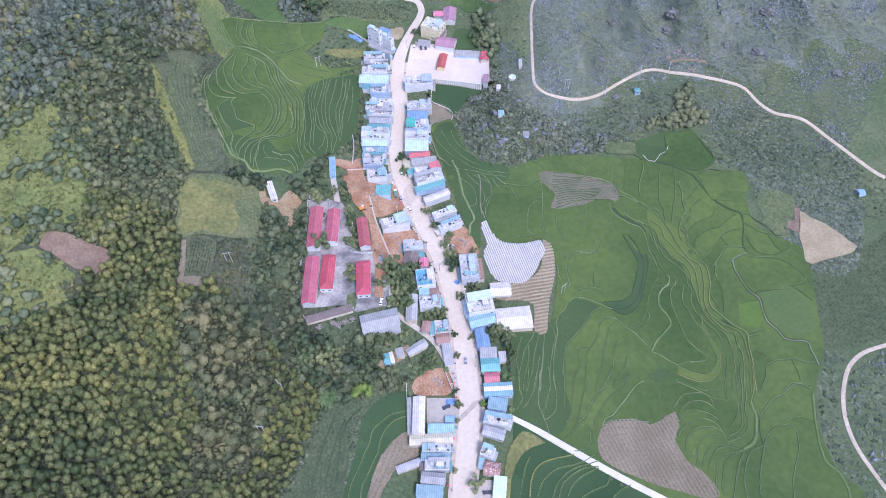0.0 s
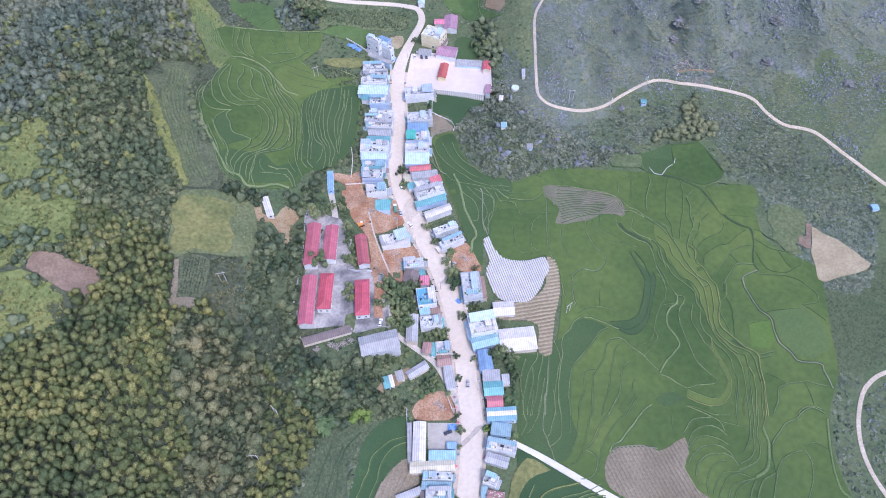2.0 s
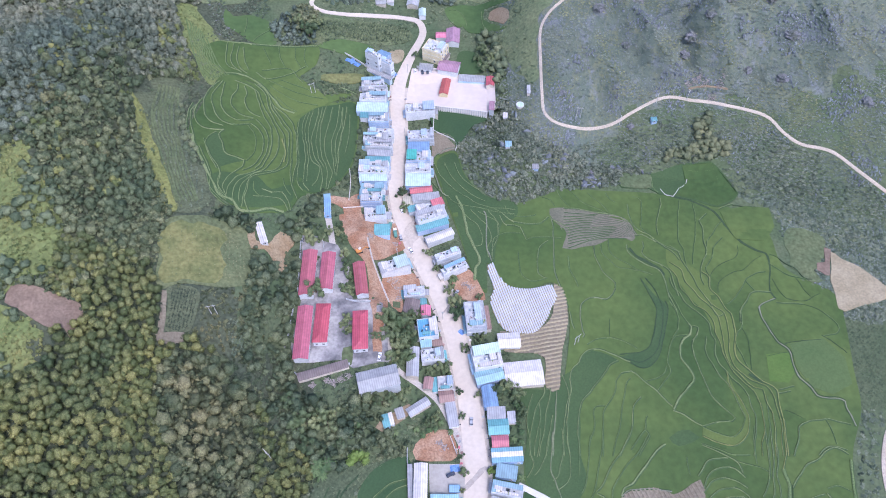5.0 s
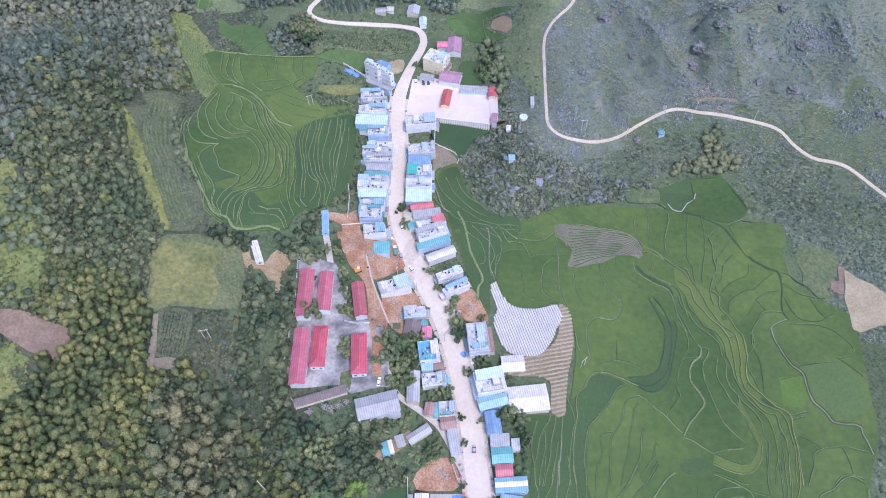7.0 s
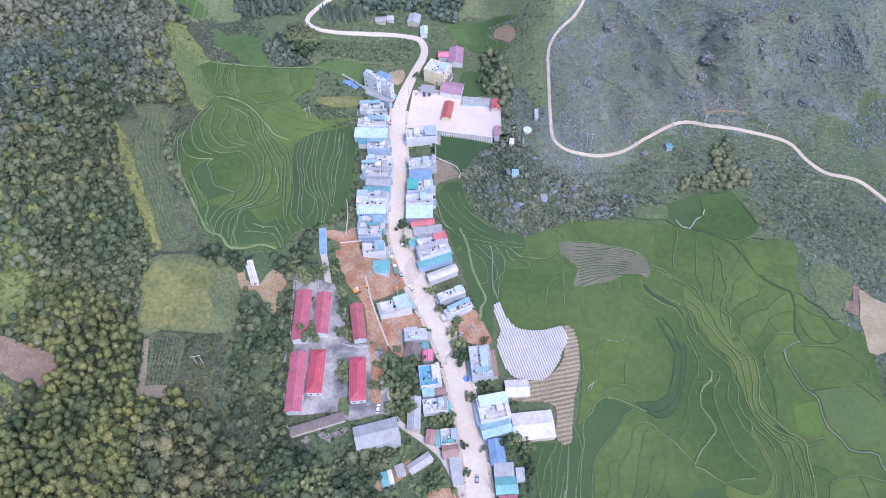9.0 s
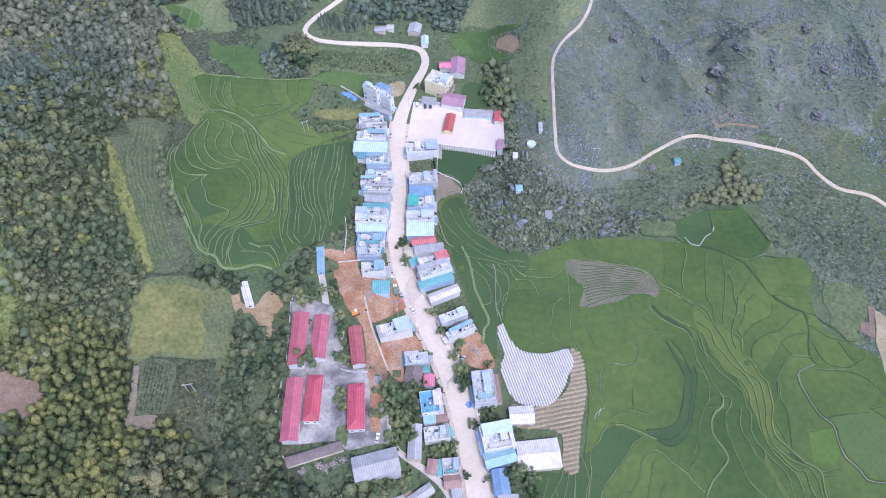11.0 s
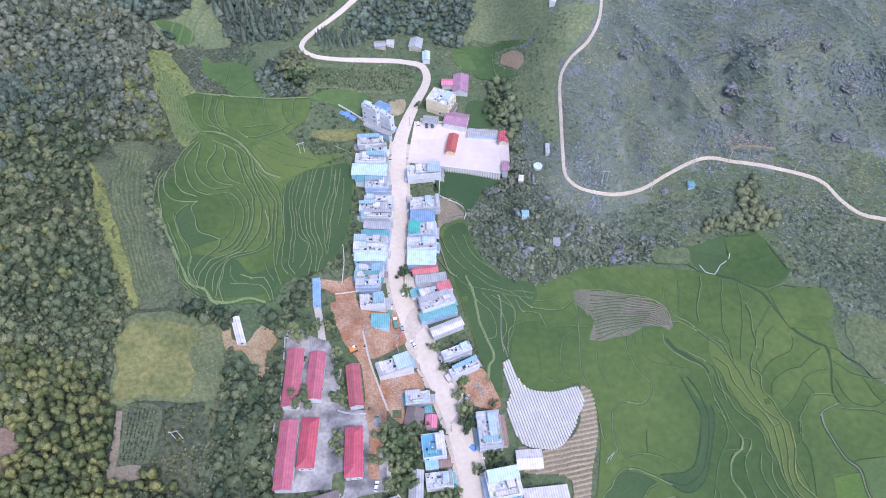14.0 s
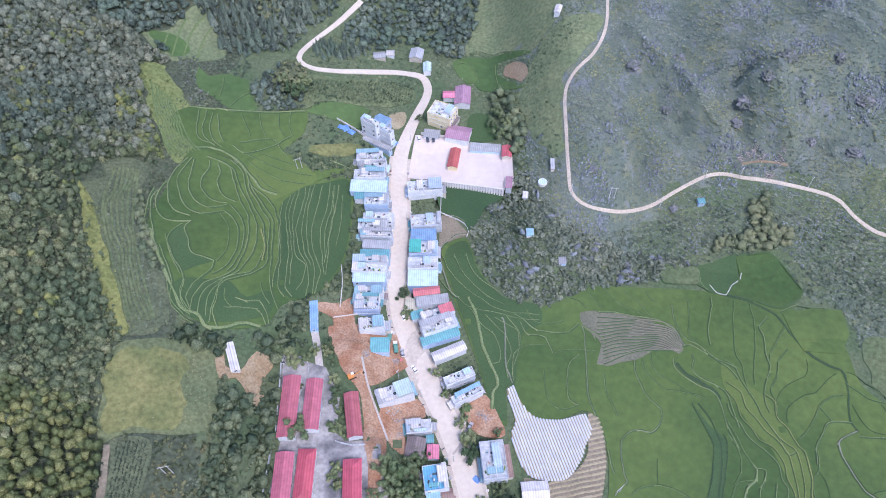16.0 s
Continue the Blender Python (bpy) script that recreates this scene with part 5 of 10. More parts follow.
traced(east_paddy, "bund", 0.5, [(72.1, 217), (72.5, 210), (73.2, 206.4)])
traced(north_east_paddy, "dark", 1.8, [(147, 296.5), (153.7, 294.8), (160.4, 291.8), (165.4, 287.7), (171.2, 283.1), (173.1, 276.8), (175.9, 270.2), (178.5, 263.6), (182, 258.7), (187.3, 254.1), (192.2, 251.1), (192.4, 247.7)])
traced(east_paddy, "dark", 1.3, [(192.4, 247.7), (191.4, 239.9), (188.1, 229.6), (187.1, 224.6), (188.5, 220.4)])
traced(east_paddy, "pale", 0.7, [(188, 220.7), (181.8, 218.7), (178, 216.5), (177.3, 211.4), (177.5, 208), (178.6, 203.3), (180, 198.3), (181.7, 193.7), (184.8, 190.6), (185.8, 186.8), (184.9, 180), (185.5, 174.2), (188.1, 170.1), (190.1, 167), (191.3, 162.6), (195.8, 161.2), (201.4, 160.6), (204.5, 158.9), (203.8, 155.8), (204.5, 150.7), (205, 145.7)])
traced(east_paddy, "dark", 0.5, [(178.1, 208), (179.4, 202.9), (180.9, 198.2), (182.7, 193.9), (185.6, 191.2), (186.8, 187), (185.9, 180.2), (186.6, 174.7), (189.1, 170.6), (191, 167.3), (192.1, 163.4), (196.1, 162), (201.8, 161.4), (205.1, 159.8)])
traced(east_paddy, "soft", 0.35, [(159.6, 291.4), (158.9, 282.2), (156.9, 272.1), (152.3, 258.2), (148.6, 246.2)])
traced(east_paddy, "soft", 0.35, [(152.3, 293.2), (149, 282.9), (144.5, 264.5), (145.7, 257.4), (144.9, 248), (144.5, 241.3)])
traced(east_paddy, "bund", 0.4, [(165.7, 282.6), (160.6, 277.2), (160.9, 270.7), (158.9, 260.9), (158.9, 255.1), (153.6, 245.9), (150.9, 238.3), (151.4, 231.8)])
traced(east_paddy, "soft", 0.35, [(173, 276.4), (168.6, 271.4), (162.2, 263.4), (159.3, 256.6)])
traced(east_paddy, "soft", 0.35, [(170.2, 264.1), (164.5, 259), (162, 252.2), (157.7, 247.2), (155.4, 242.1), (156.1, 236.5), (154.3, 227.7)])
traced(east_paddy, "dark", 0.4, [(177.6, 258.2), (177, 254), (173.2, 248.9), (166.8, 246.6), (161.5, 243.6), (157.4, 239), (155.2, 235.5)])
traced(east_paddy, "dark", 0.4, [(189.5, 249.8), (184.1, 246.7), (176.5, 240.8), (170.5, 239.7), (163.8, 236.1), (160, 232.7), (157.7, 226.4)])
traced(east_paddy, "soft", 0.35, [(188.3, 239), (182.4, 238.2), (175.5, 234.3), (171.8, 229.1), (166.7, 223.4), (160.9, 218.5)])
traced(east_paddy, "soft", 0.35, [(175.3, 233.6), (178.6, 226.2)])
traced(east_paddy, "bund", 0.4, [(187.2, 225), (182, 226), (176.2, 225.3), (171.9, 220.3), (167.4, 214.7), (164.7, 206.8)])
traced(field_bank, "dark", 0.9, [(-54.2, 125.2), (-58.1, 114.4), (-62.4, 101.7), (-64.9, 93.7)])
traced(field_bank, "dark", 0.9, [(-48.9, 124.3), (-52.9, 114.9), (-56.8, 102.0), (-58.8, 93.9)])
traced(field_bank, "dark", 0.9, [(-40.8, 131.7), (-48.4, 121.7), (-52.1, 107.3), (-53.6, 94.1)])
traced(west_paddy, "bund", 0.45, [(-130.4, 311.5), (-125.2, 299.6), (-121.9, 291.7), (-121.4, 283.7), (-120.0, 278.5), (-114.9, 273.5), (-110.8, 271.6)])
traced(west_paddy, "bund", 0.45, [(-129.7, 318.5), (-124.4, 306.2), (-117.8, 295.1), (-117.8, 286.8), (-114.0, 279.0), (-107.8, 274.4), (-106.1, 271.5)])
traced(west_paddy, "bund", 0.4, [(-55.8, 363.1), (-54.2, 345.7), (-56.1, 328.2), (-57.0, 313.7)])
traced(west_paddy, "bund", 0.4, [(-50.4, 360.8), (-50.1, 342.8), (-51.8, 325.9)])
traced(north_east_paddy, "soft", 0.5, [(161.9, 313.9), (168, 312.8), (176.8, 312.4)])
traced(north_east_paddy, "soft", 0.5, [(175.8, 316.5), (179.0, 305.0), (181.2, 291.1)])
traced(north_east_paddy, "soft", 0.6, [(138.4, 314.2), (138.4, 309.2), (137.9, 304.3), (140.4, 300.4)])
traced(north_east_paddy, "bund", 0.5, [(173.8, 285.1), (178.3, 286.9), (183.4, 288.2)])
traced(north_east_paddy, "dark", 0.5, [(183.2, 287.4), (192.6, 286), (197.1, 285.3)])
traced(north_east_paddy, "dark", 0.5, [(179, 266.4), (187.1, 268.2), (194.2, 268.6), (200.1, 268.6)])
traced(east_paddy, "dark", 0.5, [(194.1, 250.2), (197.9, 248.1), (202, 243), (206.3, 239), (208.7, 233.4), (212.9, 232)])
traced(east_paddy, "soft", 0.35, [(191.5, 245.1), (196.4, 239.6), (201.5, 235.3), (209.7, 232.6)])
traced(east_paddy, "dark", 0.5, [(204.2, 232.9), (206.1, 226), (208.3, 220.9)])
traced(east_paddy, "dark", 0.5, [(190.9, 233.4), (192.5, 224.3), (196.2, 219.6), (204.6, 218.4), (209.8, 220.8), (213.8, 222.4)])
traced(east_paddy, "bund", 0.4, [(188.1, 218.3), (195.4, 217.2), (202.8, 216.7)])
traced(east_paddy, "dark", 0.5, [(202.8, 216.7), (210, 212.2), (215.2, 205.8)])
traced(east_paddy, "bund", 0.35, [(138.2, 259.8), (141.8, 256.1), (143, 249.2), (144.8, 242.7), (146.9, 236), (147.3, 230.6), (149.4, 225.5), (151.7, 220.5), (153.5, 211.8), (157.8, 213.9)])
traced(east_paddy, "band", 0.6, [(152.2, 240.8), (155.5, 236.6), (154.1, 229.1), (157, 224), (159.1, 215.2), (161.2, 213), (161, 205.3), (159.6, 198.5), (157, 191.6), (157, 185), (161.4, 178.3), (166.5, 171.9), (168.8, 170.3), (172, 166.9), (170.8, 160.8), (170.4, 153.7), (169.3, 145.7), (168.1, 138.2), (166.5, 132.7)])
traced(east_paddy, "band", 0.4, [(149.4, 225.5), (151.7, 220.5), (154.9, 216.5), (157.6, 213.2), (157.5, 205.5), (155.7, 196.5), (154.1, 191.7), (153.8, 183.9), (155.4, 179.5), (160, 173.8), (164.3, 171.2), (167.6, 169.2), (169.1, 165), (169.2, 157.8), (168.4, 148.8), (165.5, 139.2), (163.9, 132.9)])
traced(east_paddy, "band", 0.4, [(135.5, 248.5), (140.8, 243), (141.6, 234.9), (144.3, 229.7), (146.4, 224.6), (149.6, 220.6), (152, 217), (153.4, 213.5), (153.7, 207.1), (153.2, 199.8), (151.8, 190.9), (152.1, 181.8), (155, 178), (157.8, 173), (161.3, 168.9), (164.7, 167.9), (164.8, 162), (165.8, 155.9), (164.6, 147.9), (162.3, 139.3), (160.7, 133)])
traced(east_paddy, "band", 0.35, [(134.5, 244.5), (137.3, 237.7), (137.6, 230.1), (140.9, 224.9), (142.5, 219.3), (146.1, 216.6), (148.6, 213.8), (150.5, 207.3), (150, 201.3), (150.7, 195.5), (150.6, 188.8), (152, 179.7), (155.8, 173.1), (160, 167.5), (161.2, 161.4), (160.9, 154.2), (159.1, 146.3), (155.4, 138.9), (154.2, 133.4)])
traced(east_paddy, "bund", 0.35, [(132.9, 237.9), (133.5, 231.4), (136, 227.7), (138.1, 221.3), (141.3, 216.9), (144.2, 214), (147.8, 207.4), (147.3, 200.2), (148.5, 196.9), (146.3, 190), (146.5, 183.4), (149.2, 178.9), (151, 174.3), (154.8, 169.9), (156.6, 164.5), (156.1, 158.5), (156.7, 152.5), (154.3, 144.6), (152.2, 139.9), (150.3, 133.6)])
traced(east_paddy, "soft", 0.35, [(130.8, 229.1), (132.6, 222.6), (133.9, 215.3), (136.6, 208.1)])
traced(east_paddy, "soft", 0.35, [(129.3, 222.8), (131.8, 215.4), (132.4, 210.7)])
traced(east_paddy, "bund", 0.35, [(144.1, 199.4), (141.7, 191.5), (141.7, 187.1), (143.3, 183.6), (144.7, 177.1), (147.3, 172.4), (149.4, 166.1), (151.8, 153.6)])
traced(east_paddy, "band", 0.4, [(149.2, 178.9), (148.7, 170.2), (151.9, 163.9), (153.5, 154.6), (151.9, 148.6), (149.7, 144.1), (144.8, 140.3), (140.8, 139.4), (135.2, 140.8), (127.8, 145.3)])
traced(east_paddy, "soft", 0.35, [(129, 149.6), (136.6, 145.6), (142.9, 143.9), (148.5, 148.8), (151.8, 153.6)])
traced(east_paddy, "soft", 0.35, [(126.7, 141.3), (132.7, 138.3), (136.2, 136.5), (140.3, 134.9), (148.8, 135)])
traced(east_paddy, "soft", 0.35, [(165.9, 164), (163.9, 156.1), (162.2, 148), (159.2, 140.6), (157.9, 133.2)])
traced(east_paddy, "dark", 2.2, [(160.2, 176.5), (162.1, 175.2), (164.6, 172.9), (167, 171.6)])
traced(east_paddy, "soft", 0.35, [(167.3, 213.3), (164.6, 204.1), (160.9, 200.7), (158.9, 194), (160, 187), (161.4, 178.3)])
traced(east_paddy, "dark", 0.4, [(164.6, 204.1), (165.7, 198.1), (164.7, 188.9), (162.2, 178.2)])
traced(east_paddy, "dark", 0.5, [(184.7, 192.9), (192.3, 193.7), (198.7, 194.3), (204.9, 194.3)])
traced(east_paddy, "dark", 0.5, [(205.9, 196.8), (210.6, 192), (215.4, 185.4)])
traced(east_paddy, "soft", 0.4, [(211.6, 210.7), (216.7, 202.7), (214.2, 197.6), (206.3, 196.4)])
traced(east_paddy, "dark", 0.4, [(173.1, 186.2), (179.6, 187.4), (185, 187.8)])
traced(east_paddy, "bund", 0.3, [(173, 167.4), (181.5, 168.4)])
traced(east_paddy, "bund", 0.3, [(171.5, 165.4), (178.4, 165.9)])
traced(east_paddy, "bund", 0.4, [(180.6, 149.2), (182.8, 149.9), (188.7, 150.2), (191.8, 150.6), (197, 148.9), (203, 146.9)])
traced(east_paddy, "bund", 0.4, [(180.6, 149.2), (176.9, 147.2), (174, 139.8), (169.1, 132.6)])
traced(east_paddy, "dark", 0.35, [(172.4, 156.4), (176.6, 154.2), (180.2, 151.2)])
traced(east_paddy, "soft", 0.35, [(191.6, 150), (192.2, 143.6), (192.4, 136.9)])
traced(east_paddy, "bund", 0.4, [(181.2, 132.2), (186.4, 136.1), (192, 135.8), (196.2, 134.3)])
traced(east_paddy, "bund", 0.4, [(41.4, 146.7), (41.2, 138.7), (42.5, 134.3), (38.5, 127.9)])
traced(east_paddy, "bund", 0.4, [(47.8, 151.7), (46.6, 146.5), (44.3, 137.6)])
traced(east_paddy, "bund", 0.4, [(52.2, 149.9), (49.6, 140.9), (45.9, 133.2), (42.1, 128.7)])
traced(east_paddy, "path", 0.8, [(54, 149.8), (52, 140.9), (50.4, 130.5), (51.7, 126.8), (53, 120.7), (54.2, 114.4)])
traced(east_paddy, "bund", 0.45, [(58.2, 151.4), (58.4, 143.9), (55.7, 135), (53.4, 128.3), (51, 126.2)])
traced(east_paddy, "bund", 0.45, [(60.7, 149.6), (60.7, 142.8), (60, 133.6), (59.1, 127.1), (56, 123.9), (53.1, 121.9)])
traced(east_paddy, "soft", 0.35, [(65.6, 149.5), (65.7, 143.6), (64.5, 133.5), (63.4, 127.9)])
traced(east_paddy, "soft", 0.35, [(72.4, 147.7), (70.2, 141.2), (68.3, 132.4), (66.2, 124.7), (63.6, 119.4)])
traced(east_paddy, "soft", 0.35, [(78.5, 149.2), (77.4, 142.3), (72.7, 129.8), (71.4, 125.5), (68.9, 119.2), (65.6, 114.8), (60, 112.1)])
traced(east_paddy, "bund", 0.4, [(91.7, 148.1), (86.8, 139.8), (81.5, 134.2), (76.5, 127.5), (73.2, 122.1), (70.2, 119.7), (73.4, 117.8), (74.9, 114.5), (74.1, 109.5), (70.7, 106.4), (65.3, 105.5)])
traced(east_paddy, "soft", 0.4, [(101.4, 147.4), (94.1, 138.2), (87.6, 132.7), (81.2, 125.1), (77.9, 119.8), (76.9, 114.4), (74.4, 108.3)])
traced(east_paddy, "bund", 0.9, [(108.6, 141.9), (103, 138.5), (97.5, 132.4), (91.9, 126.9), (88.3, 123.3), (83.9, 120.8), (81.9, 117.5)])
traced(east_paddy, "pale", 0.5, [(82.2, 117.5), (86.5, 120.1), (92.8, 120.7), (100.1, 120.1), (106.3, 118.6)])
traced(east_paddy, "bund", 0.5, [(120.7, 125.7), (123.6, 129), (127.9, 133.2), (133.1, 133.5), (137.3, 133.3)])
traced(east_paddy, "soft", 0.35, [(117.5, 135), (116.5, 130.6), (116.9, 125.9)])
traced(east_paddy, "bund", 0.4, [(122.1, 120), (125.4, 125.4), (130.4, 128.6), (137.1, 128.9), (140.6, 126.5), (143.1, 123.5)])
traced(east_paddy, "bund", 0.4, [(121.5, 117.9), (125.9, 122.3), (131.7, 124.1), (137.5, 122.6), (142.7, 118.9)])
traced(east_paddy, "bund", 0.4, [(120.3, 110.4), (122, 113.7), (126.8, 117.6), (132.5, 119.2), (138.4, 118.2), (142.1, 114.6), (143, 111.3)])
traced(east_paddy, "bund", 0.4, [(123.3, 100), (122.5, 105), (124.9, 110.2), (130.1, 114.4), (135.5, 115), (141.3, 113.8), (144.2, 108.2)])
traced(east_paddy, "soft", 0.4, [(125.9, 95.6), (126.6, 100.7), (130.2, 107), (135.6, 110.8), (139.7, 111.2)])
traced(east_paddy, "soft", 0.4, [(128.2, 94.6), (132, 101.6), (137, 105.4), (143.4, 105.6), (147.8, 106.9), (151.9, 109.9)])
traced(east_paddy, "soft", 0.4, [(130.7, 92.5), (133.7, 98.3), (138.5, 103.3), (143.1, 104.5), (149.6, 102.1)])
traced(east_paddy, "bund", 0.4, [(131.4, 80.6), (133.8, 89.3), (137.6, 98.1), (141.8, 99.9), (150.4, 101.7)])
traced(east_paddy, "soft", 0.4, [(134.7, 81.2), (136.8, 89.1), (139.6, 96), (144.5, 99.2), (151, 101.7)])
traced(east_paddy, "hedge", 2.2, [(162.2, 126.8), (162.6, 121.1), (161.5, 114.8), (159.6, 109.5), (155.5, 104.4), (151, 102)])
traced(east_paddy, "band", 0.5, [(168.7, 146.6), (167.8, 140.3), (165.4, 133.3), (162.2, 126.8)])
traced(east_paddy, "bund", 0.4, [(164, 145.2), (162.6, 139.3), (161.5, 132.6), (158.3, 124.8), (157.5, 117.1), (155.4, 111.8), (150.2, 107.9), (143.7, 106.5)])
traced(east_paddy, "bund", 0.4, [(161.8, 147), (160.9, 140.7), (159.4, 132.7), (156.6, 124.9), (154.9, 117.3), (151.4, 112), (145.3, 109.1)])
traced(east_paddy, "bund", 0.4, [(158.9, 145.5), (158.1, 138.6), (156.1, 128.4), (153.3, 120.7), (148.8, 114.3)])
traced(east_paddy, "soft", 0.35, [(155, 149), (152.2, 141.2), (151.2, 135.4), (150.2, 129.7)])
traced(east_paddy, "bund", 0.4, [(126.9, 140.4), (134.6, 135.7), (141, 131.5), (142.5, 125.7)])
traced(east_paddy, "soft", 0.35, [(139.9, 131.9), (148.7, 128.8), (152.5, 127.3), (155.1, 125)])
traced(east_paddy, "bund", 0.4, [(139.2, 78.5), (142.4, 85.7), (146.3, 94.5), (150.6, 100.5)])
traced(east_paddy, "bund", 0.4, [(146, 78.2), (146.8, 85.5), (149.7, 93.4), (154.3, 100.3), (159.1, 103), (161.4, 104)])
traced(east_paddy, "bund", 0.45, [(152.7, 79.4), (155.1, 88.1), (159.2, 96.9), (162, 104), (166.2, 109.1), (171.5, 113), (178.1, 114.1)])
traced(east_paddy, "bund", 0.5, [(163.6, 117.7), (168.5, 123), (174.4, 128.3), (180.6, 130.8), (186.1, 134.7), (191.7, 135.3), (196.1, 132.2)])
traced(east_paddy, "soft", 0.4, [(180.1, 116.8), (185.7, 117.7), (190.9, 114.6)])
traced(east_paddy, "bund", 0.4, [(179.2, 114.1), (180.5, 108.3), (178.2, 99), (173.9, 92.1), (170.4, 84.2), (168.5, 76.9)])
traced(east_paddy, "dark", 0.5, [(164, 118.9), (162.3, 111.4), (161.4, 104)])
traced(east_paddy, "hedge", 1.6, [(196, 129.3), (193.1, 119.4), (190.8, 108.6), (189.8, 99.2), (190.5, 93.2), (194.7, 87.9), (196, 80.9), (195.1, 75.5)])
traced(south_paddy, "bund", 0.4, [(35.9, 85.1), (37, 90.7), (39.9, 98.6), (42.5, 103.6)])
traced(south_paddy, "band", 0.8, [(40.1, 83.8), (41.5, 90.5), (44.2, 96.5), (50.4, 100.7), (59.8, 102.8), (65, 103.5)])
traced(south_paddy, "bund", 0.4, [(44, 83.7), (45.7, 88.4), (49.4, 93.2), (54.9, 96.8), (63.1, 98.4), (69.7, 100.2), (74.9, 102.5)])
traced(south_paddy, "bund", 0.4, [(51.4, 83.3), (53.9, 89.1), (58.4, 93.6), (66.1, 97.5), (72.3, 98.6), (76.8, 99.9)])
traced(south_paddy, "bund", 0.4, [(54.4, 83.2), (56.7, 89), (62.4, 93.4), (70, 96.8), (76.3, 97.1)])
traced(south_paddy, "bund", 0.4, [(58.8, 83), (62.2, 88.8), (68.5, 93.2), (76.2, 96.5)])
traced(south_paddy, "bund", 0.4, [(65.7, 82.7), (72.1, 85.9), (78.6, 88.1), (80.9, 92.7)])
traced(south_paddy, "bund", 0.4, [(80.9, 82), (86, 85.5), (90.6, 87.5)])
traced(west_paddy, "bund", 0.6, [(-137.3, 317.3), (-140.6, 329.3), (-141.1, 341.7), (-140.2, 348.5)])
traced(west_paddy, "bund", 0.6, [(-133.3, 313.8), (-137.7, 327.5), (-139.9, 339.9), (-138, 347.8)])
traced(west_paddy, "bund", 0.6, [(-120.5, 329.4), (-125, 328.2), (-132.5, 328.6), (-137.2, 336.3), (-137.9, 347), (-135.9, 353.8)])
traced(west_paddy, "bund", 0.6, [(-121.1, 332.6), (-129.8, 335.9), (-134.2, 345.8), (-134.7, 356.2), (-132.1, 365.7), (-128.6, 372.2)])
traced(west_paddy, "bund", 0.5, [(-107.4, 340), (-117.7, 335.6), (-125.1, 339.2), (-130.3, 351), (-131.2, 359.6), (-128.2, 369), (-126.8, 372.8)])
traced(west_paddy, "bund", 0.5, [(-106.5, 344.6), (-114.3, 340.9), (-121.7, 344.3), (-126, 354.3), (-126, 363.2), (-125.8, 371.8)])
traced(west_paddy, "bund", 0.5, [(-106.6, 345.8), (-113.2, 346), (-119.4, 351.9), (-120.6, 360.1), (-118.1, 368.4), (-119, 372.9)])
traced(west_paddy, "bund", 0.5, [(-102.8, 347.8), (-108.9, 350.3), (-113.2, 358), (-112.9, 367), (-114.4, 372.1)])
traced(west_paddy, "bund", 0.5, [(-120.5, 329.4), (-122.5, 324.7), (-119.6, 316.9), (-117.1, 309.7), (-111.8, 307.9), (-106.3, 306.2)])
traced(west_paddy, "bund", 0.5, [(-124.1, 326.4), (-127.9, 319.4), (-127.1, 311.2), (-123, 302.4), (-119.3, 296)])
traced(west_paddy, "bund", 0.5, [(-120.4, 375.5), (-109.8, 372), (-105.9, 362.2), (-101.7, 350.2), (-97.7, 342.8), (-95.6, 336.4), (-93.9, 323.6), (-95.1, 310.7), (-98.9, 300.5), (-108.2, 293), (-112.2, 285.3), (-112.5, 277.6)])
traced(west_paddy, "bund", 0.45, [(-114.6, 374.1), (-106.7, 369.5), (-103.5, 360.8), (-98.7, 351.1), (-95.1, 343.5), (-91.8, 335.2), (-90.3, 322.4), (-91.8, 311.5), (-96.4, 301), (-104.6, 293.8), (-109.2, 286), (-109.4, 276.8)])
traced(west_paddy, "bund", 0.45, [(-108.7, 375.6), (-102.4, 369.8), (-99.7, 359.7), (-95.8, 349.7), (-92.1, 342.1), (-88.1, 334), (-86.6, 321.2), (-86.9, 310.6), (-90, 303.1), (-99.8, 297.5), (-106.2, 286.6), (-106.3, 275.8)])
traced(west_paddy, "bund", 0.45, [(-106, 377.1), (-99.9, 367.9), (-97.5, 358.1), (-93, 350.4), (-89.1, 342.8), (-85.6, 336.7), (-84.7, 321.6), (-83.9, 309.3), (-88.6, 302.6), (-100.9, 294.5), (-103.7, 285.6), (-104.9, 273.2)])
traced(west_paddy, "bund", 0.45, [(-107.4, 340), (-103.2, 336.5), (-99.6, 329.8), (-98.2, 319.6), (-99.4, 310.1), (-102.2, 302.7), (-106.6, 298.1)])
traced(west_paddy, "soft", 0.45, [(-108.7, 337.8), (-104.7, 331.7), (-102.5, 322.6), (-103, 313.2), (-105.2, 306.1)])
traced(west_paddy, "bund", 0.45, [(-105.1, 344.5), (-100.3, 339), (-97.2, 332.1), (-95.8, 321.5), (-96.9, 310.7), (-100.3, 301.3)])
traced(west_paddy, "band", 0.9, [(-88.9, 331.6), (-86.2, 320.4), (-85.6, 310.5)])
traced(west_paddy, "bund", 0.45, [(-98.7, 364.1), (-95.1, 356.6), (-89, 347.1), (-84.4, 339.1), (-83, 326.2), (-82.2, 311.6), (-81.7, 301.7), (-79.4, 291.1), (-76.1, 283.2)])
traced(west_paddy, "bund", 0.45, [(-96.9, 360.4), (-88.7, 353.5), (-83.5, 344), (-80.8, 331.3), (-79, 314.2), (-79.9, 302.1), (-79.5, 294.9)])
traced(west_paddy, "bund", 0.5, [(-80.5, 352.2), (-81, 341.9), (-79.5, 326.9), (-77.7, 314.5), (-77.8, 302.5), (-77.1, 295.3), (-73.8, 290.3)])
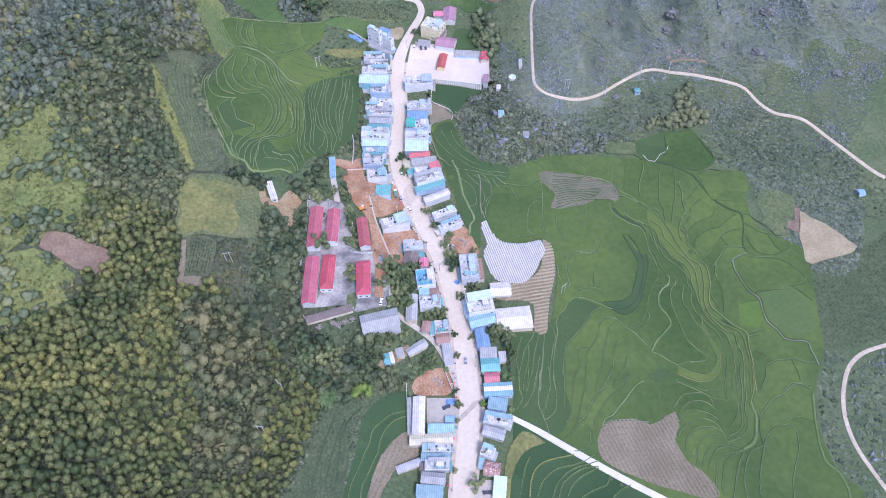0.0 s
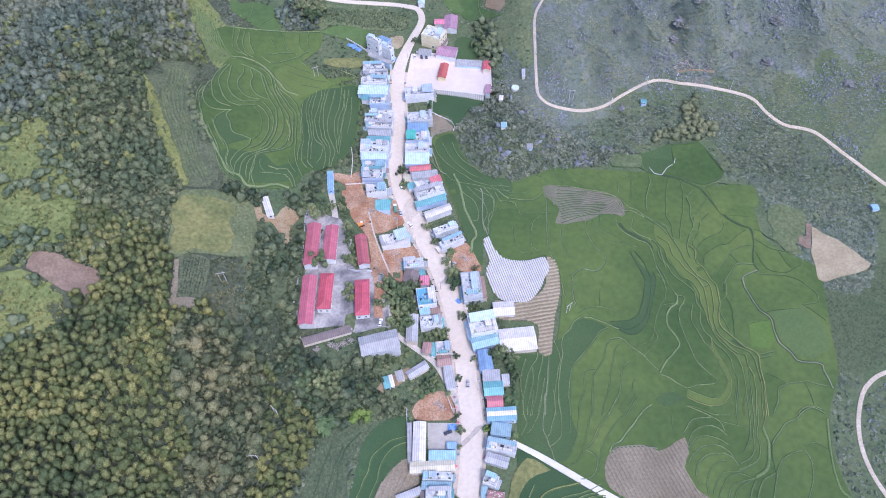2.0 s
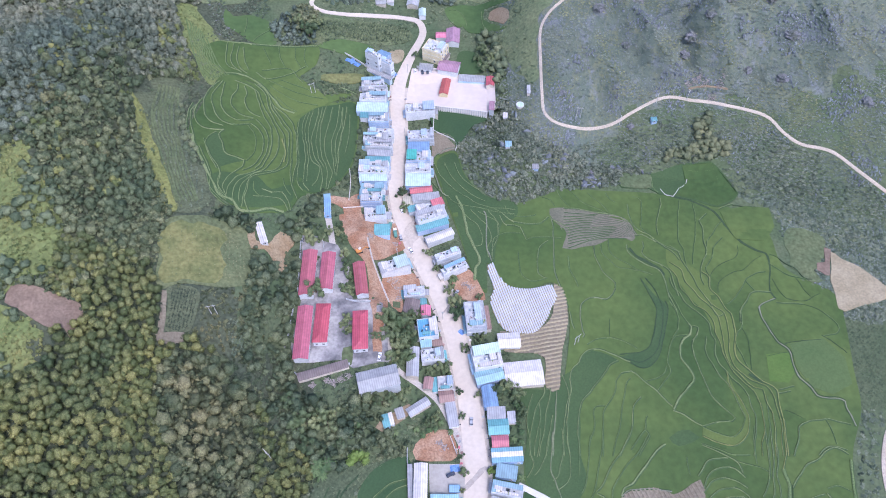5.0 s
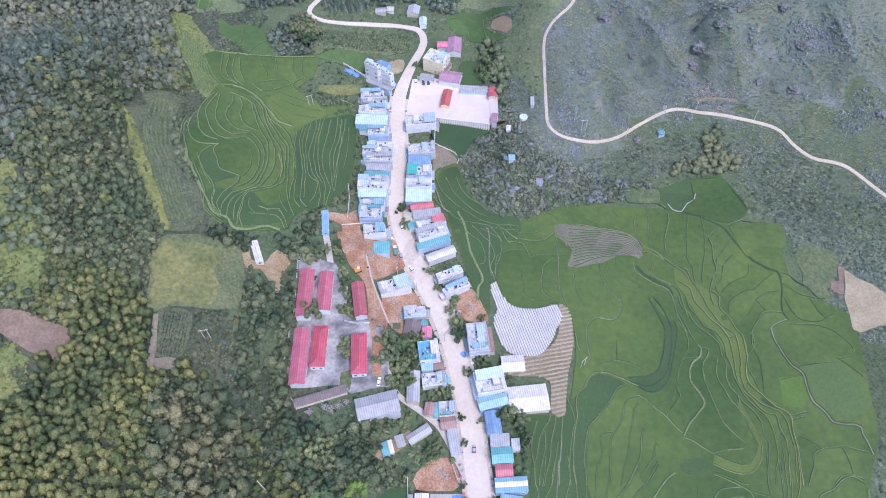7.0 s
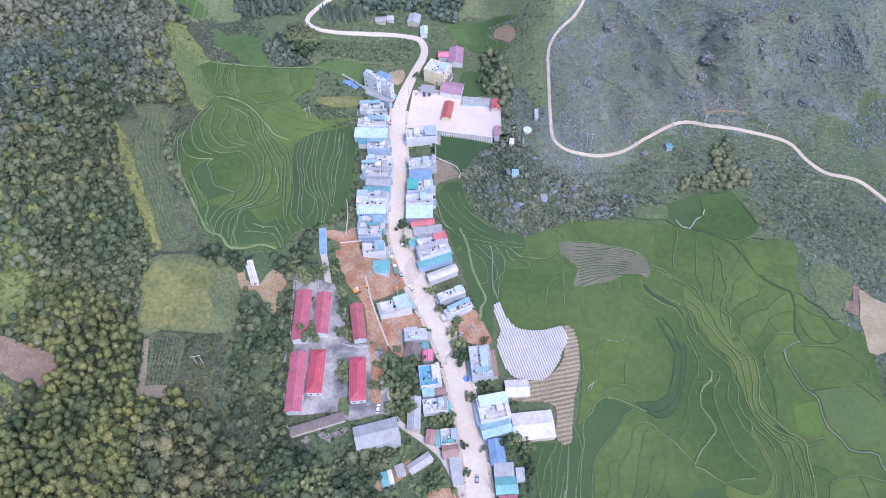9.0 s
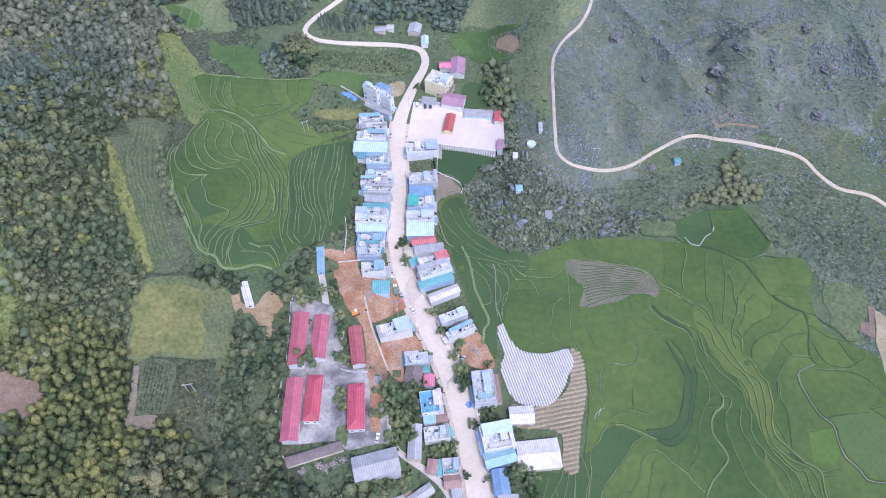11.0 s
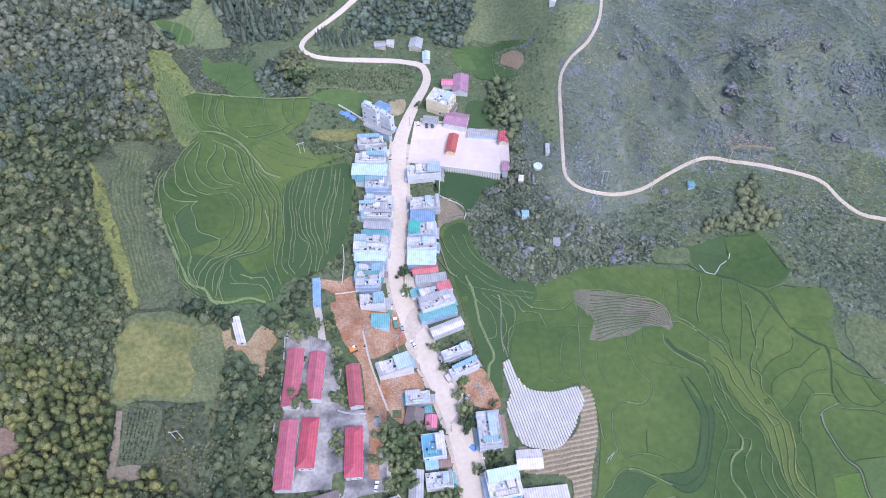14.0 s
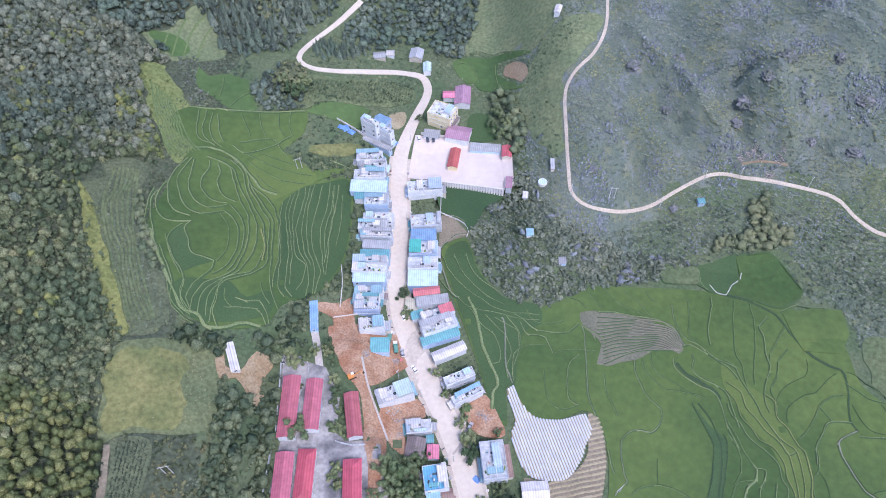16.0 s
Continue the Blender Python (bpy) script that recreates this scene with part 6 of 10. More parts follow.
traced(west_paddy, "bund", 0.5, [(-77, 357.7), (-78.4, 345), (-75.9, 327.6), (-74.2, 315.1), (-74.4, 303.1), (-73.8, 295.9), (-70.7, 290.8)])
traced(west_paddy, "bund", 0.5, [(-72.8, 362.8), (-74.6, 345.6), (-73.1, 328.1), (-70.6, 315.8), (-65.8, 310.7), (-66.7, 300.7), (-68.9, 294.9)])
traced(west_paddy, "bund", 0.5, [(-69.5, 364), (-70.5, 350.4), (-72.3, 334.9), (-69.6, 320.4), (-65.2, 310.8), (-63.7, 301.2), (-64.4, 291.8)])
traced(west_paddy, "bund", 0.5, [(-65, 366.5), (-67.3, 350.8), (-67.1, 335.7), (-65.2, 321.1), (-61.5, 309.5), (-61.4, 294.1)])
traced(west_paddy, "bund", 0.5, [(-61, 366.1), (-62.8, 351.3), (-64.7, 334), (-62.2, 319.2), (-58.7, 308.1), (-60.6, 294.2)])
traced(west_paddy, "bund", 0.5, [(-57, 368.6), (-58, 351.9), (-60.3, 334.6), (-58.4, 317.8), (-56.9, 306.1)])
traced(west_paddy, "bund", 0.5, [(-52.3, 367.1), (-53.4, 352.4), (-55.6, 335.2), (-55.6, 318.2), (-56.3, 306.2)])
traced(west_paddy, "bund", 0.45, [(-75, 359.6), (-76.7, 345.2), (-74.5, 327.8), (-72.5, 315.4), (-72.6, 307.2), (-72.1, 298)])
traced(west_paddy, "bund", 0.45, [(-67.1, 365.5), (-68.8, 350.6), (-69.4, 335.4), (-67.4, 320.8), (-63.3, 311.1)])
traced(west_paddy, "bund", 0.45, [(-54.8, 366.8), (-55.5, 352.1), (-58, 334.9), (-57, 318)])
traced(west_paddy, "bund", 0.5, [(-122.1, 290), (-118, 282.5), (-113.5, 275.9)])
traced(west_paddy, "bund", 0.5, [(-124.3, 292.9), (-120.9, 281.8), (-114.7, 274.7)])
traced(west_paddy, "bund", 0.5, [(-117.1, 292.8), (-116.8, 282.7), (-112.2, 275.3)])
traced(west_paddy, "bund", 0.5, [(-102.6, 293.5), (-102.9, 285.7), (-103.7, 278.1), (-101.2, 271.6)])
traced(west_paddy, "bund", 0.5, [(-94.9, 287.1), (-89.5, 286.3), (-84.4, 286.4), (-81.1, 281), (-79.5, 275)])
traced(west_paddy, "bund", 0.5, [(-99.6, 281.8), (-89.2, 282.3), (-83.9, 280.7), (-80.8, 274.9)])
traced(west_paddy, "bund", 0.5, [(-106.3, 306.2), (-106.9, 301.6), (-110.4, 295.2), (-113.6, 290.5), (-114.8, 283.5), (-112, 277.1)])
traced(west_paddy, "soft", 0.45, [(-99.6, 291.4), (-99.5, 285.7), (-96.3, 282.6)])
traced(west_paddy, "soft", 0.45, [(-84.9, 297.5), (-83.3, 290.8), (-79.7, 285.4)])
traced(north_paddy, "bund", 0.5, [(-128.9, 409.9), (-128.4, 396.4), (-125.7, 387.6), (-118.7, 385)])
traced(north_paddy, "bund", 0.45, [(-124.9, 409.9), (-125.3, 395), (-122, 387.7), (-117.2, 384.1)])
traced(north_paddy, "bund", 0.45, [(-121.7, 408.1), (-121.6, 395.9), (-118.4, 387.3), (-114, 384)])
traced(north_paddy, "bund", 0.45, [(-118.5, 407.3), (-117.2, 396.9), (-113.8, 387.5)])
traced(north_paddy, "soft", 0.4, [(-106.5, 409), (-103.3, 401.5), (-100.9, 394.3)])
traced(north_paddy, "soft", 0.4, [(-96.9, 411.4), (-95.6, 402.5), (-91.7, 394.4)])
traced(north_paddy, "soft", 0.4, [(-86.4, 413.3), (-85.9, 403.7), (-82, 395)])
traced(north_paddy, "soft", 0.4, [(-79.7, 414.1), (-80.1, 402.4), (-77.4, 396.4)])
traced(north_paddy, "bund", 0.4, [(-108.9, 386.5), (-102.6, 382.4), (-93.9, 386.1), (-85, 391.4), (-79, 397.3)])
traced(north_paddy, "bund", 0.4, [(-105.6, 389.3), (-94.3, 392.8), (-88.2, 393.3), (-83.9, 387.6), (-80, 383.5)])
traced(north_paddy, "soft", 0.4, [(-101, 381.1), (-90.3, 377.1), (-77.9, 373.6), (-66.8, 372.6)])
traced(north_paddy, "soft", 0.4, [(-100.1, 376.8), (-89.8, 370.1), (-79.1, 367.1), (-70, 366.7)])
traced(north_paddy, "soft", 0.4, [(-93.7, 383.3), (-82.9, 380.7), (-71.9, 375.9)])
traced(north_paddy, "soft", 0.4, [(-95.6, 368.1), (-89.2, 362.1), (-83, 358.3)])
for plot, line, stuff, name in bunds:
    soil = plot.name.startswith("stubble") or plot.name.startswith("meadow")
    soft = stuff in (M["bund_soft"], M["bund_path"])
    if name == "ditch":
        ribbon_mesh([line], 0.46, stuff, name, -0.05, 0.0).parent = plot
        continue
    ribbon_mesh([line], 0.65 if soil else 0.58 if soft else 0.68, stuff, name, 0.05, 0.5 if soft else 0.75 if plot == west_paddy else 0.6, None if soil else M["riser"], True).parent = plot


def tone_plots(field, seed):
    """Each plot that bunds enclose gets a tone of its own, as rice of another week's planting has."""
    poly, cell = OUTLINE[field.name], 0.75
    lo = poly.min(0) - 3
    size = np.ceil((poly.max(0) + 3 - lo) / cell).astype(int)
    gx, gy = np.meshgrid(np.arange(size[0]) * cell + lo[0], np.arange(size[1]) * cell + lo[1], indexing="ij")
    ins = inside(poly, gx, gy)
    core = ins.copy()
    for _ in range(6):
        core &= np.roll(core, 1, 0) & np.roll(core, -1, 0) & np.roll(core, 1, 1) & np.roll(core, -1, 1)
    label = np.where(core, 0, -1)
    for plot, line, stuff, name in bunds:
        for x, y in curve_through(line[:, :2], 0.5):
            i, j = int(round((x - lo[0]) / cell)), int(round((y - lo[1]) / cell))
            if 1 <= i < size[0] - 2 and 1 <= j < size[1] - 2:
                label[i - 1:i + 2, j - 1:j + 2] = -1
    wall = label < 0
    count = 0
    for i, j in zip(*np.where(label == 0)):
        if label[i, j]:
            continue
        count += 1
        stack = [(i, j)]
        label[i, j] = count
        while stack:
            a, b = stack.pop()
            for c, d in ((a + 1, b), (a - 1, b), (a, b + 1), (a, b - 1)):
                if label[c, d] == 0:
                    label[c, d] = count
                    stack.append((c, d))
    label[wall] = 0
    for _ in range(14):
        for s in ((1, 0), (-1, 0), (0, 1), (0, -1)):
            label = np.where(label == 0, np.roll(label, s, (0, 1)), label)
    tones = np.random.default_rng(seed).uniform(0, 1, count + 1)
    tones[0] = 0.5
    me = field.data
    centre = np.empty(len(me.polygons) * 3, np.float32)
    me.polygons.foreach_get("center", centre)
    centre = centre.reshape(-1, 3)
    i = np.clip(((centre[:, 0] - lo[0]) / cell).round().astype(int), 0, size[0] - 1)
    j = np.clip(((centre[:, 1] - lo[1]) / cell).round().astype(int), 0, size[1] - 1)
    me.attributes.new("tone", "FLOAT", "FACE").data.foreach_set("value", tones[label[i, j]].astype(np.float32))


for k, field in enumerate((west_paddy, north_paddy, upper_paddy, east_paddy, south_paddy, north_east_paddy, south_west_paddy, court_paddy, mauve_paddy, bend_paddy, verge_paddy, stream_paddy)):
    tone_plots(field, 30 + k)

# ---- houses ----
def unit_box(name, material, sx, sy, sz):
    bm = bmesh.new()
    box(bm, 0, 0, 0, sx, sy, sz)
    me = bpy.data.meshes.new(name)
    bm.to_mesh(me)
    bm.free()
    me.materials.append(material)
    return me


def frame_mesh():
    bm = bmesh.new()
    for x, z, sx, sz in ((-0.65, 0, 0.1, 1.4), (0.65, 0, 0.1, 1.4), (0, 0, 1.2, 0.1), (0, 1.3, 1.2, 0.1), (0, 0.1, 0.06, 1.2)):
        box(bm, x, 0, z, sx, 0.16, sz)
    me = bpy.data.meshes.new("window")
    bm.to_mesh(me)
    bm.free()
    me.materials.append(M["frame"])
    return me


WINDOW, PANE = frame_mesh(), unit_box("pane", M["glass"], 1.2, 0.05, 1.2)
SILL = unit_box("sill", M["slab"], 1.6, 0.3, 0.1)
SHUTTER = unit_box("door", M["shutter"], 1.0, 0.1, 1.0)
HOUSE_PADS = []


def openings(top, w, d, floors, storey, base, rng, kind):
    """Windows and doors on the four walls of a house."""
    for side, span, off, turn in ((0, w, d / 2, 0), (1, w, d / 2, 180), (2, d, w / 2, 90), (3, d, w / 2, 270)):
        n = max(1, int(span / 3.4))
        for f in range(floors):
            for i in range(n):
                if rng.random() < (0.88 if side < 2 and kind != "hip" else 0.2):
                    continue
                u = (i + 0.5) / n * span - span / 2
                m = Matrix.Rotation(radians(turn), 4, "Z") @ Matrix.Translation((u, -off - 0.02, base + f * storey + 0.95))
                win = share("window", WINDOW, top, m)
                share("pane", PANE, win, Matrix.Translation((0, 0.0, 0.1)))
                share("sill", SILL, win, Matrix.Translation((0, -0.05, -0.1)))
    side = rng.choice((90, 270))
    door_w = min(d * 0.7, 3.0)
    m = Matrix.Rotation(radians(side), 4, "Z") @ Matrix.Translation((0, -w / 2 - 0.05, base))
    share("door", SHUTTER, top, m @ Matrix.Diagonal((door_w, 1, 2.5, 1)))


def slab_roof(points, faces, thick, overhang_down=0.0):
    """A solid roof skin from its upper corner points."""
    bm = bmesh.new()
    top = [bm.verts.new(p) for p in points]
    low = [bm.verts.new((p[0], p[1], p[2] - thick)) for p in points]
    count = {}
    for f in faces:
        bm.faces.new([top[i] for i in f])
        bm.faces.new([low[i] for i in reversed(f)])
        for a, b in zip(f, f[1:] + f[:1]):
            count[frozenset((a, b))] = count.get(frozenset((a, b)), []) + [(a, b)]
    for es in count.values():
        if len(es) == 1:
            a, b = es[0]
            bm.faces.new([top[b], top[a], low[a], low[b]])
    return bm


def house(kind, x, y, turn, w, d, h, roof, wall, label):
    rng = random.Random(round(x * 37 + y * 101))
    top = new("house")
    corners = [(Matrix.Rotation(radians(turn), 2) @ Vector((a * w / 2, b * d / 2))) for a in (-1, 1) for b in (-1, 1)]
    ground = float(land(x, y))
    low = min(float(land(x + c[0], y + c[1])) for c in corners) - 0.6
    top.matrix_world = pose(x, y, ground, 0, 0, turn)
    tagged(top, label, "house")
    HOUSE_PADS.append(np.array([(x + c[0], y + c[1]) for c in (corners[0], corners[1], corners[3], corners[2])]))
    CLEAR.append(np.array([(x + 1.15 * c[0], y + 1.15 * c[1]) for c in (corners[0], corners[1], corners[3], corners[2])]))
    sink = low - ground
    floors = max(1, int(h / 3.1))
    storey = h / floors if kind == "flat" else max(2.6, (h - 1.0) / floors)
    bm = bmesh.new()
    if kind == "flat":
        box(bm, 0, 0, sink, w, d, h - sink)
        part("wall", bm, WALLS[wall], top)
        bm = bmesh.new()
        for f in range(1, floors + 1):
            box(bm, 0, 0, f * storey - 0.12, w + 0.24, d + 0.24, 0.16)
        part("floor_band", bm, WALLS["white"], top, "white painted floor edge")
        bm = bmesh.new()
        for px, py, sx, sy in ((0, -d / 2 + 0.09, w, 0.18), (0, d / 2 - 0.09, w, 0.18), (-w / 2 + 0.09, 0, 0.18, d - 0.36), (w / 2 - 0.09, 0, 0.18, d - 0.36)):
            box(bm, px, py, h + 0.04, sx, sy, 0.75, bevel=0.03)
        part("parapet", bm, WALLS[rng.choice((wall, "white"))], top)
        bm = bmesh.new()
        box(bm, 0, 0, h + 0.05, w - 0.36, d - 0.36, 0.06)
        part("roof_deck", bm, ROOFS["cyan"] if roof == "cyan" else M["slab"], top, "bright cyan roof sheeting" if roof == "cyan" else "stained concrete roof deck")
        # stair room and sheet cover
        sx = rng.choice((-1, 1)) * w * rng.uniform(0.12, 0.3)
        sw = min(3.2, w * 0.28)
        bm = bmesh.new()
        box(bm, sx, d * 0.08, h + 0.1, sw, d * 0.62, 2.1)
        room = part("stair_room", bm, WALLS["white"], top)
        bm = bmesh.new()
        box(bm, sx, d * 0.08, h + 2.2, sw + 0.5, d * 0.62 + 0.4, 0.14, bevel=0.03)
        part("stair_roof", bm, ROOFS["pale"] if roof == "none" else ROOFS["white"], room)
        if roof not in ("none", "cyan"):
            if rng.random() < 0.6:  # a long strip of sheets on one side of the deck
                cover, y0, y1 = rng.uniform(0.6, 0.98) * w, rng.uniform(0.02, 0.14) * d, d / 2 + 0.1
                cx = rng.choice((-1, 1)) * (w - cover) / 2
                z0, z1 = h + 2.35, h + 2.75
            else:
                cover, y0, y1 = rng.uniform(0.34, 0.5) * w, -d / 2 - 0.25, d / 2
                cx = -math.copysign(w / 2 - cover / 2 - 0.2, sx)
                z0, z1 = h + 2.3, h + 2.8
            bm = slab_roof([(cx - cover / 2, y0, z0), (cx + cover / 2, y0, z0), (cx + cover / 2, y1, z1), (cx - cover / 2, y1, z1)], [[0, 1, 2, 3]], 0.08)
            part("sheet_roof", bm, ROOFS[roof], top, "metal sheet roof over the terrace")
            for a in (-1, 1):
                for yy, zz in ((y0 + 0.3, z0), (y1 - 0.35, z1)):
                    bm = bmesh.new()
                    box(bm, cx + a * (cover / 2 - 0.15), yy, h + 0.1, 0.1, 0.1, zz - h - 0.16)
                    part("post", bm, M["steel"], top)
        # a strip of sheeting or tiles along the other edge
        if rng.random() < 0.7:
            bm = bmesh.new()
            box(bm, rng.uniform(-0.1, 0.1) * w, -d * rng.uniform(0.28, 0.36), h + 0.1, w * rng.uniform(0.45, 0.8), d * rng.uniform(0.12, 0.22), rng.uniform(0.15, 1.2), 0, 0.03)
            part("low_roof", bm, ROOFS[rng.choice(("white", "pale", "sky", "teal", "grey", "slate"))], top)
        if rng.random() < 0.75:
            bm = bmesh.new()
            tx = -sx * 0.3
            tube(bm, tx, -d * 0.12, h + 0.5, 0.55, 1.3, 12)
            tube(bm, tx, -d * 0.12, h + 1.8, 0.55, 0.25, 12, 0.15)
            for a in (-0.4, 0.4):
                box(bm, tx + a, -d * 0.12, h + 0.1, 0.08, 0.8, 0.42)
            part("water_tank", bm, M["steel"], top, "stainless steel roof tank")
        # second, smaller cover, a low partition and a dark box for a stair opening's shade
        if w > 9:
            bm = bmesh.new()
            box(bm, sx * 0.35, 0, h + 0.1, 0.16, d - 0.4, rng.uniform(0.5, 1.0))
            part("partition", bm, WALLS["white"], top)
            bm = bmesh.new()
            box(bm, -sx * 0.05, d * rng.uniform(-0.1, 0.25), h + 0.1, rng.uniform(1.2, 2.2), rng.uniform(0.9, 1.4), 0.08)
            part("stairwell", bm, M["glass"], top, "flat dark box painted as the shade in a stair opening")
            if rng.random() < 0.7:
                c2 = rng.uniform(0.12, 0.2) * w
                x2 = math.copysign(w / 2 - c2 / 2 - 0.1, sx)
                z2 = h + rng.uniform(1.2, 2.3)
                bm = slab_roof([(x2 - c2 / 2, -d / 2 - 0.1, z2), (x2 + c2 / 2, -d / 2 - 0.1, z2), (x2 + c2 / 2, d / 2 - 0.1, z2 + 0.4), (x2 - c2 / 2, d / 2 - 0.1, z2 + 0.4)], [[0, 1, 2, 3]], 0.08)
                part("canopy", bm, ROOFS[rng.choice(("pale", "sky", "grey", "white", "slate"))], top, "sheet canopy at the roof's end")
                for b in (-1, 1):
                    bm = bmesh.new()
                    box(bm, x2, b * (d / 2 - 0.3), h + 0.1, 0.1, 0.1, z2 - h - 0.15)
                    part("post", bm, M["steel"], top)
        for k in range(rng.randint(3, 5)):
            bm = bmesh.new()
            box(bm, rng.uniform(-0.45, 0.45) * w, -d * rng.uniform(0.22, 0.38), h + 0.1, rng.uniform(0.4, 1.2), rng.uniform(0.3, 0.7), rng.uniform(0.3, 0.8), rng.random() * 3, 0.05)
            part("planter", bm, M[rng.choice(("bund", "brown_earth", "leaf_palm", "leaf_lime"))], top)
        for k in range(rng.randint(4, 8)):
            bm = bmesh.new()
            box(bm, rng.uniform(-0.46, 0.46) * w, d * rng.uniform(-0.42, 0.42), h + 0.1, rng.uniform(0.4, 1.5), rng.uniform(0.3, 0.9), rng.uniform(0.2, 1.0), rng.random() * 3, 0.04)
            part("box", bm, rng.choice((M["glass"], M["tyre"], ROOFS["white"], ROOFS["brown"], ROOFS["grey"], ROOFS["teal"], ROOFS["slate"])), top)
        # lean-to behind or before the house
        if rng.random() < 0.6 and h > 4.5:
            side = rng.choice((-1, 1))
            run, half = rng.uniform(1.6, 3.0), d * rng.uniform(0.3, 0.5)
            z0 = min(rng.uniform(2.6, 3.4), h - 1)
            a, b = side * (w / 2 - 0.05), side * (w / 2 + run)
            bm = slab_roof([(a, -half, z0 + 0.4), (b, -half, z0), (b, half, z0), (a, half, z0 + 0.4)], [[0, 1, 2, 3] if side > 0 else [3, 2, 1, 0]], 0.08)
            part("lean_to_roof", bm, ROOFS[rng.choice(("grey", "slate", "teal", "brown", "sky", "white", "oldtile"))], top, "sheet roof of the lean-to")
            bm = bmesh.new()
            box(bm, (a + b) / 2 - side * 0.15, 0, sink, run - 0.3, 2 * half - 0.3, z0 - sink - 0.12)
            part("lean_to_wall", bm, WALLS["cream"], top)
        openings(top, w, d, floors, storey, 0.1, rng, kind)
        # street awning
        side = rng.choice((-1, 1))
        bm = slab_roof([(side * w / 2, -d / 2, 3.0), (side * (w / 2 + 1.6), -d / 2, 2.6), (side * (w / 2 + 1.6), d / 2, 2.6), (side * w / 2, d / 2, 3.0)], [[0, 1, 2, 3] if side < 0 else [3, 2, 1, 0]], 0.06)
        part("awning", bm, ROOFS[rng.choice(("sky", "pale", "teal", "grey"))], top, "sheet awning over the front")
        return top
    e = 0.45
    if kind == "shed":
        rise = 0.12 * d
        eave = h - rise
        box(bm, 0, 0, sink, w - 0.3, d - 0.3, eave - sink - 0.1)
        part("wall", bm, WALLS[wall], top)
        n = 6
        pts, fs = [], []
        for i in range(n + 1):
            t = i / n
            z = eave + rise * t + 0.22 * math.sin(math.pi * t)
            pts += [(-w / 2 - 0.1, -d / 2 - 0.1 + t * (d + 0.2), z), (w / 2 + 0.1, -d / 2 - 0.1 + t * (d + 0.2), z)]
        for i in range(n):
            fs.append([2 * i, 2 * i + 1, 2 * i + 3, 2 * i + 2])
        part("roof", slab_roof(pts, fs, 0.1), ROOFS[roof], top)
        bm = bmesh.new()
        box(bm, 0, d / 2 - 0.25, eave - 0.12, w - 0.3, 0.16, rise)
        part("back_wall", bm, WALLS[wall], top)
        if roof == "stripe":
            bm = slab_roof([(-w / 2, -d * 0.16, eave + rise * 0.35 + 0.35), (w / 2, -d * 0.16, eave + rise * 0.35 + 0.35), (w / 2, d * 0.2, eave + rise * 0.7 + 0.36), (-w / 2, d * 0.2, eave + rise * 0.7 + 0.36)], [[0, 1, 2, 3]], 0.08)
            part("cream_band", bm, ROOFS["cream"], top, "cream translucent roof sheets")
    else:
        along = w >= d
        rise = min(0.2 * (d if along else w), 1.7)
        eave = h - rise * 0.5
        wi, di = w - 0.5, d - 0.5
        box(bm, 0, 0, sink, wi, di, eave - sink - 0.05)
        part("wall", bm, WALLS[wall], top)
        if along:
            W, D, sw = w / 2 + 0.15, d / 2 + 0.15, False
        else:
            W, D, sw = d / 2 + 0.15, w / 2 + 0.15, True
        r = (W - D) if kind == "hip" else W
        pts = [(-W, -D, eave), (W, -D, eave), (W, D, eave), (-W, D, eave), (-r, 0, eave + rise), (r, 0, eave + rise)]
        fs = [[0, 1, 5, 4], [2, 3, 4, 5]]
        if kind == "hip":
            fs += [[1, 2, 5], [3, 0, 4]]
        if sw:
            pts = [(-b, a, c) for a, b, c in pts]
        part("roof", slab_roof(pts, fs, 0.14), ROOFS[roof], top)
        bm = bmesh.new()
        length = 2 * r
        box(bm, 0, 0, eave + rise - 0.02, 0.36 if sw else length, length if sw else 0.36, 0.1, bevel=0.02)
        part("ridge_cap", bm, ROOFS[roof], top)
        if kind == "gable":
            for a in (-1, 1):
                bm = bmesh.new()
                g = (W - 0.42) * a
                tri = [(g, -D + 0.3, eave - 0.1), (g, D - 0.3, eave - 0.1), (g, 0, eave + rise - 0.28)]
                tri2 = [(g - 0.16 * a, p[1], p[2]) for p in tri]
                if sw:
                    tri, tri2 = [(-p[1], p[0], p[2]) for p in tri], [(-p[1], p[0], p[2]) for p in tri2]
                va, vb = [bm.verts.new(p) for p in tri], [bm.verts.new(p) for p in tri2]
                bm.faces.new(va)
                bm.faces.new(vb[::-1])
                for i in range(3):
                    bm.faces.new([va[i], vb[i], vb[(i + 1) % 3], va[(i + 1) % 3]])
                part("gable", bm, WALLS[wall], top)
        # raised seams between the roof sheets
        if roof in ("school", "scarlet", "purple") :
            ribs = max(3, int(2 * r / 1.9))
            bm = bmesh.new()
            bm.faces.new([bm.verts.new(q) for q in ((-0.04, -D, eave + 0.04), (0.04, -D, eave + 0.04), (0.04, 0, eave + rise + 0.04), (-0.04, 0, eave + rise + 0.04))])
            bmesh.ops.solidify(bm, geom=bm.faces[:], thickness=0.05)
            seam = bpy.data.meshes.new("sheet_seam")
            bm.to_mesh(seam)
            bm.free()
            seam.materials.append(ROOFS[roof])
            for k in range(ribs):
                u = -r + (k + 0.5) * 2 * r / ribs
                for half in (0, 180):
                    share("sheet_seam", seam, top, Matrix.Rotation(radians(90 if sw else 0), 4, "Z") @ Matrix.Translation((u, 0, 0)) @ Matrix.Rotation(radians(half), 4, "Z"))
